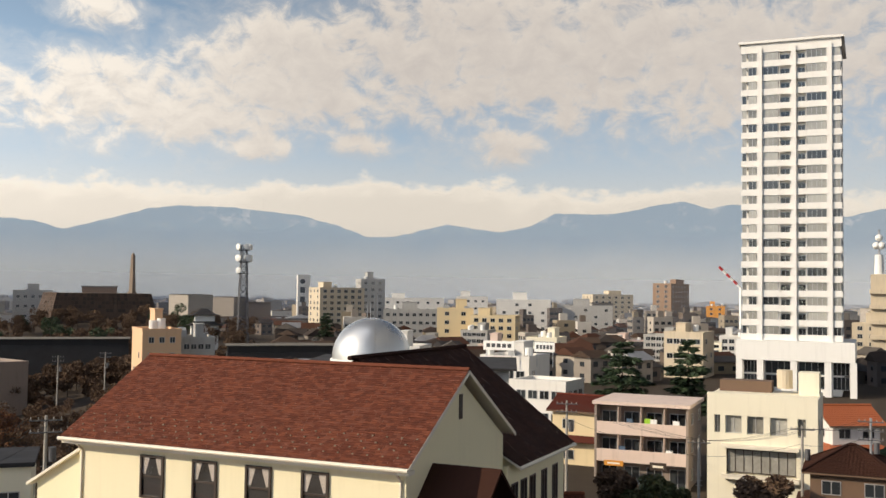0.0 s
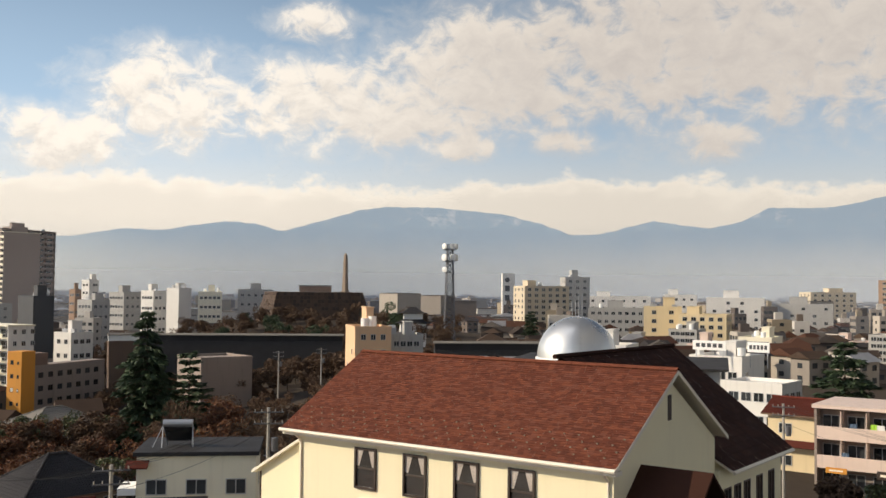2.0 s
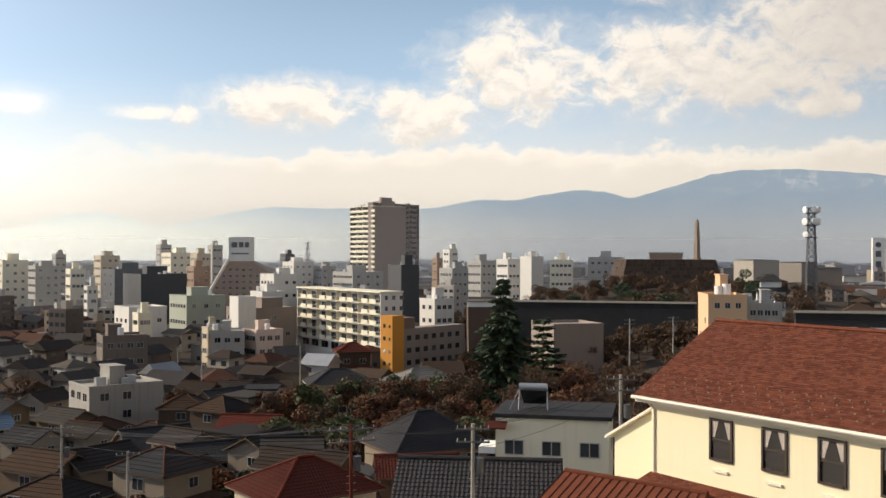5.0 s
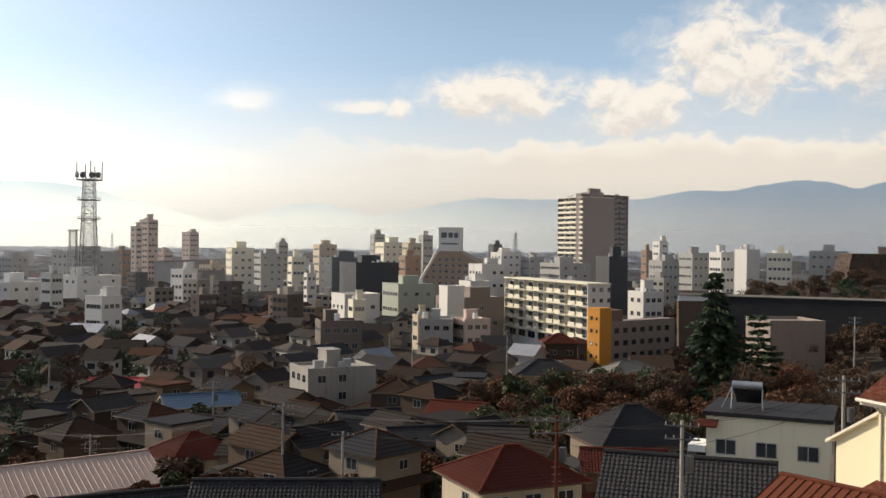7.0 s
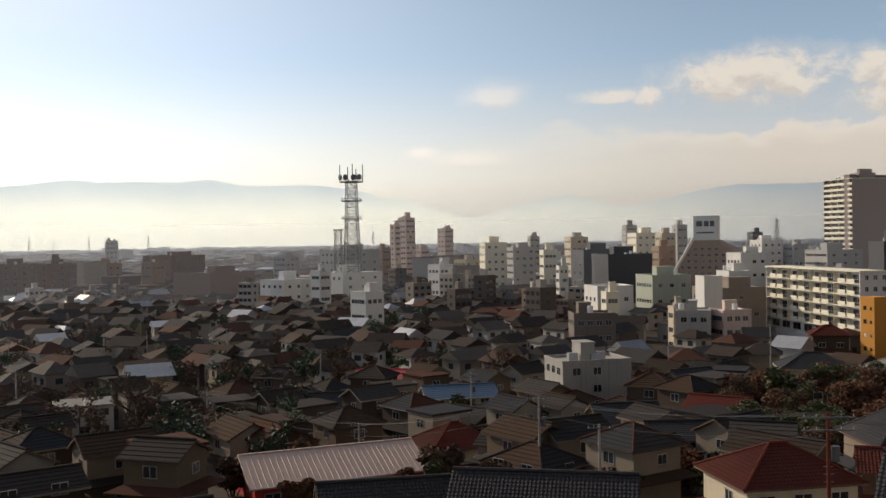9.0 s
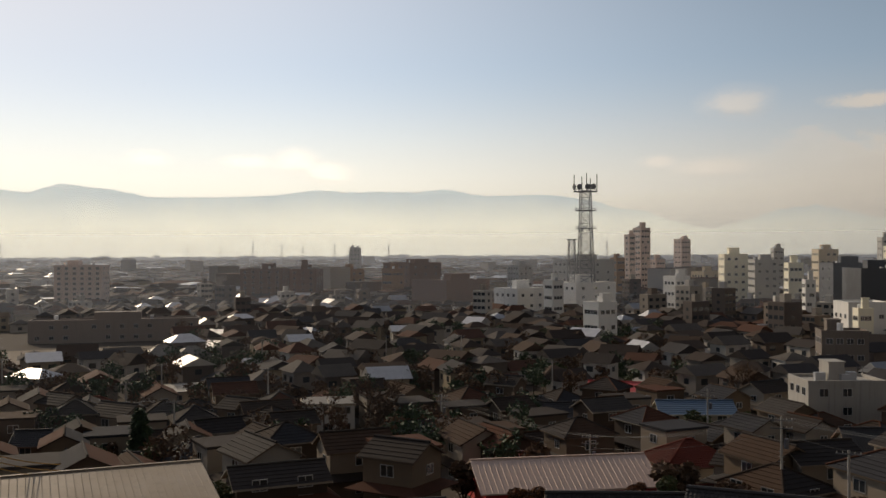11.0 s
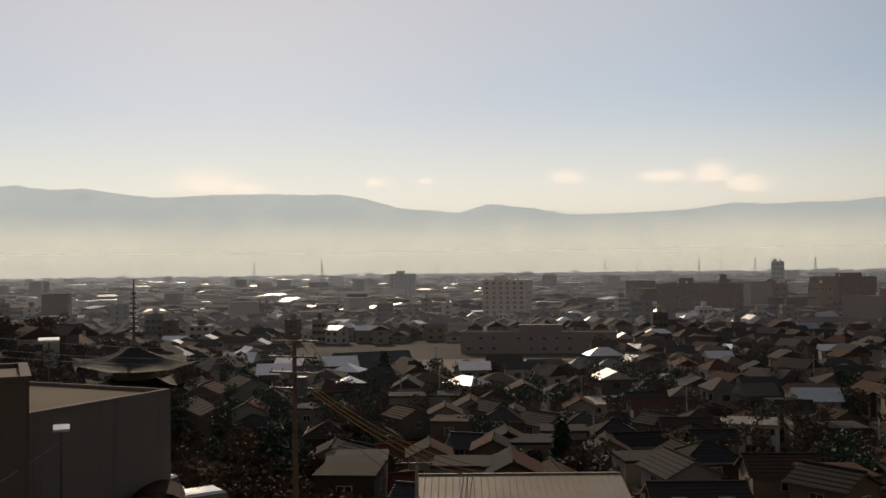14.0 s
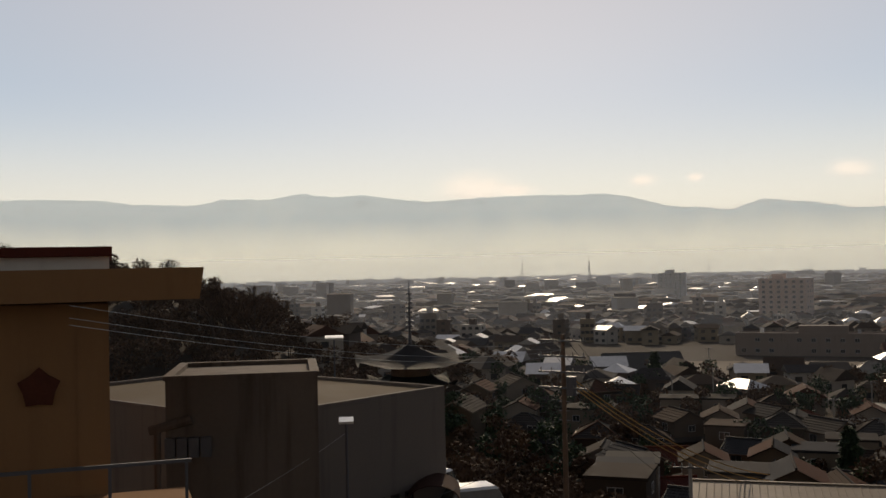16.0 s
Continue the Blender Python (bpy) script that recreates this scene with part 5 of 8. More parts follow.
def cream_villa():
    """Square cream building with deep-set upper windows and a wide glazed bay."""
    az, d, zb = -17.8, 99, 10.8
    x, y = P(az, d)
    H = thing("cream_office", "cream flat-roofed two-storey building with deep windows", "building", pose(x, y, zb, 0, 0, az - 6))
    w, dep, h = 10.0, 9.0, 9.8
    xs = (-4.05, -2.55, -0.55, 1.55, 3.6)
    ws = (0.55, 1.5, 1.5, 1.55, 0.75)
    # front wall built round its openings
    bm = bmesh.new()
    box(bm, -w / 2, w / 2, 0.45, dep, -3, h)
    part("wall", bm, "off_white", H)
    zl, zh = 6.3, 8.0
    edges = [-w / 2]
    for cx, cw in zip(xs, ws):
        edges += [cx - cw / 2, cx + cw / 2]
    edges.append(w / 2)
    for i in range(0, len(edges), 2):
        bm = bmesh.new()
        box(bm, edges[i], edges[i + 1], 0, 0.45, zl, zh)
        part("wall_pier", bm, "off_white", H)
    for z0, z1 in ((zh, h + 0.3), (4.9, zl), (-3, 1.9)):
        bm = bmesh.new()
        box(bm, -w / 2, w / 2, 0, 0.45, z0, z1)
        part("wall_band", bm, "off_white", H)
    for a_, b_ in ((-w / 2, -3.2), (3.1, w / 2)):
        bm = bmesh.new()
        box(bm, a_, b_, 0, 0.45, 1.9, 4.9)
        part("wall_pier", bm, "off_white", H)
    for cx, cw in zip(xs, ws):
        share("window", window_mesh(cw, zh - zl, "glass_pale", "frame_alu", 1), H, pose(cx, 0.445, zl))
    share("window", window_mesh(6.3, 2.2, "glass_pale", "frame_brown", 7), H, pose(-0.05, 0.3, 2.6))
    for z, t in ((5.0, 0.3), (2.1, 0.35)):
        bm = bmesh.new()
        box(bm, -3.6, 3.4, -0.8, 0.0, z, z + t)
        part("canopy" if z > 3 else "balcony_sill", bm, "trim", H)
    bm = bmesh.new()
    box(bm, 3.0, 4.9, 4.5, 7.0, h, h + 2.2)
    part("stair_head", bm, "off_white", H)
    bm = bmesh.new()
    tube(bm, (1.6, 6, h + 0.5), (1.6, 6, h + 2.3), 0.75, n=14)
    part("water_tank", bm, "beige_wall", H)
    bm = bmesh.new()
    box(bm, -4.6, 0.4, 5.5, 7.8, h, h + 1.1)
    part("roof_shed", bm, "wood", H)
    for y_ in (2.5, 5.5):
        share("window", window_mesh(1.0, 1.3, "glass", "frame_alu", 1), H, pose(w / 2 + 0.005, y_, 6.5, 0, 0, 90))


cream_villa()


# ---- castle hill ----
def castle():
    """Battered stone keep base on its hill, with rows of fitted stones."""
    az, d = 18.7, 402
    x, y = P(az, d)
    zb = 12.0
    H = thing("castle_keep_base", "dark battered stone keep base on the castle hill", "castle", pose(x, y, zb, 0, 0, az + 12))
    rng = random.Random(4)
    hw, hd, h, bat = 17.5, 15, 16.6, 5.0
    bm = bmesh.new()
    lo = [(-hw - bat, -bat), (hw + bat, -bat), (hw + bat, 2 * hd + bat), (-hw - bat, 2 * hd + bat)]
    hi = [(-hw, 0), (hw, 0), (hw, 2 * hd), (-hw, 2 * hd)]
    a_, b_ = [bm.verts.new((*p, -4)) for p in lo], [bm.verts.new((*p, h)) for p in hi]
    bm.faces.new(b_)
    for i in range(4):
        bm.faces.new((a_[i], a_[(i + 1) % 4], b_[(i + 1) % 4], b_[i]))
    part("core", bm, "stone", H)
    vs, fs = [], []
    for side in range(2):
        for r in range(14):
            f0, f1 = r / 14, (r + 1) / 14
            k0 = -0.5 + rng.random() * 0.02
            n = 26
            for k in range(n):
                u0, u1 = k / n + 0.003, (k + 1) / n - 0.003
                out = rng.uniform(0.08, 0.30)
                quad = []
                for u, f in ((u0, f0 + 0.006), (u1, f0 + 0.006), (u1, f1 - 0.006), (u0, f1 - 0.006)):
                    hwf = hw + bat * (1 - f)
                    if side == 0:
                        quad.append((-hwf + 2 * hwf * u, -bat * (1 - f) - out, -4 + (h + 4) * f))
                    else:
                        quad.append((-hwf - out, -bat * (1 - f) + (2 * hd + 2 * bat * (1 - f)) * u, -4 + (h + 4) * f))
                o = len(vs)
                vs += quad + [(q[0] * 0.997, q[1] + out + 0.05, q[2]) if side == 0 else (q[0] + out + 0.05, q[1], q[2]) for q in quad]
                fs += [(o, o + 1, o + 2, o + 3), (o, o + 4, o + 5, o + 1), (o + 1, o + 5, o + 6, o + 2), (o + 2, o + 6, o + 7, o + 3), (o + 3, o + 7, o + 4, o)]
    me = bpy.data.meshes.new("stones")
    me.from_pydata(vs, [], fs)
    me.materials.append(M["stone"])
    ob = new("stones", me)
    ob.parent = H
    tagged(ob, kind="stuff")
    # obelisk
    x, y = P(17.3, 432)
    O = thing("obelisk", "tall tapered stone obelisk on the castle hill", "monument", pose(x, y, 22, 0, 0, 17))
    bm = bmesh.new()
    for z0, z1, r0, r1 in ((4, 5.6, 2.6, 2.5), (5.6, 7.2, 2.0, 1.9), (7.2, 22.2, 1.35, 0.85), (22.2, 23.7, 0.85, 0.02)):
        tube(bm, (0, 0, z0), (0, 0, z1), r0, r1, 4)
    part("shaft", bm, "obelisk_stone", O)
    bm = bmesh.new()
    box(bm, -3, 3, -3, 3, -8, 4)
    part("base", bm, "stone", O)
    x, y = P(19.0, 440)
    B = thing("castle_building", "low red-brown building on the castle hill", "building", pose(x, y, 20, 0, 0, 19))
    bm = bmesh.new()
    box(bm, -7, 7, 0, 8, -4, 11.0)
    part("wall", bm, "brick_tile", B)
    bm = bmesh.new()
    box(bm, -7.4, 7.4, -0.4, 8.4, 11.0, 11.5)
    part("roof", bm, "concrete", B)


castle()


def castle_wall(label, azl, dl, azr, dr, ztop, h):
    xl, yl = P(azl, dl)
    xr, yr = P(azr, dr)
    L = math.hypot(xr - xl, yr - yl)
    H = thing("castle_wall", label, "wall", pose(xl, yl, ztop - h, 0, 0, math.degrees(math.atan2(yr - yl, xr - xl))))
    bm = bmesh.new()
    v = [(0, -1.8, -6), (L, -1.8, -6), (L, 0, h - 2.0), (0, 0, h - 2.0)]
    a_, b_ = [bm.verts.new(p) for p in v], [bm.verts.new((p[0], 3.0, p[2])) for p in v]
    bm.faces.new(a_)
    bm.faces.new(b_[::-1])
    for i in range(4):
        bm.faces.new((a_[i], b_[i], b_[(i + 1) % 4], a_[(i + 1) % 4]))
    part("stone_base", bm, "black", H)
    bm = bmesh.new()
    box(bm, 0, L, 0.4, 1.0, h - 2.0, h - 0.45)
    part("plaster_wall", bm, "black", H)
    bm = bmesh.new()
    slab(bm, [(-0.3, 0.0, h - 0.45), (L + 0.3, 0.0, h - 0.45), (L + 0.3, 0.7, h), (-0.3, 0.7, h)], 0.15)
    slab(bm, [(-0.3, 0.7, h), (L + 0.3, 0.7, h), (L + 0.3, 1.4, h - 0.45), (-0.3, 1.4, h - 0.45)], 0.15)
    part("tile_coping", bm, "metal_roof", H)
    return H


castle_wall("black castle rampart wall with pale tiled coping", 28.8, 262, 17.4, 258, 18.4, 6)
castle_wall("black castle rampart wall with pale tiled coping", 12.1, 222, 5.8, 226, 18.6, 6)
w1 = castle_wall("short white plastered end of the castle wall", 30.2, 258, 28.6, 259, 18.6, 8)
for c in w1.children:
    if c.name.startswith("plaster"):
        c.data.materials[0] = M["white_paint"]
    if c.name.startswith("stone"):
        c.data.materials[0] = M["stone"]


def turret():
    """White castle turret with a dark curved tile roof."""
    x, y = P(13.4, 330)
    H = thing("castle_turret", "white plastered castle turret with grey tiled roofs", "turret", pose(x, y, 13, 0, 0, 18))
    for z0, z1, w in ((-3, 5.8, 4.2), (6.6, 9.0, 3.1)):
        bm = bmesh.new()
        box(bm, -w, w, -w * 0.8, w * 0.8, z0, z1)
        part("wall", bm, "white_paint", H)
    for z, w, rise, top in ((5.8, 6.0, 1.6, 2.9), (9.0, 5.0, 2.3, 0.9)):
        bm = bmesh.new()
        n = 5
        prev = None
        for k in range(n + 1):
            f = k / n
            ww = w + (top - w) * f
            zz = z + rise * (f ** 1.5)
            ring = []
            for sx_, sy_ in ((-1, -1), (1, -1), (1, 1), (-1, 1)):
                ring.append(bm.verts.new((sx_ * ww, sy_ * ww * (0.8 if k < n or top > 1 else 0.15), zz + (0.25 if k == 0 else 0))))
            if prev:
                for i in range(4):
                    bm.faces.new((prev[i], prev[(i + 1) % 4], ring[(i + 1) % 4], ring[i]))
            prev = ring
        bm.faces.new(prev)
        part("roof", bm, "roof_grey", H)
    for s in (-1.5, 1.5):
        share("window", window_mesh(0.8, 0.9, "glass", "frame_brown", 3), H, pose(s, -3.36, 3.0))


turret()


block("small peach-coloured block with square windows", 16.71, 14.6, 172, 23.1, 11, 10, "peach", 4, 3, 0.9, 1.0, 2, zb=12.5, seed=44)
block("low pale grey block with roof machinery", 14.71, 12.78, 176, 21.6, 10, 6, "grey_wall", 4, 4, 1.0, 1.0, 2, zb=12.0, seed=45)


# ---- masts ----
def lattice(parent, x, y, z0, z1, w0, w1, n, mat, r=0.12, name="leg"):
    q = [(-1, -1), (1, -1), (1, 1), (-1, 1)]

    def c(i, f):
        ww = w0 + (w1 - w0) * f
        return (x + q[i][0] * ww, y + q[i][1] * ww, z0 + (z1 - z0) * f)
    for i in range(4):
        bm = bmesh.new()
        tube(bm, c(i, 0), c(i, 1), r)
        part("leg", bm, mat, parent)
    for k in range(n):
        f0, f1 = k / n, (k + 1) / n
        bm = bmesh.new()
        for i in range(4):
            j = (i + 1) % 4
            tube(bm, c(i, f0), c(j, f1), r * 0.6, n=4)
            tube(bm, c(j, f0), c(i, f1), r * 0.6, n=4)
            tube(bm, c(i, f1), c(j, f1), r * 0.6, n=4)
        part("brace", bm, mat, parent)


def dish(parent, m, r, mat="white_paint"):
    bm = bmesh.new()
    n = 14
    rim = [bm.verts.new((math.cos(i * math.tau / n) * r, -0.35 * r, math.sin(i * math.tau / n) * r)) for i in range(n)]
    mid = [bm.verts.new((math.cos(i * math.tau / n) * r, 0.1 * r, math.sin(i * math.tau / n) * r)) for i in range(n)]
    f_, b_ = bm.verts.new((0, -0.5 * r, 0)), bm.verts.new((0, 0.5 * r, 0))
    for i in range(n):
        j = (i + 1) % n
        bm.faces.new((rim[i], rim[j], mid[j], mid[i]))
        bm.faces.new((f_, rim[j], rim[i]))
        bm.faces.new((b_, mid[i], mid[j]))
    ob = part("dish", bm, mat, parent)
    ob.matrix_basis = m


def relay_mast():
    x, y = P(11.3, 350)
    H = thing("relay_mast", "grey lattice relay mast hung with white microwave dishes", "mast", pose(x, y, 14, 0, 0, 20))
    lattice(H, 0, 0, -3, 28, 1.9, 1.0, 14, "steel_dark", 0.16)
    for z in (22.0, 26.0, 30.0):
        bm = bmesh.new()
        tube(bm, (0, 0, z), (0, 0, z + 0.3), 2.0, n=12)
        part("platform", bm, "steel_dark", H)
    lattice(H, 0, 0, 28, 32, 1.0, 1.0, 2, "steel_dark", 0.14)
    for xx, yy, z, r, t in ((-2.0, -1, 31.3, 1.1, -60), (0.6, -1.8, 31.4, 1.0, 0), (2.0, -0.6, 31.3, 1.1, 50), (-2.0, -1, 27.4, 1.2, -50), (1.0, -1.8, 27.5, 1.2, 10), (2.2, 0, 27.4, 1.2, 60), (-1.9, -1.2, 23.2, 1.0, -40)):
        dish(H, pose(xx, yy, z, 0, 0, t), r)


relay_mast()


def exchange_mast():
    """Red and white lattice tower on the telephone exchange; its backlit darkness is put into the colour."""
    x, y = P(63.2, 448)
    H = thing("exchange_mast", "tall lattice telephone mast with ring platforms and horns", "mast", pose(x, y, 14.5, 0, 0, 50))
    lattice(H, 0, 0, 0, 24, 3.4, 2.5, 7, "steel_dark", 0.22)
    lattice(H, 0, 0, 24, 41.5, 2.5, 2.1, 6, "steel", 0.2)
    for z, r in ((24.5, 4.7), (32.5, 4.7), (41.0, 5.2)):
        bm = bmesh.new()
        tube(bm, (0, 0, z), (0, 0, z + 0.35), r, n=16)
        part("platform", bm, "steel_dark", H)
        bm = bmesh.new()
        for i in range(16):
            a_, b_ = i * math.tau / 16, (i + 1) * math.tau / 16
            tube(bm, (math.cos(a_) * r, math.sin(a_) * r, z + 1.2), (math.cos(b_) * r, math.sin(b_) * r, z + 1.2), 0.06, n=4)
            tube(bm, (math.cos(a_) * r, math.sin(a_) * r, z), (math.cos(a_) * r, math.sin(a_) * r, z + 1.2), 0.06, n=4)
        part("railing", bm, "steel_dark", H)
    for xx, z1 in ((-5.2, 49), (-1.6, 48), (0.5, 49.5), (2.2, 47), (5.2, 49)):
        bm = bmesh.new()
        tube(bm, (xx, 0, 41), (xx, 0, z1), 0.22)
        part("antenna", bm, "steel_dark", H)
    for xx in (-4.2, -1.8, 1.8, 4.2):
        dish(H, pose(xx, -3.2, 43.2, 0, 0, xx * 12), 1.3, "steel_dark")
    x, y = P(64.0, 446)
    S = thing("relay_mast", "short lattice antenna mast on a roof", "mast", pose(x, y, 14.5, 0, 0, 50))
    lattice(S, 0, 0, 0, 20, 1.6, 1.3, 8, "steel_dark", 0.14)
    bm = bmesh.new()
    tube(bm, (0, 0, 19.5), (0, 0, 19.9), 2.4, n=10)
    part("platform", bm, "steel_dark", S)


exchange_mast()


def slant_building():
    x, y = P(43.1, 480)
    H = thing("hotel_building", "brown tiled hotel with a sloping flank and rooftop sign box", "hotel", pose(x, y, 0, 0, 0, 30))
    w = 22
    bm = bmesh.new()
    v = [(-17, 0, -2), (15, 0, -2), (15, 0, 21), (3, 0, 27), (-6, 0, 27), (-17, 0, 8.5)]
    a_, b_ = [bm.verts.new(p) for p in v], [bm.verts.new((p[0], 16, p[2])) for p in v]
    bm.faces.new(a_)
    bm.faces.new(b_[::-1])
    for i in range(6):
        bm.faces.new((a_[i], b_[i], b_[(i + 1) % 6], a_[(i + 1) % 6]))
    part("wall", bm, "brick_tile", H)
    me = window_mesh(1.5, 1.3, "glass", "frame_alu", 1)
    for i in range(8):
        for k in range(9):
            xx, z = -15 + k * 3.2, 2 + i * 2.9
            if z < 25 - max(0, -xx - 6) * 1.6 and z < 25 - max(0, xx - 3) * 0.5 - 1.5:
                share("window", me, H, pose(xx, -0.005, z))
    for s in (0, 3.2):      # pale ladder of slanted frames
        bm = bmesh.new()
        tube(bm, (-17.4, 0.1 + s, 9.5), (-6.4, 0.1 + s, 28.2), 0.5, n=4)
        part("slanted_frame", bm, "white_wall", H)
    for k in range(7):
        f = (k + 0.5) / 7
        bm = bmesh.new()
        box(bm, -17.6 + 11 * f - 0.4, -17.6 + 11 * f + 0.4, 0, 3.4, 9.3 + 18.7 * f, 10.2 + 18.7 * f)
        part("slanted_rung", bm, "white_wall", H)
    bm = bmesh.new()
    box(bm, -6.5, 4.0, 1, 9, 27, 38.5)
    part("sign_box", bm, "white_wall", H)
    for z0, z1, x0, x1 in ((33.5, 36.0, -5.2, -2.4), (33.5, 36.0, -1.6, 0.6), (33.5, 36.0, 1.2, 3.2), (30.2, 30.9, -5.2, 3.0)):
        bm = bmesh.new()
        box(bm, x0, x1, 0.93, 0.998, z0, z1)
        part("lettering", bm, "dark_wall", H)


slant_building()


def orange_block():
    x, y = P(34.9, 230)
    H = thing("orange_building", "narrow orange stair block joined to a brown building", "building", pose(x, y, 3, 0, 0, -8))
    bm = bmesh.new()
    box(bm, -1.9, 1.9, 0, 4, -3, 13.0)
    part("wall", bm, "orange", H)
    for i in range(4):
        share("window", window_mesh(0.8, 0.9, "glass", "frame_brown", 0), H, pose(-0.6, -0.005, 1.5 + i * 2.9))
        share("window", window_mesh(0.5, 0.7, "glass", "frame_brown", 0), H, pose(1.0, -0.005, 1.5 + i * 2.9))
    bm = bmesh.new()
    box(bm, -1.7, 1.7, 4.01, 27, -3, 9.8)
    part("long_wing", bm, "brown_grey", H)
    bm = bmesh.new()
    box(bm, -1.6, 1.75, 4.02, 8, 9.8, 12.4)
    part("roof_room", bm, "brown_wall", H)
    for i in range(3):
        for k in range(7):
            share("window", window_mesh(1.5, 1.2, "glass", "frame_brown", 1), H, pose(1.705, 6 + k * 3.0, 1.2 + i * 2.9, 0, 0, 90))


orange_block()


def sign_tower(label, az, d, z1, w, z0, logo="dark_wall"):
    x, y = P(az, d)
    H = thing("sign_tower", label, "sign", pose(x, y, z0, 0, 0, az + 8))
    bm = bmesh.new()
    box(bm, -w / 2, w / 2, 0, w * 0.7, 0, z1 - z0)
    part("box", bm, "white_wall", H)
    h = z1 - z0
    bm = bmesh.new()
    tube(bm, (-w * 0.12, -0.06, h * 0.86), (-w * 0.12, -0.003, h * 0.86), w * 0.2, n=16)
    part("logo", bm, logo, H)
    for k in range(3):
        bm = bmesh.new()
        zz = h * (0.68 - 0.2 * k)
        box(bm, -w * 0.3, w * 0.08, -0.05, -0.003, zz - h * 0.06, zz + h * 0.06)
        part("lettering", bm, logo, H)
    return H


sign_tower("white rooftop sign tower with dark lettering", 7.9, 600, 40.4, 7.5, 12)
for az, d, z in ((33.85, 330, 25.6),):
    x, y = P(az, d)
    ob = thing("radome", "white ball radome on a dark roof", "radome", pose(x, y + 4, z))
    bm = bmesh.new()
    bmesh.ops.create_icosphere(bm, subdivisions=2, radius=1.3, matrix=Matrix.Translation((0, 0, 2.2)))
    part("ball", bm, "white_paint", ob)
    bm = bmesh.new()
    tube(bm, (0, 0, -0.5), (0, 0, 1.2), 0.4)
    part("stand", bm, "steel", ob)


def antenna_tower():
    """Slim beige tower topped with white antenna drums."""
    x, y = P(-23.75, 300)
    H = thing("antenna_tower", "slim beige tower topped with white antenna drums", "tower", pose(x, y, 13, 0, 0, -24))
    bm = bmesh.new()
    box(bm, -2.2, 2.2, 0, 4, -2, 24)
    part("wall", bm, "beige_wall", H)
    for k in range(4):
        bm = bmesh.new()
        box(bm, -2.5, 2.5, -1.2, 0.0, 6 + k * 4.2, 7.2 + k * 4.2)
        part("balcony", bm, "beige_wall", H)
    bm = bmesh.new()
    tube(bm, (0, 2, 24), (0, 2, 29.5), 1.3, 1.1, 12)
    part("column", bm, "white_paint", H)
    for xx, z in ((-0.7, 32.0), (0.7, 32.0), (0, 34.2)):
        bm = bmesh.new()
        bmesh.ops.create_icosphere(bm, subdivisions=2, radius=1.05, matrix=Matrix.Translation((xx, 2, z)))
        part("antenna_drum", bm, "white_paint", H)
    bm = bmesh.new()
    tube(bm, (0, 2, 29.5), (0, 2, 36.5), 0.3)
    part("mast", bm, "steel", H)
    x, y = P(-16.6, 420)
    C = thing("crane", "red and white crane boom behind the tower", "crane", pose(x, y, 20, 0, 0, -16))
    for k in range(6):
        bm = bmesh.new()
        a_, b_ = Vector((1, 0, 14)).lerp(Vector((-7.5, 0, 22.5)), k / 6), Vector((1, 0, 14)).lerp(Vector((-7.5, 0, 22.5)), (k + 1) / 6)
        tube(bm, a_, b_, 0.5, n=4)
        part("boom_section", bm, "red" if k % 2 else "white_paint", C)
    bm = bmesh.new()
    tube(bm, (1, 0, -5), (1, 0, 14), 0.7, n=4)
    part("mast", bm, "white_paint", C)


antenna_tower()
x, y = P(27.9, 474)
ornate = thing("roof_tower", "small ornate white roof tower", "tower", pose(x, y, 23.5, 0, 0, 28))
for z0, z1, r0, r1 in ((0, 3.5, 1.9, 1.8), (3.5, 5.5, 1.3, 1.2), (5.5, 7.2, 0.9, 0.15)):
    bm = bmesh.new()
    tube(bm, (0, 3, z0), (0, 3, z1), r0, r1, 8)
    part("tier", bm, "white_paint", ornate)
x, y = P(26.2, 455)
sign = thing("roof_sign", "red upright roof sign box", "sign", pose(x, y, 25.0, 0, 0, 20))
bm = bmesh.new()
box(bm, -0.9, 0.9, 2, 3.2, -0.5, 4.2)
part("box", bm, "red", sign)


def roof_boards():
    """White sign boards on the service building roof, their lettering as plain bars."""
    for az, d, z, w, h in ((-3.3, 164, 20.9, 5.5, 1.5), (-5.9, 166, 20.6, 3.6, 1.6)):
        x, y = P(az, d)
        S = thing("roof_sign", "white roof sign board with dark lettering bars", "sign", pose(x, y, z, 0, 0, az - 22))
        bm = bmesh.new()
        box(bm, -w / 2, w / 2, 0, 0.2, 0, h)
        part("board", bm, "white_paint", S)
        for k in range(5):
            bm = bmesh.new()
            box(bm, -w * 0.4 + k * w * 0.17, -w * 0.4 + k * w * 0.17 + w * 0.12, -0.03, -0.002, h * 0.3, h * 0.72)
            part("lettering", bm, "dark_wall", S)
        for u in (-0.4, 0.4):
            bm = bmesh.new()
            box(bm, u * w - 0.06, u * w + 0.06, 0.2, 0.32, -2.5, h)
            part("support", bm, "steel", S)


roof_boards()


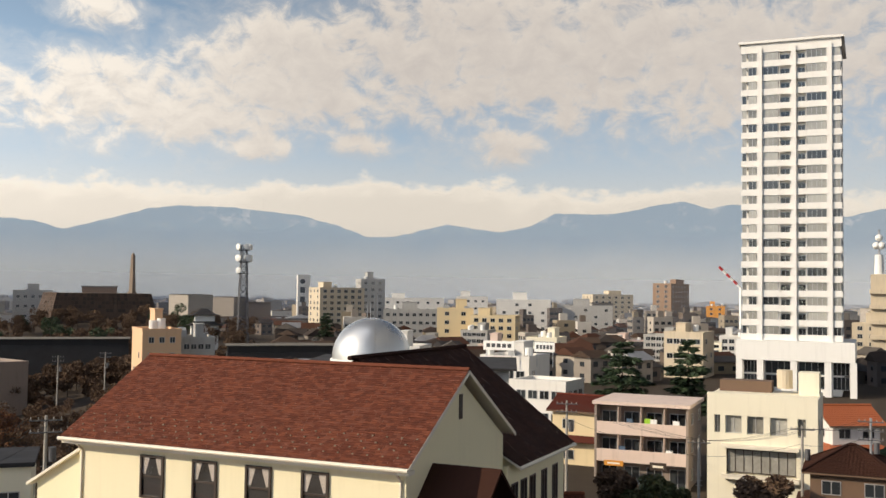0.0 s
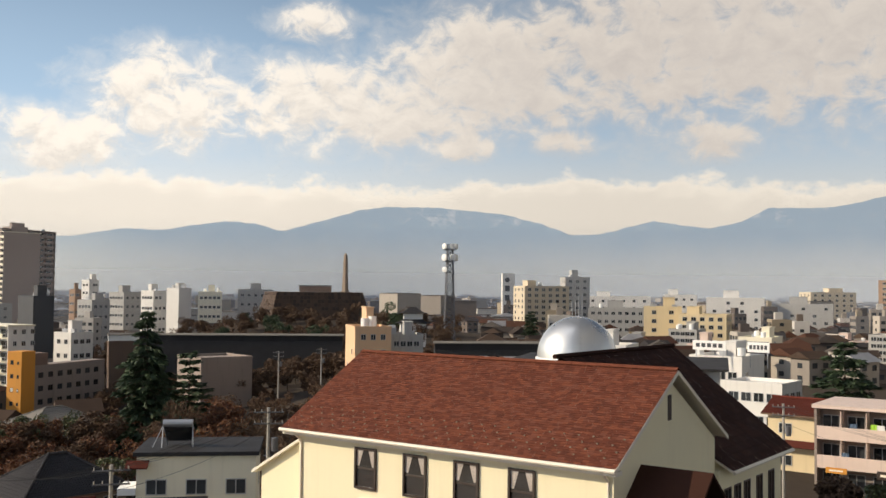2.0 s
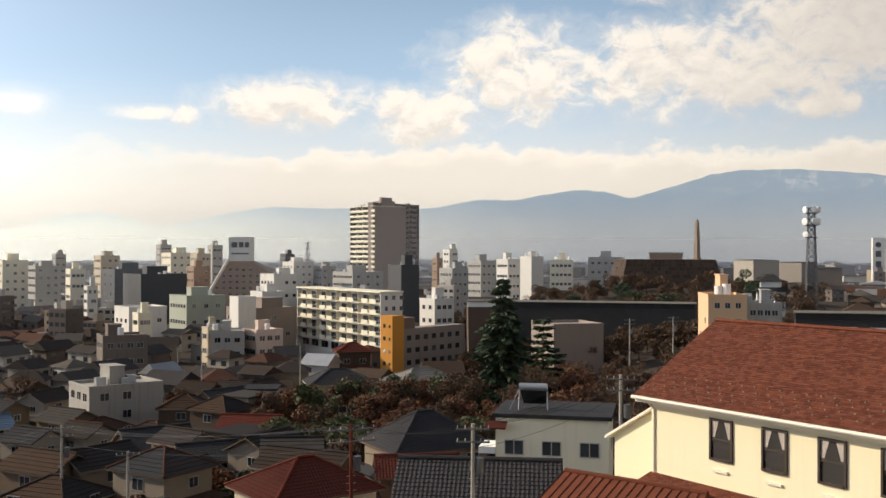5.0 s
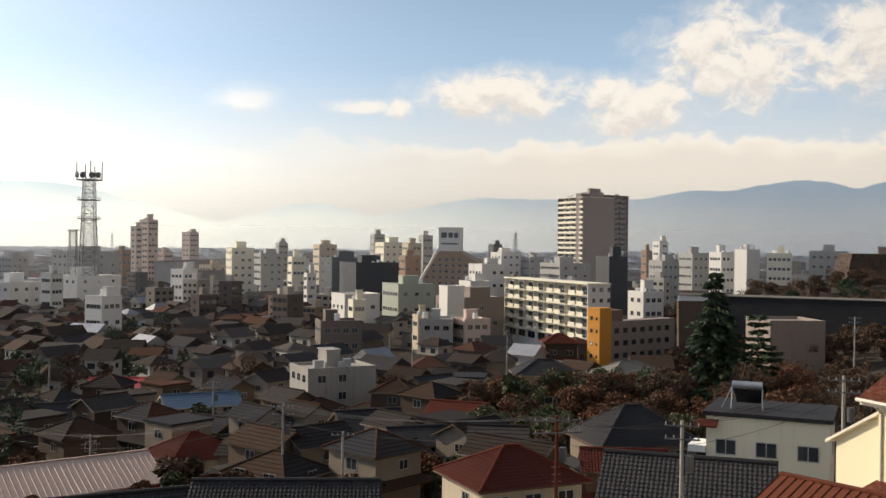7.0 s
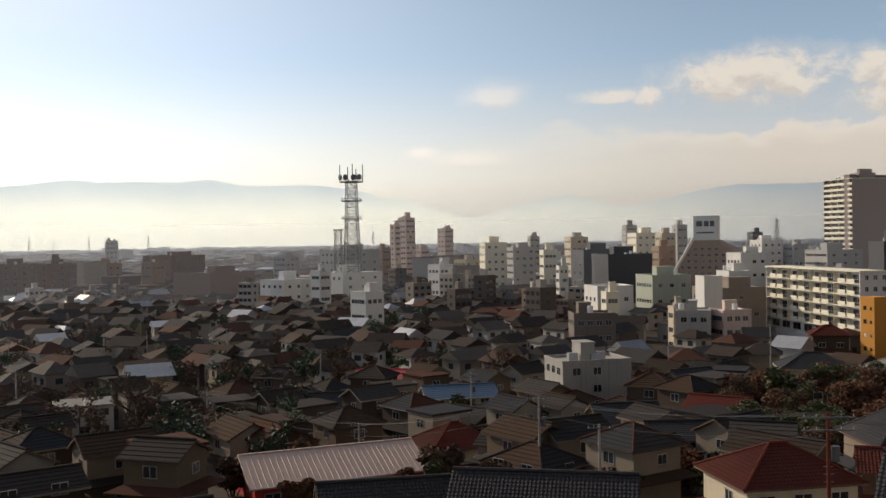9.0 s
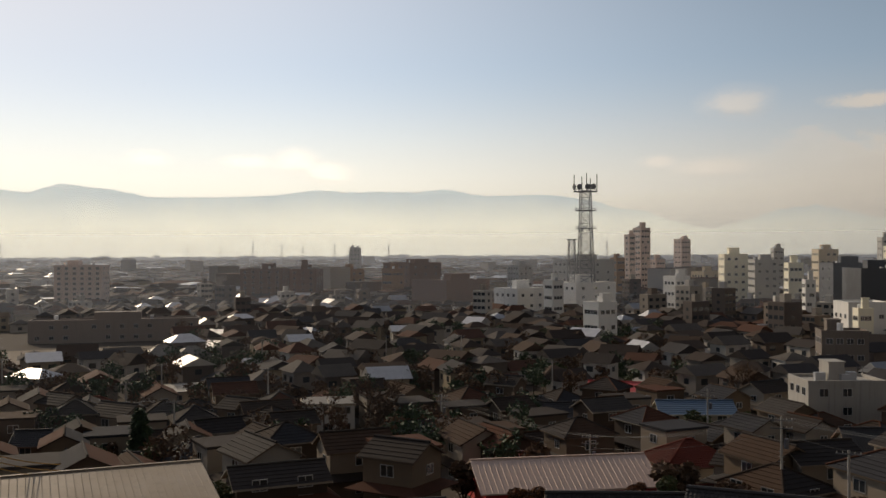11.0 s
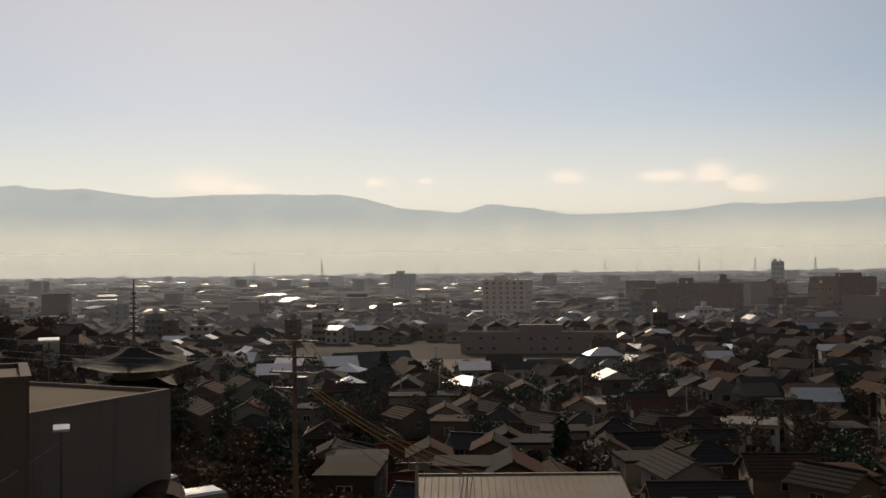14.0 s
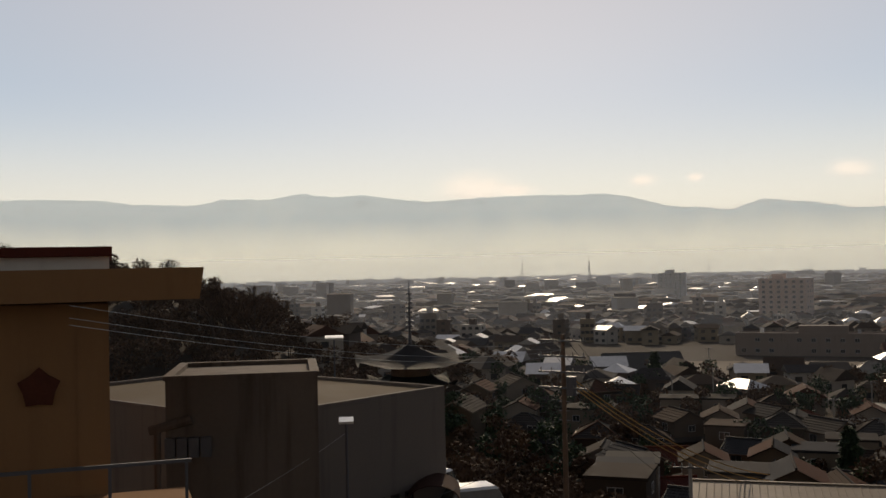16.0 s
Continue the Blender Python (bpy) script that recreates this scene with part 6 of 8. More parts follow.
# ---- houses ----
def tiled_slope(name, parent, corners, mat, near, seed=1):
    """Roof slope: eave left, eave right, ridge right, ridge left. Near roofs get rolled tile rows, others thin courses."""
    el_, er_, rr_, rl_ = [Vector(c) for c in corners]
    slope = ((rl_ + rr_) / 2 - (el_ + er_) / 2).length
    nrm = (er_ - el_).cross(rl_ - el_).normalized()
    if nrm.z < 0:
        nrm = -nrm
    width = (er_ - el_).length
    vs, fs = [], []
    if near:
        cols, rows_ = max(2, int(width / 0.145)), max(2, int(slope / 0.36))
        for r in range(rows_):
            for lvl in (0, 1):
                f = (r + lvl * 0.999) / rows_
                a_, b_ = el_.lerp(rl_, f), er_.lerp(rr_, f)
                m_ = (b_ - a_).length / max(width, 1e-6)
                for c in range(cols + 1):
                    u = c / cols
                    # keep tile lines straight where the slope narrows
                    p = a_.lerp(b_, u)
                    wave = 0.045 * (1 if int(round(u * cols * max(m_, 0.02))) % 2 else 0)
                    vs.append(tuple(p + nrm * (wave + 0.045 * (1 - lvl))))
        for r in range(rows_ * 2 - 1):
            for c in range(cols):
                o = r * (cols + 1) + c
                fs.append((o, o + 1, o + cols + 2, o + cols + 1))
    else:
        rows_ = max(3, int(slope / 0.55))
        for r in range(rows_):
            f0, f1 = r / rows_, (r + 1) / rows_
            o = len(vs)
            vs += [tuple(el_.lerp(rl_, f0) + nrm * 0.07), tuple(er_.lerp(rr_, f0) + nrm * 0.07), tuple(er_.lerp(rr_, f1) + nrm * 0.015), tuple(el_.lerp(rl_, f1) + nrm * 0.015)]
            fs.append((o, o + 1, o + 2, o + 3))
            if r:
                fs.append((o - 1, o - 2, o + 1, o))
    me = bpy.data.meshes.new(name)
    me.from_pydata(vs, [], fs)
    me.materials.append(M[mat])
    ob = new(name, me)
    ob.parent = parent
    return tagged(ob, kind="stuff")


def house(label, m, w, dep, hw, rise, kind="gable", roof="house_roof", wall="house_wall", near=False, name="house", group="", ov=0.6, wins=3, storeys=2):
    """A Japanese town house; local x along the ridge, front towards -y, origin on the ground in the middle of the front."""
    H = thing(name, label, "house", m, group)
    bm = bmesh.new()
    box(bm, -w / 2, w / 2, 0, dep, -4, hw)
    if kind == "gable":
        for x in (-w / 2, w / 2 - 0.2):
            v = [(x, 0, hw), (x, dep, hw), (x, dep / 2, hw + rise * 0.92)]
            a_, b_ = [bm.verts.new(p) for p in v], [bm.verts.new((p[0] + 0.2, p[1], p[2])) for p in v]
            bm.faces.new(a_)
            bm.faces.new(b_[::-1])
            for i in range(3):
                bm.faces.new((a_[i], a_[(i + 1) % 3], b_[(i + 1) % 3], b_[i]))
    part("wall", bm, wall, H)
    ze = hw - 0.12
    x0, x1, y0, y1, ym = -w / 2 - ov, w / 2 + ov, -ov, dep + ov, dep / 2
    if kind == "flat":
        bm = bmesh.new()
        slab(bm, [(x0 + ov * 0.6, y0 + ov * 0.6, hw + 0.3), (x1 - ov * 0.6, y0 + ov * 0.6, hw + 0.3), (x1 - ov * 0.6, y1 - ov * 0.6, hw + 0.3), (x0 + ov * 0.6, y1 - ov * 0.6, hw + 0.3)], 0.3)
        part("roof", bm, roof, H)
    else:
        zr = hw + rise
        run = min((y1 - y0) / 2, (x1 - x0) / 2 - 0.3) if kind == "hip" else 0.0
        rl_, rr_ = (x0 + run, ym, zr), (x1 - run, ym, zr)
        bm = bmesh.new()
        if kind == "hip":
            slab(bm, [(x0, y0, ze), (x1, y0, ze), (x1, y1, ze), (x0, y1, ze)], 0.12)
        else:
            slab(bm, [(x0, y0, ze), (x1, y0, ze), rr_, rl_], 0.16)
            slab(bm, [rl_, rr_, (x1, y1, ze), (x0, y1, ze)], 0.16)
        part("eave", bm, "wood" if near else wall, H)
        tiled_slope("tiles", H, [(x0, y0, ze), (x1, y0, ze), rr_, rl_], roof, near)
        tiled_slope("tiles", H, [(x1, y1, ze), (x0, y1, ze), rl_, rr_], roof, near)
        if kind == "hip":
            tiled_slope("tiles", H, [(x1, y0, ze), (x1, y1, ze), rr_, rr_], roof, near)
            tiled_slope("tiles", H, [(x0, y1, ze), (x0, y0, ze), rl_, rl_], roof, near)
        bm = bmesh.new()
        tube(bm, (rl_[0], ym, zr + 0.10), (rr_[0], ym, zr + 0.10), 0.16 if near else 0.13, n=6)
        if kind == "hip":
            for p, q in (((x0, y0), rl_), ((x0, y1), rl_), ((x1, y0), rr_), ((x1, y1), rr_)):
                tube(bm, (*p, ze + 0.1), (q[0], q[1], q[2] + 0.08), 0.12, n=5)
        part("ridge", bm, roof, H)
    fh = hw / storeys
    if storeys == 2 and kind != "flat":      # pent roof over the ground floor
        bm = bmesh.new()
        zp, o_ = fh + 0.25, 1.3
        slab(bm, [(-w / 2 - o_, -o_, zp - 0.55), (w / 2 + o_, -o_, zp - 0.55), (w / 2, -0.01, zp), (-w / 2, -0.01, zp)], 0.1)
        slab(bm, [(w / 2 + o_, -o_, zp - 0.55), (w / 2 + o_, dep + o_, zp - 0.55), (w / 2 + 0.01, dep, zp), (w / 2 + 0.01, 0, zp)], 0.1)
        slab(bm, [(-w / 2 - o_, dep + o_, zp - 0.55), (-w / 2 - o_, -o_, zp - 0.55), (-w / 2 - 0.01, 0, zp), (-w / 2 - 0.01, dep, zp)], 0.1)
        part("pent_roof", bm, roof, H)
    for s in range(storeys):
        for k in range(wins):
            share("window", window_mesh(1.5, 1.15, "glass", "frame_alu", 1), H, pose(-w / 2 + w * (k + 0.5) / wins, -0.005, fh * s + (0.6 if s == 0 else 0.95)))
    share("window", window_mesh(1.2, 1.0, "glass", "frame_alu", 1), H, pose(-w / 2 - 0.005, dep * 0.4, fh * (storeys - 1) + 0.95, 0, 0, -90))
    share("window", window_mesh(1.2, 1.0, "glass", "frame_alu", 1), H, pose(w / 2 + 0.005, dep * 0.6, fh * (storeys - 1) + 0.95, 0, 0, 90))
    return H


def place(az, d, turn=0.0, z=None):
    x, y = P(az, d)
    return pose(x, y, ground(x, y) if z is None else z, 0, 0, az + turn)


TAKEN = []      # plan circles (x, y, radius) that loose houses keep clear of


def take(az, d, r):
    TAKEN.append((*P(az, d), r))


for lab, l_, r_, d_, zt, kw in BLOCKS:
    w_ = 2 * d_ * math.tan(radians(abs(l_ - r_) / 2))
    take((l_ + r_) / 2, d_ + kw.get("dep", 12) / 2, max(w_ * 0.55, 8) + 3)
for az, d, r in ((37.6, 288, 20), (38.8, 288, 14), (36.2, 288, 14), (34.0, 610, 30), (36.3, 605, 25), (-11.3, 110, 10), (-17.8, 104, 10), (-19.3, 230, 22), (18.7, 418, 34), (22, 260, 16), (26, 260, 16), (19, 260, 12),
                 (29.5, 258, 10), (9, 224, 14), (11, 224, 10), (7, 224, 10), (13.4, 330, 10), (15.3, 178, 10), (63.2, 450, 22), (43.1, 488, 24), (34.5, 236, 12), (32, 240, 14), (11.3, 350, 6), (7.9, 600, 10), (4, 78, 14), (30, 330, 14)):
    take(az, d, r)

# the nearer houses that can be told apart
NEAR = [
    # label, yaw, distance, turn, ground z, width, depth, wall height, rise, kind, roof, wall
    ("two-storey house with a red tiled hip roof and white balcony", 38.2, 79, 30, 5.5, 9.0, 7.5, 5.6, 2.3, "hip", "roof_red", "beige_wall"),
    ("old house with a long dark grey tiled gable roof", 29.7, 62, -4, 9.0, 9.6, 6.4, 5.4, 2.2, "gable", "roof_grey", "white_wall"),
    ("house with a broad weathered grey tiled hip roof", 31.6, 104, 28, 5.6, 10.5, 8.5, 4.2, 3.3, "hip", "roof_grey", "house_wall"),
    ("low house with a dark red metal roof", 33.0, 92, 5, 5.0, 7.0, 5.0, 4.6, 1.4, "gable", "roof_red", "wood"),
    ("small house with a red-brown roof among bushes", 42.9, 133, -20, 2.2, 7.5, 6.0, 4.6, 1.7, "gable", "roof_red", "house_wall"),
    ("small grey-tiled house in a garden", 43.4, 160, 40, 2.5, 7.0, 6.0, 4.6, 1.5, "gable", "roof_grey", "house_wall"),
    ("grey-roofed two-storey house with balcony rail", 44.6, 112, 15, 2.5, 6.0, 6.0, 5.0, 1.4, "gable", "roof_grey", "wood"),
    ("cream house with a grey pitched roof", 47.3, 128, 18, -0.5, 8.0, 7.0, 6.6, 2.0, "gable", "roof_grey", "beige_wall"),
    ("white two-storey house with a grey ridged roof", 50.6, 113, 24, -1.0, 6.6, 7.0, 6.2, 2.0, "gable", "roof_grey", "white_wall"),
    ("house with an orange-brown tiled hip roof", 56.8, 121, 25, -0.2, 8.5, 7.5, 4.6, 2.4, "hip", "roof_red", "beige_wall"),
    ("dark long house with black glazed tiles", 52.6, 70, -6, 6.8, 12.5, 6.0, 3.9, 2.0, "gable", "roof_grey", "wood"),
    ("dark long house with black glazed tiles", 60.6, 72, 8, 6.2, 11.0, 6.0, 3.6, 2.0, "gable", "roof_grey", "wood"),
    ("house with a grey tiled hip roof", 53.8, 142, 30, -0.4, 8.5, 7.0, 5.0, 2.1, "hip", "roof_grey", "house_wall"),
    ("house with a blue metal gable roof", 57.0, 158, 12, 0, 11.0, 6.5, 4.6, 1.5, "gable", "blue_metal", "beige_wall"),
    ("house with a bright red metal roof", 61.4, 188, -6, 0, 11.0, 7.0, 3.6, 1.2, "gable", "red_metal", "beige_wall"),
    ("old long house with silver-black tiles", 65.0, 160, 4, 0, 14.0, 6.0, 3.2, 1.8, "gable", "roof_grey", "wood"),
    ("small house with a pale grey roof and white walls", 58.8, 146, 35, -0.6, 6.0, 5.5, 4.2, 1.6, "gable", "metal_roof", "white_wall"),
    ("grey-roofed bungalow behind the conifer", 32.2, 170, 32, 4.0, 11, 8, 4.2, 2.2, "hip", "metal_roof", "house_wall"),
    ("house with a grey hip roof", 37.4, 178, 10, 3.0, 11, 8, 4.0, 2.3, "hip", "roof_grey", "yellow_wall"),
    ("house with a red tile roof by the white flats", 36.7, 232, 10, 3.0, 7.5, 6, 4.6, 1.8, "hip", "roof_red", "house_wall"),
    ("house with small blue-grey tiled roof", 74.0, 82, 10, 3.6, 8.0, 5.0, 3.2, 1.8, "gable", "roof_grey", "wood"),
    ("house with glinting grey tiled roof", 95.4, 82, -22, 4.4, 10.0, 7.0, 4.6, 2.2, "gable", "roof_grey", "wood"),
    ("house with a pyramid hip roof", 84.6, 118, 20, 0.6, 8.5, 8.0, 4.4, 2.8, "hip", "roof_grey", "wood"),
    ("house with glinting tiles and dark walls", 88.2, 121, -25, 0.4, 6.5, 5.0, 4.0, 1.5, "gable", "roof_grey", "wood"),
    ("brown-roofed house near the lane", 97.8, 132, 10, 0.6, 12.0, 6.0, 3.9, 1.7, "hip", "roof_brown", "wood"),
    ("small house with reddish metal roof", 97.6, 112, 20, 1.6, 6.0, 5.0, 3.6, 1.2, "gable", "roof_red", "white_wall"),
    ("house with glinting grey roof", 93.6, 140, -18, 0.3, 6.5, 5.0, 4.4, 1.5, "gable", "roof_grey", "wood"),
    ("house with a brown hip roof", 90.6, 172, 14, 0, 11, 8, 3.6, 2.0, "hip", "roof_brown", "house_wall"),
    ("pair of houses with pale gable roofs", 87.0, 255, 12, 0, 9, 7, 4.0, 2.4, "hip", "metal_roof", "house_wall"),
    ("house with a pale hip roof", 85.4, 250, 12, 0, 9, 7, 4.0, 2.4, "hip", "metal_roof", "house_wall"),
    ("low red-orange roofed house behind the cream office", -22.6, 128, 30, 10.0, 6, 6, 5.2, 1.9, "gable", "orange_tile", "white_wall"),
    ("brown wooden two-storey house with tiled hip roof", -22.4, 88, 0, 10.5, 6.5, 6.0, 5.4, 1.8, "hip", "roof_dark", "wood"),
    ("yellow house with a dark red roof", -8.2, 118, -20, 11, 8.0, 6.0, 5.6, 1.4, "gable", "roof_red", "yellow_wall"),
    ("small dark-roofed shed below the school", -6.2, 74, 10, 11.5, 5.0, 4.0, 2.6, 0.9, "gable", "roof_brown", "wood"),
]
for lab, az, d, turn, z, w_, dp, hw_, ri, kd, rf, wl in NEAR:
    x, y = P(az, d)
    house(lab, pose(x, y, min(z, ground(x, y)), 0, 0, az + turn), w_, dp, hw_ + max(0, z - ground(x, y)), ri, kd, rf, wl, near=d < 150, storeys=2 if hw_ > 4.1 else 1, wins=max(2, int(w_ / 3)))
    take(az, d + dp / 2, w_ * 0.62)


def balcony_rail():
    """White balcony of the red-roofed house."""
    H = thing("balcony", "white panelled balcony on the red-roofed house", "balcony", pose(*P(41.3, 77.5), 5.5, 0, 0, 38.2 + 30))
    for z in (2.9,):
        bm = bmesh.new()
        box(bm, -2.6, 2.6, -1.3, 0.2, z - 0.2, z)
        part("floor", bm, "white_wall", H)
        for k in range(4):
            bm = bmesh.new()
            box(bm, -2.6 + 1.3 * k + 0.04, -2.6 + 1.3 * (k + 1) - 0.04, -1.3, -1.22, z, z + 1.05)
            part("panel", bm, "white_paint", H)
    for xx in (-2.5, 2.5):
        bm = bmesh.new()
        box(bm, xx - 0.06, xx + 0.06, -1.25, -1.13, -2, 2.7)
        part("post", bm, "white_wall", H)


balcony_rail()


def ribbed_roof_hall(label, az, d, turn, z, w, dep, hw, rise, roof, wall, mono=False, step=0.6):
    """Long low hall under a standing-seam metal roof."""
    x, y = P(az, d)
    H = thing("hall", label, "building", pose(x, y, z, 0, 0, az + turn))
    bm = bmesh.new()
    box(bm, -w / 2, w / 2, 0, dep, -6, hw - (0 if not mono else 0.1))
    part("wall", bm, wall, H)
    ym, ov = (dep + 0.6 if mono else dep / 2), 0.6
    faces = [(-ov, hw, ym, hw + rise)] + ([] if mono else [(dep + ov, hw, ym, hw + rise)])
    for ya, za, yb, zb in faces:
        bm = bmesh.new()
        slab(bm, [(-w / 2 - ov, ya, za), (w / 2 + ov, ya, za), (w / 2 + ov, yb, zb), (-w / 2 - ov, yb, zb)], 0.14)
        part("roof", bm, roof, H)
        bm = bmesh.new()
        tube(bm, (0, ya, za + 0.015), (0, yb, zb + 0.015), 0.028, n=4)
        seam = mesh("seam", bm, roof)
        for k in range(int((w + 2 * ov) / step) + 1):
            share("seam", seam, H, pose(-w / 2 - ov + k * step, 0, 0))
    bm = bmesh.new()
    box(bm, -w / 2 - ov, w / 2 + ov, ym - 0.12, ym + 0.12, hw + rise - 0.02, hw + rise + 0.09)
    part("ridge", bm, roof, H)
    for xe in (-w / 2, w / 2):
        if not mono:
            bm = bmesh.new()
            v = [(xe - 0.1, 0, hw), (xe - 0.1, dep, hw), (xe - 0.1, dep / 2, hw + rise - 0.16)]
            a_, b_ = [bm.verts.new(p) for p in v], [bm.verts.new((p[0] + 0.2, p[1], p[2])) for p in v]
            bm.faces.new(a_)
            bm.faces.new(b_[::-1])
            for i in range(3):
                bm.faces.new((a_[i], a_[(i + 1) % 3], b_[(i + 1) % 3], b_[i]))
            part("gable", bm, wall, H)
    n = max(2, int(w / 3.5))
    for k in range(n):
        share("window", window_mesh(1.6, 1.1, "glass", "frame_alu", 1), H, pose(-w / 2 + w * (k + 0.5) / n, -0.005, hw - 1.8))
    take(az, d + dep / 2, w * 0.55)
    return H


ribbed_roof_hall("long hall under a pinkish ribbed metal roof", 64.0, 99, 17, 3.7, 17.5, 10, 2.6, 2.2, "tin_pink", "red")
ribbed_roof_hall("building with a pale ribbed metal roof just below", 90.3, 57, 4, 7.6, 12.0, 8, 7.6, 1.2, "tin", "beige_wall", mono=True, step=0.45)
ribbed_roof_hall("flat white roofed single-storey house", 85.8, 196, 6, 0, 15, 8, 3.2, 0.4, "metal_roof", "beige_wall", mono=True)
ribbed_roof_hall("temple hall with broad grey roof", 98.8, 262, 16, 0, 20, 14, 2.6, 5.0, "roof_grey", "wood")
ribbed_roof_hall("school annexe with ribbed brown roof and cream gable", 22.5, 40.5, -30, 12, 5.5, 5, 7.2, 1.3, "roof_brown", "cream", step=0.4)


def solar_house():
    x, y = P(78.0, 163)
    H = house("white two-storey house with pale roof panels", pose(x, y, 0, 0, 0, 80), 8.6, 7, 4.6, 0.5, "flat", "beige_wall", "white_wall")
    for k in range(2):
        bm = bmesh.new()
        slab(bm, [(-4.2 + k * 4.3, -0.4, 5.0), (-0.1 + k * 4.3, -0.4, 5.0), (-0.1 + k * 4.3, 3.2, 5.7), (-4.2 + k * 4.3, 3.2, 5.7)], 0.1)
        part("roof_panel", bm, "metal_roof", H)
    take(78, 166, 7)


solar_house()


def tank_house():
    """Cream flat-roofed house with a solar water heater on its roof."""
    x, y = P(25.4, 76)
    H = house("cream flat-roofed house with a solar water heater", pose(x, y, 10.0, 0, 0, 25.4 - 6), 8.6, 7, 7.6, 0.3, "flat", "roof_grey", "off_white", near=True, name="house")
    bm = bmesh.new()
    box(bm, -5.6, -4.31, -0.2, 2.6, 4.8, 5.3)
    part("balcony", bm, "white_paint", H)
    bm = bmesh.new()
    slab(bm, [(-5.0, -0.9, 6.9), (-3.4, -0.9, 6.9), (-3.4, 0, 7.3), (-5.0, 0, 7.3)], 0.1)
    part("awning", bm, "roof_red", H)
    S = thing("solar_water_heater", "solar water heater with a steel tank on a frame", "water heater", pose(x, y, 10.0, 0, 0, 19.4) @ pose(-2.6, 2.5, 7.9))
    bm = bmesh.new()
    tube(bm, (-0.2, 0, 1.75), (2.0, 0, 1.75), 0.30, n=12)
    part("tank", bm, "steel", S)
    bm = bmesh.new()
    slab(bm, [(-0.1, -0.1, 1.55), (1.9, -0.1, 1.55), (1.9, 1.2, 0.35), (-0.1, 1.2, 0.35)], 0.1)
    part("collector", bm, "glass", S)
    for a_, b_ in (((-0.2, 0, 1.6), (-0.9, -0.4, 0)), ((-0.2, 0, 1.6), (0.1, 0.6, 0)), ((2.0, 0, 1.6), (1.9, 0.6, 0)), ((-0.2, 0, 1.6), (-0.2, -0.6, 0)), ((2.0, 0, 1.6), (2.1, -0.6, 0))):
        bm = bmesh.new()
        tube(bm, a_, b_, 0.04, n=5)
        part("strut", bm, "steel", S)
    take(25.4, 79, 7)


tank_house()

# prototypes of the crowded small houses, copied over the plain
rng = random.Random(77)
PROTO = []
for k, (w_, dp, hw_, ri, kd) in enumerate(((7, 5.6, 5.2, 1.5, "gable"), (6.6, 6, 5.4, 1.7, "hip"), (8.2, 5.2, 5.0, 1.4, "gable"), (5.6, 5, 5.5, 1.3, "gable"), (7.5, 6.4, 3.2, 1.8, "hip"), (6.8, 5.4, 3.3, 1.4, "gable"), (5.6, 6.4, 5.6, 0.5, "flat"), (8.8, 5.2, 3.0, 1.4, "gable"))):
    PROTO.append((house("crowded small town house with a tiled roof", pose(0, 0, -60), w_, dp, hw_, ri, kd, group="town houses", wins=1 + (w_ > 7), ov=0.45), max(w_, dp) * 0.62))
placed = []
tries = 0
first = [True] * len(PROTO)
while len(placed) < 190 and tries < 30000:
    tries += 1
    az = rng.uniform(38, 112)
    d = rng.uniform(90, 185) if az > 20 else rng.uniform(120, 185)
    x, y = P(az, d)
    if az > 101 and d < 150:
        continue
    
    if 73.0 < az < 79.5 and 105 < d < 168:
        continue
    if 29 < az < 43 and 112 < d < 165 or 55 < az < 73 and d < 118 or 84 < az < 97 and d < 100:
        continue
    k = rng.randrange(len(PROTO))
    r = PROTO[k][1]
    if any((x - a_) ** 2 + (y - b_) ** 2 < (r + c_) ** 2 for a_, b_, c_ in TAKEN) or any((x - a_) ** 2 + (y - b_) ** 2 < ((r + c_) * 0.92) ** 2 for a_, b_, c_ in placed):
        continue
    placed.append((x, y, r))
    m = pose(x, y, ground(x, y) - 0.1, 0, 0, rng.choice((3, 93, 6, 183, 96, 40)) + rng.gauss(0, 4))
    if first[k]:
        PROTO[k][0].matrix_basis = m
        first[k] = False
    else:
        copy_thing(PROTO[k][0], m)


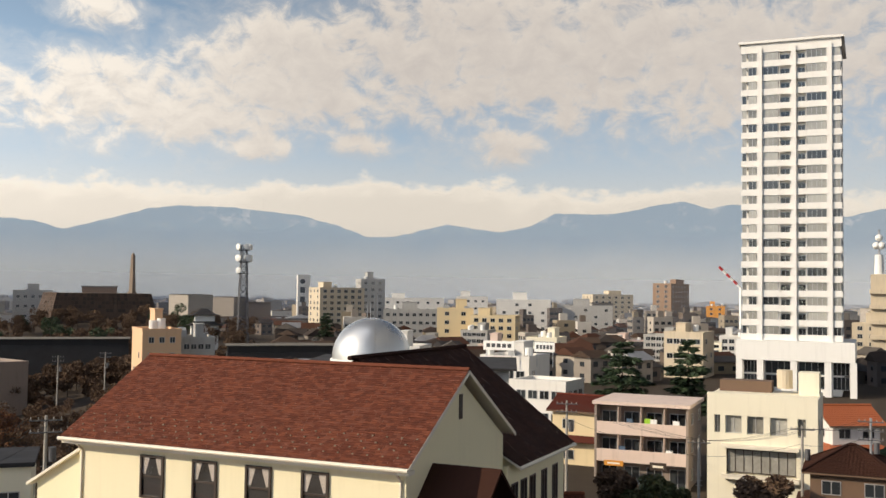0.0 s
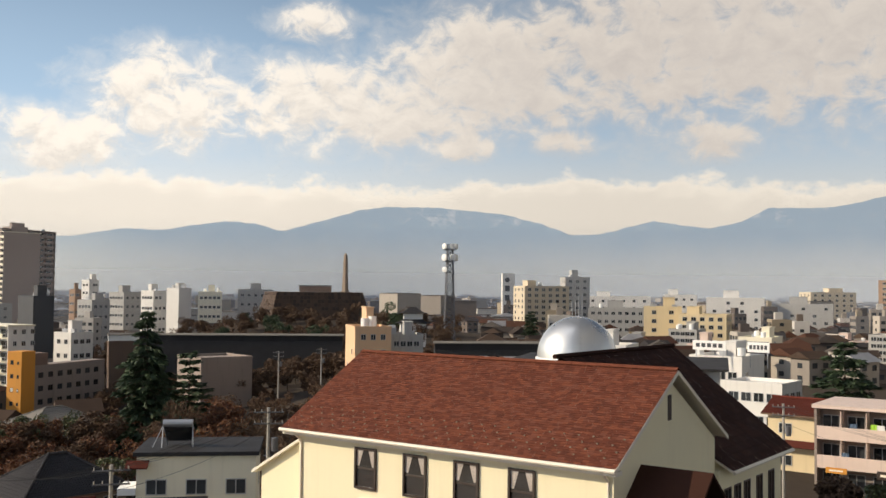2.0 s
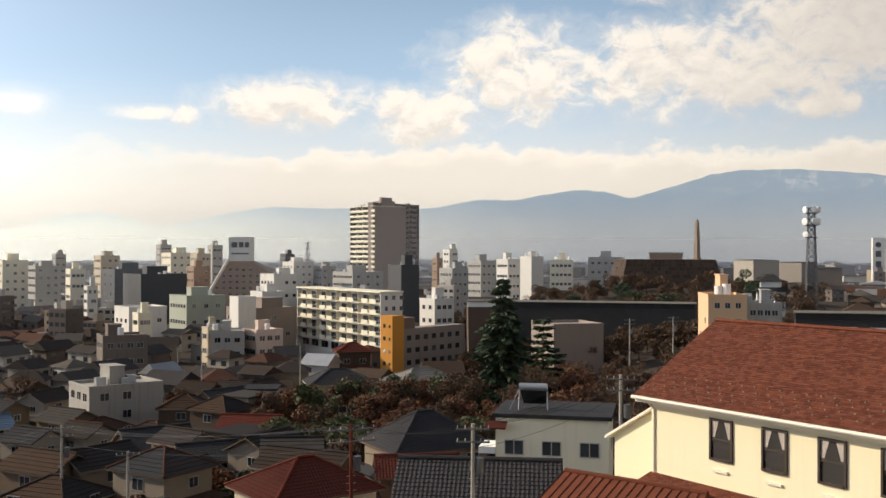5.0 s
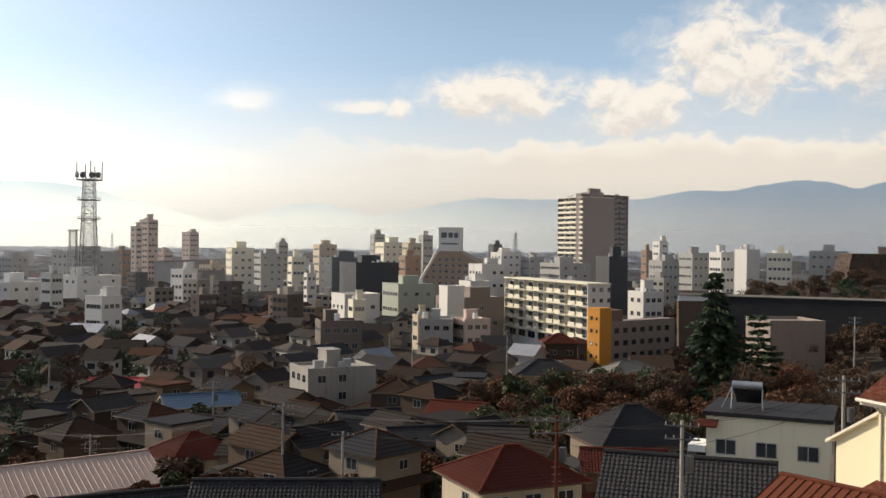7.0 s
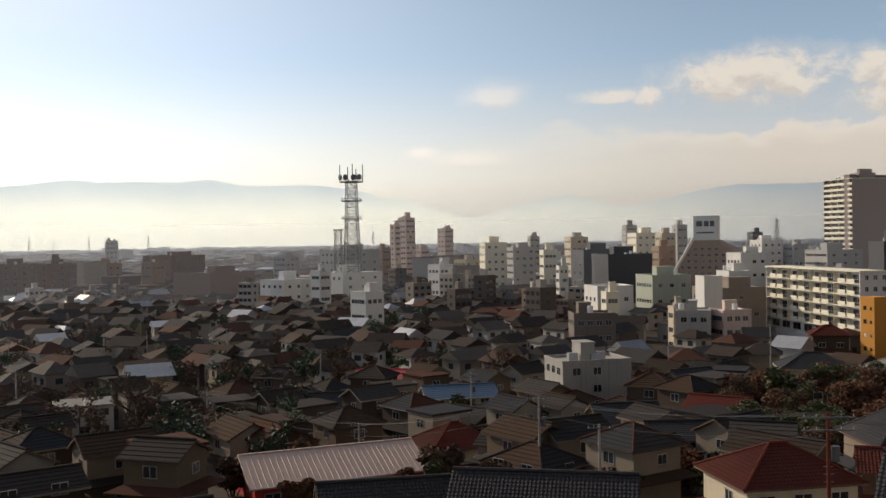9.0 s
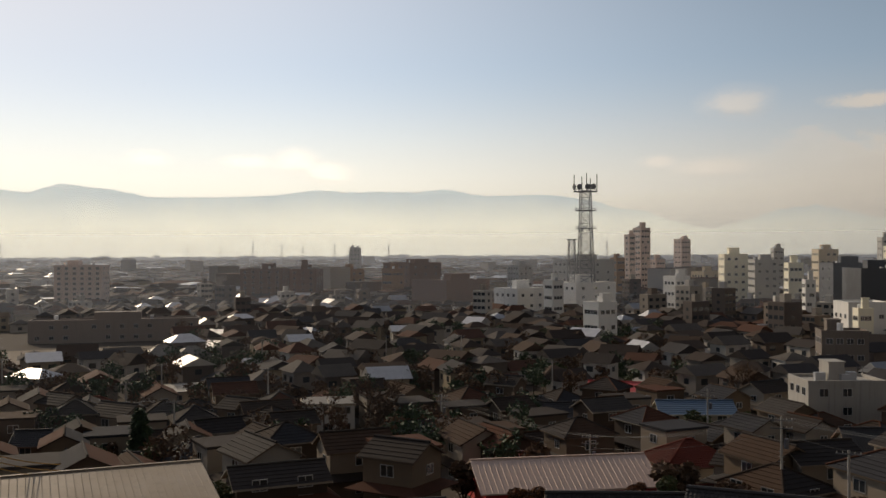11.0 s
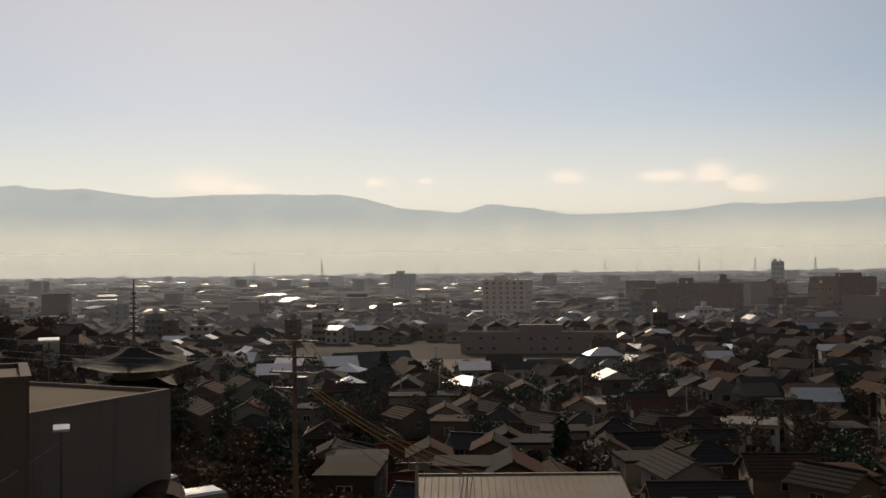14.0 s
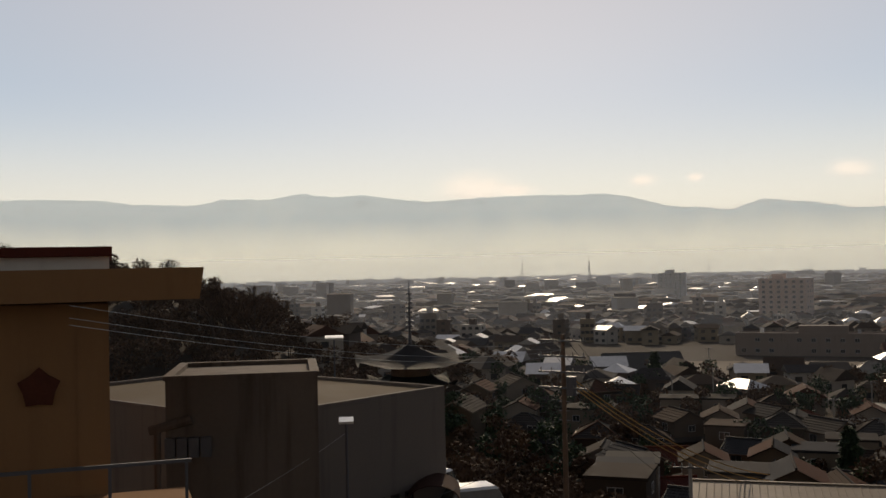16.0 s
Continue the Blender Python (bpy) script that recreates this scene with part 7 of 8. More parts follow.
def mid_city():
    """The packed roofs between the nearer houses and the far plain."""
    rng = random.Random(5)
    W_, R_ = [[], []], [[], []]
    cells = {}
    count = 0
    for i in range(26000):
        az = rng.uniform(-30, 128)
        d = math.sqrt(rng.uniform(178 ** 2, 640 ** 2))
        if 86 < az < 104.5 and 250 < d < 398 or az < 8 and d < 230:
            continue
        if 9 < az < 31 and 170 < d < 470 or 29 < az < 43 and d < 200:
            continue
        x, y = P(az, d)
        if ground(x, y) > 14.5:
            continue
        r = 4.6
        if any((x - a_) ** 2 + (y - b_) ** 2 < (r + c_) ** 2 for a_, b_, c_ in TAKEN) or d < 260 and any((x - a_) ** 2 + (y - b_) ** 2 < (4.2 + c_) ** 2 for a_, b_, c_ in placed):
            continue
        key = (int(x // 12), int(y // 12))
        if any((x - q[0]) ** 2 + (y - q[1]) ** 2 < 78 for dx in (-1, 0, 1) for dy in (-1, 0, 1) for q in cells.get((key[0] + dx, key[1] + dy), ())):
            continue
        cells.setdefault(key, []).append((x, y))
        count += 1
        z = ground(x, y)
        tall = d > 300 and (az > 31 or az < 8) and rng.random() < (0.15 if az < 58 else 0.04)
        w, dd = rng.uniform(2.8, 4.4), rng.uniform(2.5, 3.5)
        hh = rng.uniform(8, 15) if tall else rng.choice((3.2, 5.2, 5.6, 5.8))
        t = radians(rng.choice((3, 93, 6, 96, 40)) + rng.gauss(0, 5))
        ca, sa = math.cos(t), math.sin(t)

        def put(st, pts, faces):
            o = len(st[0])
            for a_, b_, c_ in pts:
                st[0].append((x + a_ * ca - b_ * sa, y + a_ * sa + b_ * ca, z + c_))
            st[1].extend([tuple(o + q for q in f) for f in faces])
        put(W_, [(-w, -dd, -2), (w, -dd, -2), (w, dd, -2), (-w, dd, -2), (-w, -dd, hh), (w, -dd, hh), (w, dd, hh), (-w, dd, hh)], [(4, 5, 6, 7), (0, 1, 5, 4), (1, 2, 6, 5), (2, 3, 7, 6), (3, 0, 4, 7)])
        if tall:
            put(W_, [(-w * 0.3, -dd * 0.3, hh), (w * 0.3, -dd * 0.3, hh), (w * 0.3, dd * 0.5, hh), (-w * 0.3, dd * 0.5, hh), (-w * 0.3, -dd * 0.3, hh + 2.4), (w * 0.3, -dd * 0.3, hh + 2.4), (w * 0.3, dd * 0.5, hh + 2.4), (-w * 0.3, dd * 0.5, hh + 2.4)], [(4, 5, 6, 7), (0, 1, 5, 4), (1, 2, 6, 5), (2, 3, 7, 6), (3, 0, 4, 7)])
        else:
            ri = rng.uniform(1.2, 2.2)
            ins = rng.choice((0, 0, dd))
            e_ = 0.6
            put(R_, [(-w - e_, -dd - e_, hh - 0.1), (w + e_, -dd - e_, hh - 0.1), (w + e_, dd + e_, hh - 0.1), (-w - e_, dd + e_, hh - 0.1), (-w - e_ + ins, 0, hh + ri), (w + e_ - ins, 0, hh + ri)],
                [(0, 1, 5, 4), (1, 2, 5), (2, 3, 4, 5), (3, 0, 4)])
        # dark openings standing a little proud of the walls
        for s in range(int(hh / 2.7)):
            for k in range(2 if not tall else 3):
                u = -w + 2 * w * (k + 0.5) / (2 if not tall else 3)
                zz = s * 2.7 + 0.9
                for yy in (-dd - 0.03, dd + 0.03):
                    put(OPEN, [(u - 0.8, yy, zz), (u + 0.8, yy, zz), (u + 0.8, yy, zz + 1.2), (u - 0.8, yy, zz + 1.2)], [(0, 1, 2, 3)])
            zz = s * 2.7 + 0.9
            for xx in (-w - 0.03, w + 0.03):
                put(OPEN, [(xx, -0.7, zz), (xx, 0.7, zz), (xx, 0.7, zz + 1.1), (xx, -0.7, zz + 1.1)], [(0, 1, 2, 3)])
    hub = thing("packed_houses", "packed small houses and low blocks of the town", "houses", pose(0, 0, 0), kind="stuff")
    for nm, st, mt in (("wall", W_, "far_wall"), ("roof", R_, "far_roof"), ("windows", OPEN, "glass")):
        me = bpy.data.meshes.new(nm)
        me.from_pydata(st[0], [], st[1])
        me.materials.append(M[mt])
        ob = new(nm, me)
        ob.parent = hub
        tagged(ob, kind="stuff")


OPEN = [[], []]
mid_city()


# ---- trees ----
def leaf_cloud(blobs, count, size, seed, flat=0.4):
    """Many small leaf blades scattered in uneven masses (x, y, z, radius)."""
    rng = np.random.default_rng(abs(int(seed)))
    bl = np.array(blobs)
    pick = rng.choice(len(bl), count, p=bl[:, 3] ** 2 / (bl[:, 3] ** 2).sum())
    unit = lambda q: q / (np.linalg.norm(q, axis=1)[:, None] + 1e-9)
    v = unit(rng.normal(size=(count, 3)))
    r = bl[pick, 3] * (0.45 + 0.62 * rng.random(count) ** 0.6)
    p = bl[pick, :3] + v * r[:, None] * np.array((1, 1, 0.8))
    a_ = unit(rng.normal(size=(count, 3)) * np.array((1, 1, flat)))
    b_ = unit(np.cross(a_, rng.normal(size=(count, 3))))
    s = (size * (0.6 + 0.8 * rng.random(count)))[:, None]
    vs = np.stack([p - a_ * s, p + b_ * s * 0.45, p + a_ * s, p - b_ * s * 0.45], 1).reshape(-1, 3)
    return vs.tolist(), np.arange(count * 4).reshape(-1, 4).tolist()


def data_part(name, vs, fs, mat, parent, kind=""):
    me = bpy.data.meshes.new(name)
    me.from_pydata(vs, [], fs)
    me.materials.append(M[mat])
    ob = new(name, me)
    ob.parent = parent
    return tagged(ob, kind=kind)


def conifer(label, m, h, r, seed, spread=False):
    """Trunk, drooping limbs and ragged sprays of needles."""
    rng = random.Random(seed)
    H = thing("conifer_tree", label, "tree", m)
    bm = bmesh.new()
    tube(bm, (0, 0, -1), (0, 0, h * 0.5), 0.035 * h * 0.5, 0.02 * h * 0.5, 8)
    tube(bm, (0, 0, h * 0.5), (0.1, 0, h * 0.98), 0.02 * h * 0.5, 0.03, 7)
    limbs = []
    z = h * (0.10 if not spread else 0.16)
    while z < h * 0.97:
        f = z / h
        rr = r * ((1 - f) ** (0.75 if not spread else 0.55)) * rng.uniform(0.7, 1.15) + 0.25
        n = 7 if f < 0.7 else 5
        a0 = rng.random() * 6.28
        for k in range(n):
            a_ = a0 + k * 6.283 / n + rng.uniform(-0.3, 0.3)
            L = rr * rng.uniform(0.65, 1.12)
            tip = Vector((math.cos(a_) * L, math.sin(a_) * L, z - L * (0.28 if not spread else 0.05) + rng.uniform(-0.2, 0.3)))
            tube(bm, (0, 0, z), tip, 0.03 + 0.012 * L, 0.015, 4)
            limbs.append((Vector((0, 0, z)), tip))
        z += h * (0.042 if not spread else 0.075) * rng.uniform(0.8, 1.2)
    part("trunk", bm, "bark", H)
    vs, fs = [], []
    for a_, b_ in limbs:
        L = (b_ - a_).length
        side = Vector((-(b_ - a_).y, (b_ - a_).x, 0)).normalized()
        for k in range(int(16 + L * 16)):
            f = rng.uniform(0.2, 1.05)
            wd = L * 0.30 * (1.15 - f) + 0.2
            p = a_.lerp(b_, f) + side * rng.uniform(-wd, wd) + Vector((0, 0, rng.uniform(-0.35, 0.2)))
            d_ = ((b_ - a_).normalized() + side * rng.uniform(-0.9, 0.9) + Vector((0, 0, rng.uniform(-0.6, 0.35)))).normalized()
            q = d_.cross(Vector((rng.uniform(-1, 1), rng.uniform(-1, 1), 1))).normalized()
            s = rng.uniform(0.4, 0.85)
            o = len(vs)
            vs += [tuple(p - d_ * s * 0.5), tuple(p + q * s * 0.28), tuple(p + d_ * s), tuple(p - q * s * 0.28)]
            fs.append((o, o + 1, o + 2, o + 3))
    data_part("crown", vs, fs, "needle", H)
    return H


def bare_tree(label, m, h, seed, spread=0.55, levels=5, upright=0.35):
    """Leafless tree: limbs forking down to fine twigs."""
    rng = random.Random(seed)
    H = thing("bare_tree", label, "tree", m)
    bm, tw = bmesh.new(), bmesh.new()

    def grow(p, d_, L, r, lv):
        e = p + d_ * L
        tube(bm if lv > 2 else tw, p, e, r, r * 0.68, 6 if lv > 3 else 3)
        if lv == 0:
            return
        for k in range(rng.choice((3, 3, 4)) if lv > 1 else 5):
            nd = (d_ + Vector((rng.gauss(0, spread), rng.gauss(0, spread), rng.gauss(upright * 0.4, 0.25)))).normalized()
            grow(p.lerp(e, rng.uniform(0.6, 1.0)), nd, L * rng.uniform(0.58, 0.82), max(r * 0.62, 0.028), lv - 1)
    grow(Vector((0, 0, -0.5)), Vector((0, 0, 1)), h * 0.30, h * 0.03, levels)
    part("trunk", bm, "bark", H)
    tagged(part("twig_mass", tw, "twig", H), kind="stuff")
    return H


def shrub(label, m, w, h, mat, seed, count=5200, size=0.20):
    rng = random.Random(seed)
    H = thing("garden_tree", label, "tree", m)
    bm = bmesh.new()
    blobs = []
    for k in range(9):
        a_ = rng.random() * 6.28
        rr = w * 0.34 * rng.random() ** 0.5
        z = h * rng.uniform(0.30, 0.85)
        p = (math.cos(a_) * rr, math.sin(a_) * rr, z)
        blobs.append((*p, w * rng.uniform(0.13, 0.24)))
        tube(bm, (p[0] * 0.1, p[1] * 0.1, -0.6), p, 0.09, 0.03, 5)
    part("trunk", bm, "bark", H)
    vs, fs = leaf_cloud(blobs, count, size, seed)
    data_part("crown", vs, fs, mat, H)
    return H


def at(az, d, z=None, turn=0):
    x, y = P(az, d)
    return pose(x, y, (ground(x, y) if z is None else z), 0, 0, turn)


conifer("tall dark green conifer above the gardens", at(28.2, 150, 4.5), 23.0, 6.6, 1)
conifer("dark spreading conifer beside the tall one", at(25.9, 158, 5), 15.5, 4.6, 2, True)
conifer("broad dark green cedar with flat layered limbs", at(-10.3, 150, 11.5), 12.4, 5.8, 3, True)
conifer("broad dark green cedar with flat layered limbs", at(-13.9, 152, 11.5), 12.2, 5.0, 4, True)
conifer("dark conifer beside the temple roof", at(98.5, 235, 0), 11, 3.0, 5)
conifer("dark conifer between the houses", at(88.4, 128), 9.5, 2.2, 6)
conifer("small dark pine near the castle", at(6.6, 300, 13), 11, 3.2, 7, True)
for az, d, h, s in ((24.2, 98, 11.0, 11), (23.2, 104, 9.5, 12), (25.4, 108, 9.0, 13)):
    bare_tree("leafless brown tree with upright twigs", at(az, d), h, s, 0.28, 5, 0.9)
for az, d, h, s in ((54.6, 188, 12.5, 21), (75.2, 160, 13.0, 22), (46.2, 185, 9.5, 23), (73.0, 200, 9, 24), (26.6, 140, 11, 25), (30.6, 118, 7, 26), (99.5, 66, 7, 27), (102.5, 80, 8, 28)):
    bare_tree("large leafless spreading tree", at(az, d), h, s)
bush_rng = random.Random(9)
for k in range(36):
    az, d = bush_rng.uniform(29.5, 42.5), bush_rng.uniform(116, 170)
    mat = bush_rng.choice(("autumn", "autumn", "leaf", "leaf", "twig"))
    lab = {"autumn": "russet-leaved garden tree", "leaf": "dark evergreen garden tree", "twig": "brown bare-twigged shrub"}[mat] + " on the slope"
    shrub(lab, at(az, d), bush_rng.uniform(5, 8), bush_rng.uniform(4, 7), mat, 100 + k)
for az, d, w, h, mt in ((60.8, 90, 3.0, 4.2, "autumn"), (58.6, 93, 2.8, 4.4, "leaf"), (66.5, 86, 3.5, 3.2, "autumn"), (44.3, 100, 5, 4.5, "autumn"), (80.0, 212, 9, 5.5, "leaf"), (79.0, 205, 7, 5, "autumn"),
                        (46.9, 200, 9, 6, "leaf"), (45.3, 178, 8, 5, "leaf"), (-17.6, 86, 6.0, 5.9, "twig"), (-11.6, 88, 4.5, 5.0, "leaf"), (-9.9, 90, 4, 4.6, "twig"), (-13.2, 90, 3.5, 4.2, "leaf"), (-23.6, 112, 6, 5.5, "needle"), (68.5, 190, 7, 5, "leaf"),
                        (100.8, 92, 6, 4, "twig"), (104.5, 100, 7, 4, "twig"), (97.0, 68, 5, 3, "twig"), (106.5, 60, 6, 3.2, "twig"), (101.0, 58, 5, 2.6, "twig"), (47.5, 92, 4, 3.4, "leaf")):
    shrub("leafy garden tree" + (" in russet leaf beside houses" if mt == "autumn" else " with sparse brown twigs" if mt == "twig" else " in dark green leaf"), at(az, d), w, h, mt, int(az * 7 + d))
spare = shrub("small garden tree between the packed houses", at(70, 120), 4.2, 4.0, "leaf", 501, 1200, 0.3)
spare2 = shrub("small brown garden tree between the packed houses", at(71, 128), 4.2, 4.0, "twig", 502, 1200, 0.3)
for k in range(70):
    az, d = bush_rng.uniform(33, 108), bush_rng.uniform(92, 260)
    copy_thing(bush_rng.choice((spare, spare2)), at(az, d, None, bush_rng.uniform(0, 360)) @ Matrix.Scale(bush_rng.uniform(0.7, 1.4), 4))


def woods(label, spots, mat, seed, leaves=150, size=0.35):
    """A far wood seen as one mass of twigs and leaves."""
    rng = random.Random(seed)
    vs, fs = [], []
    tv = bmesh.new()
    for i, (x, y, h) in enumerate(spots):
        z = ground(x, y)
        bl = [(x + rng.gauss(0, h * 0.16), y + rng.gauss(0, h * 0.16), z + h * rng.uniform(0.35, 0.95), h * rng.uniform(0.13, 0.24)) for _ in range(6)]
        v, f = leaf_cloud(bl, leaves, size, seed * 1000 + i, 1.0)
        o = len(vs)
        vs += v
        fs += [tuple(q + o for q in t) for t in f]
        if i < 200:
            tube(tv, (x, y, z - 1), (x, y, z + h * 0.7), 0.16, 0.05, 4)
    H = thing("wood", label, "wood", pose(0, 0, 0), kind="stuff")
    data_part("branches", vs, fs, mat, H, "stuff")
    tagged(part("trunks", tv, "bark", H), kind="stuff")


wr = random.Random(31)
spots = []
for k in range(620):
    az, d = wr.uniform(107, 147), wr.uniform(118, 265) if k % 3 else wr.uniform(118, 200)
    x, y = P(az, d)
    if ground(x, y) > 6:
        spots.append((x, y, wr.uniform(4.5, 7.5)))
woods("dark leafless wood covering the knoll", spots, "twig", 3, 800, 0.26)
spots = []
for k in range(330):
    az = wr.uniform(11.0, 31.5)
    d = wr.choice((wr.uniform(206, 246), wr.uniform(275, 385)))
    x, y = P(az, d)
    spots.append((x, y, wr.uniform(5, 9) if d > 260 else wr.uniform(4, 6.5)))
woods("brown winter wood on the castle slopes", spots, "twig", 4, 950, 0.27)
spots = [(*P(wr.uniform(13, 30), wr.uniform(280, 380)), wr.uniform(6, 10)) for k in range(26)]
woods("evergreen trees among the castle woods", spots, "needle", 5, 1400, 0.3)
spots = [(*P(wr.uniform(23, 31), wr.uniform(118, 205)), wr.uniform(3, 5.5)) for k in range(80)]
brown_spots = [(*P(wr.uniform(15.5, 28), wr.uniform(95, 205)), wr.uniform(2.5, 5.0)) for k in range(120)]
woods("brown scrub and bare bushes beside the railway", brown_spots, "twig", 10, 600, 0.17)
woods("russet and brown scrub on the garden slope", spots, "autumn", 6, 600, 0.22)
for mat_, lab_, sd in (("autumn", "russet garden thicket on the slope", 61), ("leaf", "dark evergreen thicket on the slope", 62), ("twig", "bare brown thicket on the slope", 63)):
    woods(lab_, [(*P(wr.uniform(29.5, 42.5), wr.uniform(112, 172)), wr.uniform(3.0, 5.5)) for k in range(48)], mat_, sd, 700, 0.2)
spots = [(*P(wr.uniform(101, 110), wr.uniform(55, 125)), wr.uniform(2.5, 5.0)) for k in range(60)]
woods("dark bare scrub on the slope below", spots, "twig", 7, 500, 0.26)
spots = []
for k in range(520):
    x, y = P(wr.uniform(58, 112), wr.uniform(112, 340))
    if all((x - a_) ** 2 + (y - b_) ** 2 > (c_ * 0.72) ** 2 for a_, b_, c_ in TAKEN) and not (math.hypot(x, y) > 255 and math.degrees(math.atan2(-x, y)) > 86) and not (math.hypot(x, y) < 195 and math.degrees(math.atan2(-x, y)) < 66):
        spots.append((x, y, wr.uniform(4.5, 8.0)))
woods("brown winter trees standing between the houses", spots[::2], "twig", 8, 420, 0.32)
woods("dark evergreen trees standing between the houses", spots[1::2], "needle", 9, 420, 0.32)
for az, d, zt, s in ((123.4, 170, 31.6, 41), (122.4, 172, 32.0, 42), (121.2, 171, 31.9, 43), (127.0, 175, 34.0, 44)):
    x, y = P(az, d)
    bare_tree("leafless tree on the crest of the knoll", pose(x, y, ground(x, y)), zt - ground(x, y), s, 0.5, 5, 0.6)


# ---- poles and wires ----
def utility_pole(az, d, ztop, h, label="concrete utility pole with crossarms and insulators", mat="concrete", arms=2, transformer=True, turn=0, reach=1.0):
    x, y = P(az, d)
    H = thing("utility_pole", label, "pole", pose(x, y, ztop - h, 0, 0, az + turn), "utility poles")
    bm = bmesh.new()
    tube(bm, (0, 0, -2), (0, 0, h), 0.17, 0.10, 10)
    part("shaft", bm, mat, H)
    for k in range(arms):
        z = h - 0.35 - 0.75 * k
        bm = bmesh.new()
        box(bm, -1.0 * reach, 1.0 * reach, -0.17, -0.08, z, z + 0.09)
        part("crossarm", bm, "steel_dark", H)
        for u in (-0.9, -0.45, 0.45, 0.9):
            bm = bmesh.new()
            tube(bm, (u * reach, -0.12, z + 0.09), (u * reach, -0.12, z + 0.26), 0.04, 0.03, 6)
            part("insulator", bm, "concrete", H)
    if transformer:
        bm = bmesh.new()
        tube(bm, (0.42, 0, h - 2.9), (0.42, 0, h - 2.0), 0.24, n=12)
        part("transformer", bm, "steel_dark", H)
    for k in range(3):
        bm = bmesh.new()
        tube(bm, (-0.3, 0, h - 3.2 - k * 0.45), (0.3, 0, h - 3.2 - k * 0.45), 0.015, n=4)
        part("step_iron", bm, "steel", H)
    return H


def cable(a_, b_, sag, r=0.014, mat="wire", label="black overhead cable between poles", n=14):
    """A hanging wire: one three-sided tube along its sag."""
    a_, b_ = Vector(a_), Vector(b_)
    q = (b_ - a_).to_track_quat("Z", "Y")
    bm = bmesh.new()
    prev = None
    for k in range(n + 1):
        p = a_.lerp(b_, k / n) - Vector((0, 0, sag * 4 * (k / n) * (1 - k / n)))
        ring = [bm.verts.new(p + q @ Vector((math.cos(i * math.tau / 3) * r, math.sin(i * math.tau / 3) * r, 0))) for i in range(3)]
        if prev:
            for i in range(3):
                bm.faces.new((prev[i], prev[(i + 1) % 3], ring[(i + 1) % 3], ring[i]))
        prev = ring
    return tagged(new("cable", mesh("cable", bm, mat)), label, "cable", "overhead cables")


def P3(az, d, z):
    return (*P(az, d), z)


utility_pole(36.9, 62, 19.5, 9, "reddish utility pole with long crossarm", "roof_red", 2, True, 20, 1.6)
utility_pole(29.9, 58, 20.2, 8)
utility_pole(21.5, 68, 22.0, 9)
utility_pole(52.6, 96, 14.6, 12, arms=2)
utility_pole(49.2, 86, 13.8, 9, arms=1, transformer=False)
utility_pole(56.5, 150, 9.5, 10)
utility_pole(63.0, 118, 8.2, 8)
utility_pole(71.5, 150, 8.2, 8.5)
utility_pole(103.6, 48, 26.9, 12, "dark utility pole crowded with crossarms and cables", "wood", 4, True, -30, 1.3)
utility_pole(96.7, 62, 18.2, 10, arms=1, transformer=False)
utility_pole(-7.2, 96, 20.0, 10)
utility_pole(-14.5, 92, 17.4, 7, arms=1, transformer=False)
utility_pole(-19.9, 92, 19.0, 9, arms=1)
utility_pole(-23.3, 90, 20.2, 10, "pale steel pole cluster with transformers", "steel", 3)
utility_pole(21.0, 190, 18.2, 11)
utility_pole(18.6, 196, 18.4, 11)
utility_pole(39.8, 200, 13, 10)
for k in range(14):
    az, d = bush_rng.uniform(42, 98), bush_rng.uniform(110, 260)
    x, y = P(az, d)
    utility_pole(az, d, ground(x, y) + 9.5, 9.5, arms=1, transformer=False)
for du, dz in ((-0.9, 0), (-0.4, 0), (0.4, 0), (0.9, 0), (0.3, -1.4)):
    cable(P3(36.9 + du, 62, 19.4 + dz), P3(29.9 + du, 58, 20.1 + dz), 0.5)
    cable(P3(29.9 + du, 58, 20.1 + dz), P3(21.5 + du, 68, 21.9 + dz), 0.5)
    cable(P3(36.9 + du, 62, 19.4 + dz), P3(52.6 + du * 0.7, 96, 14.5 + dz), 0.8)
    cable(P3(52.6 + du * 0.7, 96, 14.5 + dz), P3(63 + du * 0.6, 118, 8.1 + dz), 0.8)
    cable(P3(63 + du * 0.6, 118, 8.1 + dz), P3(71.5 + du * 0.5, 150, 8.1 + dz), 0.8)
    cable(P3(103.6 + du, 48, 26.4 + dz), P3(96.7 + du, 62, 17.9 + dz), 0.6)
    cable(P3(-7.2 + du * 0.6, 96, 19.8 + dz), P3(-14.5 + du * 0.6, 92, 17.3 + dz), 0.4)
    cable(P3(-14.5 + du * 0.6, 92, 17.3 + dz), P3(-19.9 + du * 0.6, 92, 18.8 + dz), 0.4)
    cable(P3(-19.9 + du * 0.6, 92, 18.8 + dz), P3(-23.3 + du * 0.6, 90, 20.0 + dz), 0.4)
for k in range(3):
    cable(P3(103.3 - k * 0.25, 48, 24.9 - k * 0.35), P3(92.5, 70, 16.0 - k * 0.4), 0.9, 0.035, "yellow_sleeve", "ochre-sleeved cable bundle dropping from a pole")
for dz in (0.0, -0.45, -0.7):
    cable(P3(131, 19, 29.55 + dz * 0.5), P3(103.6, 48, 26.6 + dz), 0.5, 0.006, "steel", "pale overhead wire catching the sun")
cable(P3(128.0, 13, 26.5), P3(116.2, 34, 24.6), 0.1, 0.006, "steel", "pale overhead wire catching the sun")
cable(P3(126.5, 13, 26.3), P3(103.6, 48, 22.2), 0.5, 0.007, "wire")


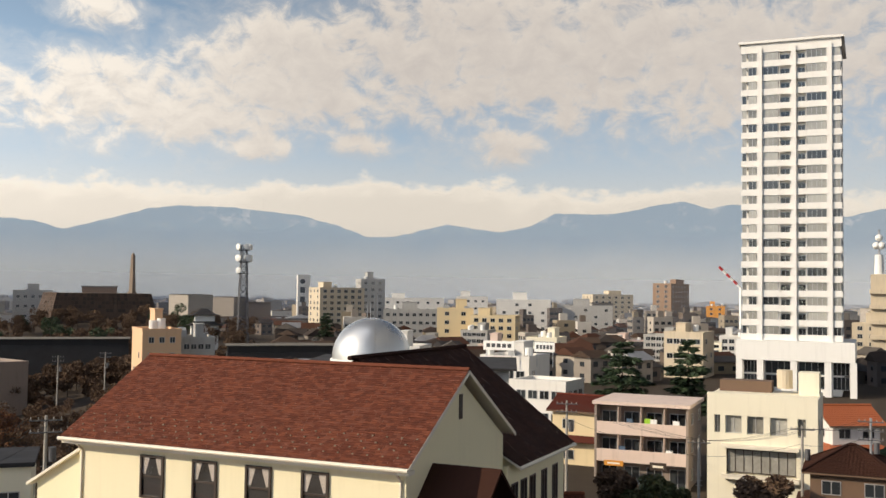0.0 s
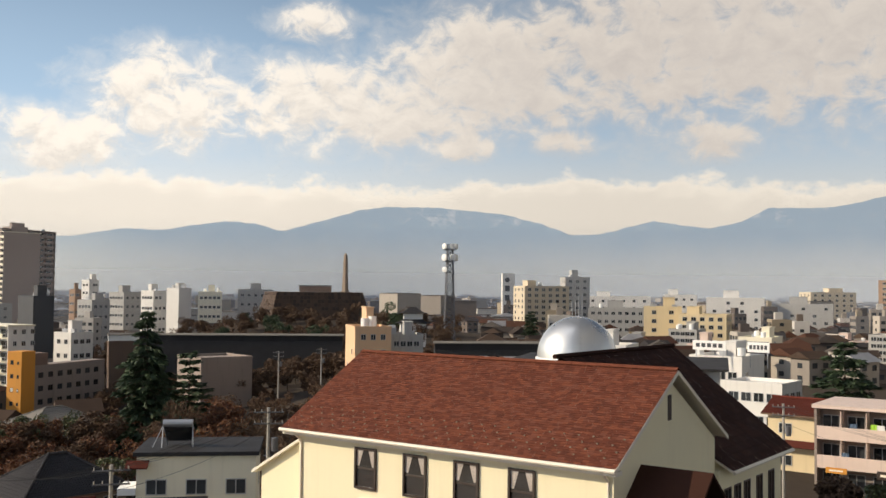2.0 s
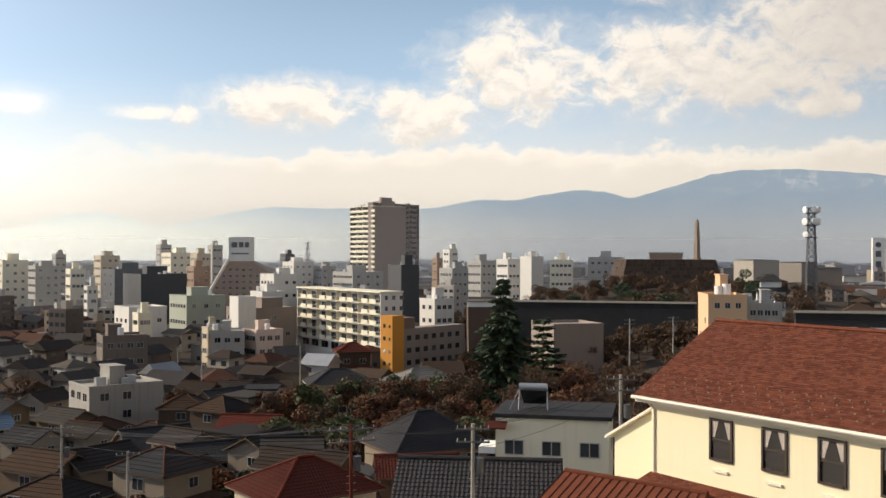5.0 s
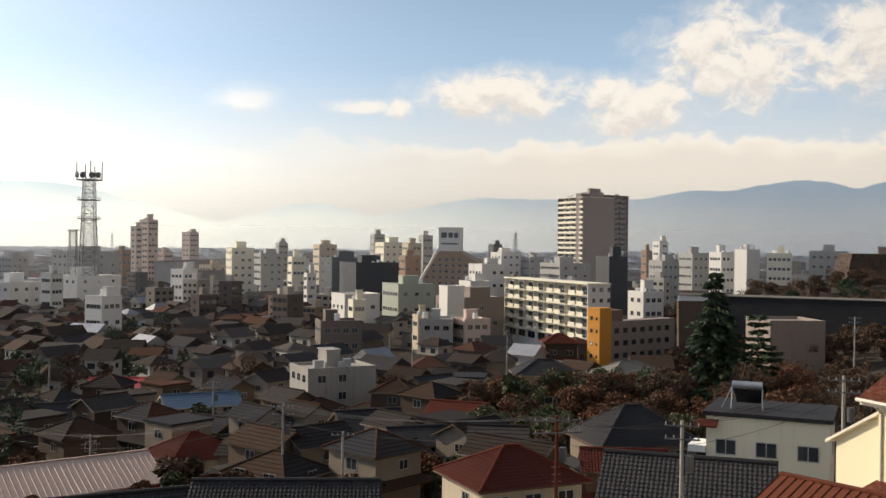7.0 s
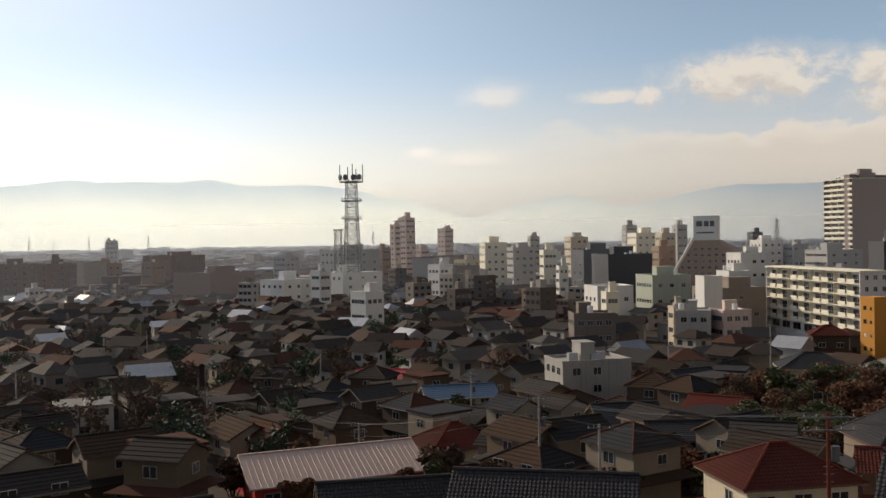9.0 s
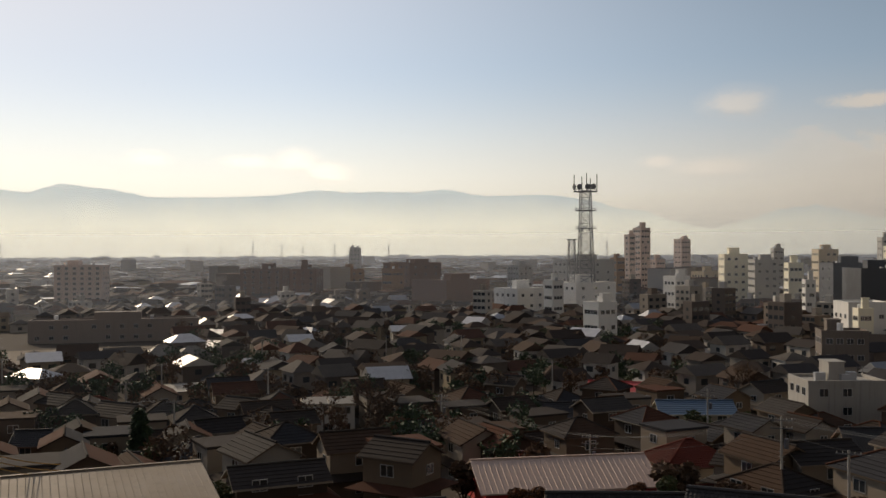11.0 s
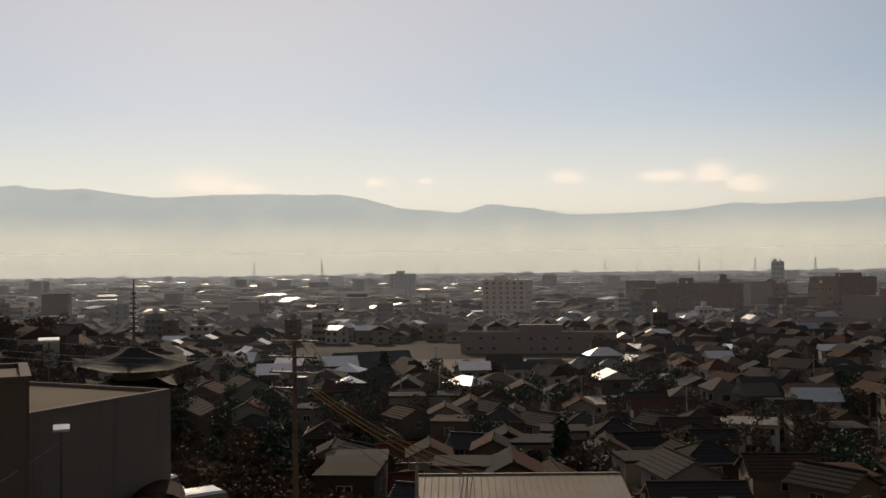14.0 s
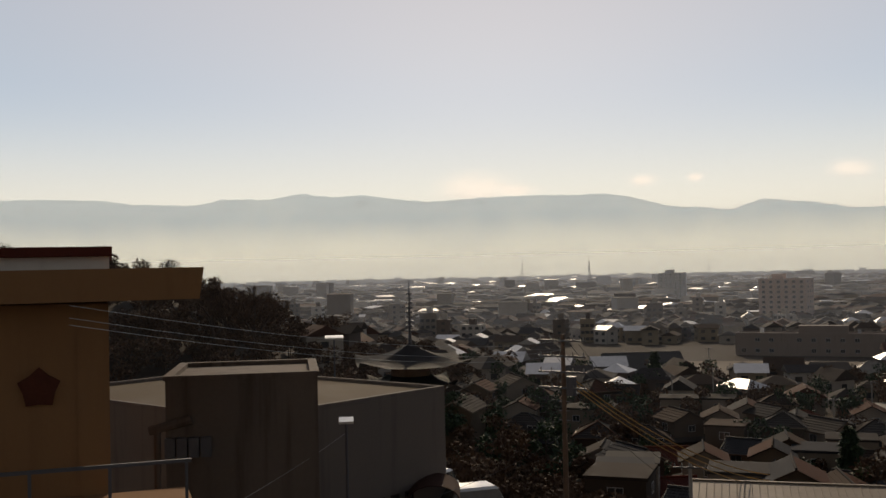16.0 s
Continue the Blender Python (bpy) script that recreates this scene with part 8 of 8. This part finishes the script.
# ---- the sunny-side foreground: hall with canopy, service block, white annexe ----
def emblem_hall():
    x, y = P(129.05, 22.5)
    H = thing("emblem_hall", "tan hall with deep canopy and red roof edge", "hall", pose(x, y, 20.5, 0, 0, 129))
    bm = bmesh.new()
    box(bm, -9, 0.0, 0, 8, -3, 9.0)
    part("wall", bm, "tan", H)
    bm = bmesh.new()
    box(bm, -0.62, 0.02, -0.05, -0.002, -3, 9.0)
    part("corner_pilaster", bm, "tan", H)
    bm = bmesh.new()
    v = [(-9, -0.9, 9.05), (1.85, -0.9, 9.05), (1.95, -0.9, 9.72), (-9, -0.9, 9.72)]
    a_, b_ = [bm.verts.new(p) for p in v], [bm.verts.new((p[0], 8, p[2])) for p in v]
    bm.faces.new(a_)
    bm.faces.new(b_[::-1])
    for i in range(4):
        bm.faces.new((a_[i], b_[i], b_[(i + 1) % 4], a_[(i + 1) % 4]))
    part("canopy", bm, "tan", H)
    bm = bmesh.new()
    box(bm, -9, 0.05, 2.5, 8, 9.72, 10.05)
    part("upper_wall", bm, "white_wall", H)
    bm = bmesh.new()
    slab(bm, [(-9, 2.2, 10.28), (0.12, 2.2, 10.28), (0.12, 8, 10.28), (-9, 8, 10.28)], 0.23)
    part("roof_edge", bm, "roof_red", H)
    # five-lobed flower emblem
    bm = bmesh.new()
    pts = []
    for k in range(10):
        r = 0.44 if k % 2 == 0 else 0.33
        a2 = math.pi / 2 + k * math.pi / 5
        pts.append((-1.38 + math.cos(a2) * r, -0.08, 7.25 + math.sin(a2) * r))
    f_, b2 = [bm.verts.new(p) for p in pts], [bm.verts.new((p[0], -0.003, p[2])) for p in pts]
    bm.faces.new(f_)
    for i in range(10):
        bm.faces.new((f_[i], f_[(i + 1) % 10], b2[(i + 1) % 10], b2[i]))
    part("emblem", bm, "roof_brown", H)
    # terrace with railing below
    bm = bmesh.new()
    box(bm, -9, 1.6, -1.3, -0.06, 4.7, 4.95)
    part("terrace", bm, "tan", H)
    for xx in (-6, -4.5, -3, -1.5, 0, 1.5):
        bm = bmesh.new()
        box(bm, xx - 0.03, xx + 0.03, -1.3, -1.24, 4.95, 5.7)
        part("rail_post", bm, "steel_dark", H)
    bm = bmesh.new()
    box(bm, -9, 1.6, -1.3, -1.22, 5.7, 5.77)
    part("handrail", bm, "steel_dark", H)


M["tan"] = material("tan_render", (0.29, 0.155, 0.072), 0.9, vary=0.08, scale=0.4, stain=0.12, spec=0.2)
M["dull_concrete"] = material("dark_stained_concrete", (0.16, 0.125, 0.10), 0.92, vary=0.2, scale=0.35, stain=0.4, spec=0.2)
emblem_hall()


def service_block():
    x, y = P(121.9, 26.5)
    H = thing("service_block", "dark stained concrete service block", "building", pose(x, y, 20.5, 0, 0, 119))
    bm = bmesh.new()
    box(bm, -1.95, 1.95, 0, 4, -3, 6.85)
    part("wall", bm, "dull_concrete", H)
    bm = bmesh.new()
    for x0, x1, y0, y1 in ((-2.0, 2.0, -0.05, 0.2), (-2.0, 2.0, 3.8, 4.05), (-2.0, -1.75, 0.2, 3.8), (1.75, 2.0, 0.2, 3.8)):
        box(bm, x0, x1, y0, y1, 6.85, 6.97)
    part("parapet", bm, "dull_concrete", H)
    bm = bmesh.new()
    tube(bm, (-2.35, -0.1, 5.6), (-1.3, -0.1, 5.85), 0.12, n=8)
    tube(bm, (-2.15, -0.1, 5.6), (-2.15, -0.1, 3.6), 0.09, n=8)
    part("vent_pipe", bm, "dull_concrete", H)
    for k in range(4):
        bm = bmesh.new()
        box(bm, -1.95 + 0.3 * k, -1.7 + 0.3 * k, -0.3, -0.06, 4.9, 5.4)
        part("meter_box", bm, "steel_dark", H)


service_block()


def annexe():
    """White-walled annexe with a sunk brown roof behind a pale rim."""
    H = thing("white_annexe", "pale-walled annexe with a flat brown roof and white rim", "building", pose(0, 0, 20.0))
    corner, u_, v_ = Vector((-37.3, -13.9)), Vector((0.938, -0.345)), Vector((-0.353, -0.936))
    pts = [tuple(corner + u_ * a + v_ * b) for a, b in ((10.0, 0), (0, 0), (0, 14.0), (10.0, 14.0))]
    top = 5.3
    bm = bmesh.new()
    a_, b_ = [bm.verts.new((*p, -3)) for p in pts], [bm.verts.new((*p, top)) for p in pts]
    bm.faces.new(b_)
    for i in range(4):
        bm.faces.new((a_[i], a_[(i + 1) % 4], b_[(i + 1) % 4], b_[i]))
    part("wall", bm, "dull_wall", H)
    c = Vector((sum(p[0] for p in pts) / 4, sum(p[1] for p in pts) / 4, 0))
    inner = [tuple(Vector((*p, 0)).lerp(c, 0.03))[:2] for p in pts]
    for i in range(4):
        j = (i + 1) % 4
        bm = bmesh.new()
        slab(bm, [(*pts[i], top + 0.16), (*pts[j], top + 0.16), (*inner[j], top + 0.16), (*inner[i], top + 0.16)], 0.15)
        part("rim", bm, "dull_wall", H)
    bm = bmesh.new()
    poly(bm, [(*p, top + 0.02) for p in inner])
    part("roof_felt", bm, "felt", H)
    d_ = Vector((*pts[1], 0)) - Vector((*pts[0], 0))
    ang = math.degrees(math.atan2(d_.y, d_.x))
    for f in (0.62, 0.7, 0.78):
        q = Vector((*pts[0], 0)).lerp(Vector((*pts[1], 0)), f)
        share("window", window_mesh(0.45, 1.1, "glass", "frame_brown", 0), H, pose(q.x, q.y, 0.6, 0, 0, ang))


M["felt"] = material("brown_roof_felt", (0.11, 0.078, 0.045), 0.9, vary=0.15, scale=0.3, spec=0.15)
annexe()


def curved_carport():
    x, y = P(111.2, 37)
    H = thing("carport", "small carport with a curved dark roof", "carport", pose(x, y, 20.3, 0, 0, 110))
    bm = bmesh.new()
    n, ring = 10, []
    for k in range(n + 1):
        a_ = radians(180 * k / n)
        ring.append([bm.verts.new((-math.cos(a_) * r, yy, math.sin(a_) * r * 0.6 + 1.2)) for r, yy in ((1.0, 0), (1.0, 2.4), (0.95, 2.4), (0.95, 0))])
    for p_, q_ in zip(ring, ring[1:]):
        for e in range(4):
            bm.faces.new((p_[e], p_[(e + 1) % 4], q_[(e + 1) % 4], q_[e]))
    for end in (ring[0], ring[-1]):
        bm.faces.new(end)
    bmesh.ops.recalc_face_normals(bm, faces=bm.faces)
    part("roof", bm, "roof_dark", H)
    for xx in (-0.97, 0.97):
        for yy in (0.1, 2.3):
            bm = bmesh.new()
            tube(bm, (xx, yy, -1), (xx, yy, 1.25), 0.04)
            part("post", bm, "steel_dark", H)


curved_carport()


def car(label, m, paint, name="car"):
    """A small hatchback: lower body, glasshouse, bumpers, lamps and wheels."""
    H = thing(name, label, "car", m, "parked cars")
    L, W = 3.5, 1.5
    prof = [(-L / 2, 0.35), (-L / 2, 0.75), (-L / 2 + 0.9, 0.9), (L / 2 - 0.05, 0.92), (L / 2, 0.5), (L / 2, 0.3)]
    bm = bmesh.new()
    a_, b_ = [bm.verts.new((x, -W / 2, z)) for x, z in prof], [bm.verts.new((x, W / 2, z)) for x, z in prof]
    bm.faces.new(a_)
    bm.faces.new(b_[::-1])
    for i in range(len(prof)):
        j = (i + 1) % len(prof)
        bm.faces.new((a_[i], b_[i], b_[j], a_[j]))
    bmesh.ops.bevel(bm, geom=bm.edges[:], offset=0.06, segments=2, affect="EDGES")
    part("body", bm, paint, H)
    for nm, z0, z1, x0, x1, x2, x3, w0, w1, mt in (("glasshouse", 0.89, 1.38, -L / 2 + 0.85, L / 2 - 0.15, -L / 2 + 1.35, L / 2 - 0.4, 0.70, 0.60, "glass"), ("roof", 1.37, 1.47, -L / 2 + 1.33, L / 2 - 0.38, -L / 2 + 1.5, L / 2 - 0.5, 0.62, 0.52, paint)):
        bm = bmesh.new()
        lo = [bm.verts.new(p) for p in ((x0, -w0, z0), (x1, -w0, z0), (x1, w0, z0), (x0, w0, z0))]
        hi = [bm.verts.new(p) for p in ((x2, -w1, z1), (x3, -w1, z1), (x3, w1, z1), (x2, w1, z1))]
        bm.faces.new(lo[::-1])
        bm.faces.new(hi)
        for i in range(4):
            bm.faces.new((lo[i], lo[(i + 1) % 4], hi[(i + 1) % 4], hi[i]))
        part(nm, bm, mt, H)
    for x in (-1.1, 1.1):
        for s in (-1, 1):
            bm = bmesh.new()
            tube(bm, (x, s * (W / 2 - 0.16), 0.28), (x, s * (W / 2 + 0.01), 0.28), 0.28, n=14)
            wh = part("wheel", bm, "rubber", H)
            bm = bmesh.new()
            tube(bm, (x, s * (W / 2 + 0.012), 0.28), (x, s * (W / 2 + 0.02), 0.28), 0.17, n=10)
            part("rim", bm, "steel", wh)
    for s in (-1, 1):
        bm = bmesh.new()
        box(bm, -L / 2 - 0.02, -L / 2 + 0.04, s * 0.55 - 0.14, s * 0.55 + 0.14, 0.6, 0.74)
        part("headlight", bm, "white_paint", H)
    return H


for az, d, t in ((109.6, 39.5, 20), (107.9, 40.5, 22), (111.6, 44, 60)):
    x, y = P(az, d)
    car("white parked car with a bright sunlit roof", pose(x, y, ground(x, y), 0, 0, az + t), "car_white")
x, y = P(-15.0, 84)
car("pale yellow small parked car", pose(x, y, ground(x, y), 0, 0, -20), "car_yellow")
for az, d in ((64.3, 215), (63.9, 220), (78.5, 185), (79.4, 188), (80.2, 190), (81.0, 186), (86.3, 150), (78.2, 200)):
    x, y = P(az, d)
    car("white parked car in a lot", pose(x, y, ground(x, y), 0, 0, az + 70), "car_white")


def floodlight(az, d, ztop, h, label, k=1.0):
    x, y = P(az, d)
    H = thing("street_lamp", label, "lamp", pose(x, y, ztop - h, 0, 0, az))
    bm = bmesh.new()
    tube(bm, (0, 0, -1), (0, 0, h), 0.06, 0.045, 8)
    part("post", bm, "steel_dark", H)
    bm = bmesh.new()
    slab(bm, [(-0.55 * k, -0.35 * k, h + 0.02), (0.55 * k, -0.35 * k, h + 0.02), (0.55 * k, 0.35 * k, h + 0.14), (-0.55 * k, 0.35 * k, h + 0.14)], 0.08)
    part("head", bm, "silver", H)


floodlight(116.7, 60, 26.2, 9, "street lamp with a bright flat silver head")
floodlight(116.1, 34, 25.0, 5, "street lamp with a small silver head on a thin post", 0.45)


def pagoda():
    """Temple stupa: square curved roof, round body and a tall ringed spire."""
    x, y = P(112.35, 112)
    H = thing("pagoda", "dark temple pagoda with upturned eaves and a ringed spire", "pagoda", pose(x, y, 6, 0, 0, 118))
    for z0, w in ((-3, 3.0),):
        bm = bmesh.new()
        box(bm, -w, w, -w, w, z0, 11.5)
        part("wall", bm, "wood", H)
    for z, w, top, rise in ((11.4, 4.7, 2.3, 1.1), (13.7, 6.0, 0.3, 2.3)):
        bm = bmesh.new()
        n, prev = 6, None
        for k in range(n + 1):
            f = k / n
            ww, zz = w + (top - w) * f, z + rise * f ** 1.6
            ring = []
            for i in range(16):
                a2 = i / 16 * 4
                s, u = int(a2), a2 - int(a2)
                c4 = [(-1, -1), (1, -1), (1, 1), (-1, 1)]
                p, q = c4[s], c4[(s + 1) % 4]
                lift = 0.9 * (abs(2 * u - 1) ** 3) * (1 - f) ** 2
                ring.append(bm.verts.new(((p[0] + (q[0] - p[0]) * u) * ww, (p[1] + (q[1] - p[1]) * u) * ww, zz + lift)))
            if prev:
                for i in range(16):
                    bm.faces.new((prev[i], prev[(i + 1) % 16], ring[(i + 1) % 16], ring[i]))
            prev = ring
        bm.faces.new(prev)
        bmesh.ops.solidify(bm, geom=bm.faces[:], thickness=0.22)
        part("roof", bm, "roof_grey", H)
    bm = bmesh.new()
    tube(bm, (0, 0, 12.3), (0, 0, 14.2), 2.2, n=16)
    part("drum", bm, "wood", H)
    bm = bmesh.new()
    tube(bm, (0, 0, 15.8), (0, 0, 23.2), 0.2, 0.06, 8)
    part("spire", bm, "steel_dark", H)
    for k in range(9):
        bm = bmesh.new()
        tube(bm, (0, 0, 17.4 + k * 0.52), (0, 0, 17.58 + k * 0.52), 0.52 - k * 0.025, n=12)
        part("spire_ring", bm, "steel_dark", H)


pagoda()


# ---- sports field, lots and lanes ----
def ground_patch(name, label, az0, az1, d0, d1, mat, lift=0.35):
    vs, fs, n = [], [], 16
    for i in range(n + 1):
        for d in np.linspace(d0, d1, 6):
            x, y = P(az0 + (az1 - az0) * i / n, d)
            vs.append((x, y, ground(x, y) + lift))
    for i in range(n):
        for k in range(5):
            o = i * 6 + k
            fs.append((o, o + 6, o + 7, o + 1))
    me = bpy.data.meshes.new(name)
    me.from_pydata(vs, [], fs)
    me.materials.append(M[mat])
    return tagged(new(name, me), label, "ground", kind="structure")


ground_patch("ground_field", "sandy school sports field", 104, 86.5, 272, 322, "sand")
ground_patch("ground_lot", "dry grass lot beside the big bare tree", 79.4, 73.2, 108, 150, "sand_dark")
ground_patch("road_1", "grey asphalt lane through the houses", 84, 66, 170, 177, "asphalt")
ground_patch("road_2", "grey asphalt yard below the annexe", 112.5, 103, 34, 46, "asphalt", 0.12)
for k in range(14):
    az = 87.5 + k * 1.15
    x, y = P(az, 268)
    F = thing("fence_post", "tall net post along the sports field", "post", pose(x, y, 0), "net posts")
    bm = bmesh.new()
    tube(bm, (0, 0, -1), (0, 0, 5.0), 0.12, 0.09)
    part("shaft", bm, "steel_dark", F)


# ---- far masts and pylons over the plain ----
for az, d, h in ((102.0, 1500, 42), (62.0, 1900, 45), (74.5, 1700, 40), (85.8, 1500, 38), (80.6, 1700, 40), (82.2, 1900, 46), (95.4, 1800, 42), (90.0, 2000, 46), (105.8, 1900, 44), (77.6, 2100, 44), (39.4, 900, 42), (84.0, 1900, 40), (79.4, 1900, 38)):
    x, y = P(az, d)
    T = thing("pylon", "distant thin lattice pylon in the haze", "pylon", pose(x, y, 0), "far pylons")
    bm = bmesh.new()
    for s in ((-1, -1), (1, -1), (1, 1), (-1, 1)):
        tube(bm, (s[0] * 2.2, s[1] * 2.2, 0), (s[0] * 0.4, s[1] * 0.4, h), 0.35, 0.25, 4)
    part("legs_frame", bm, "steel_dark", T)
    for f in (0.72, 0.84, 0.95):
        bm = bmesh.new()
        box(bm, -3.6, 3.6, -0.3, 0.3, h * f, h * f + 0.6)
        part("arm", bm, "steel_dark", T)
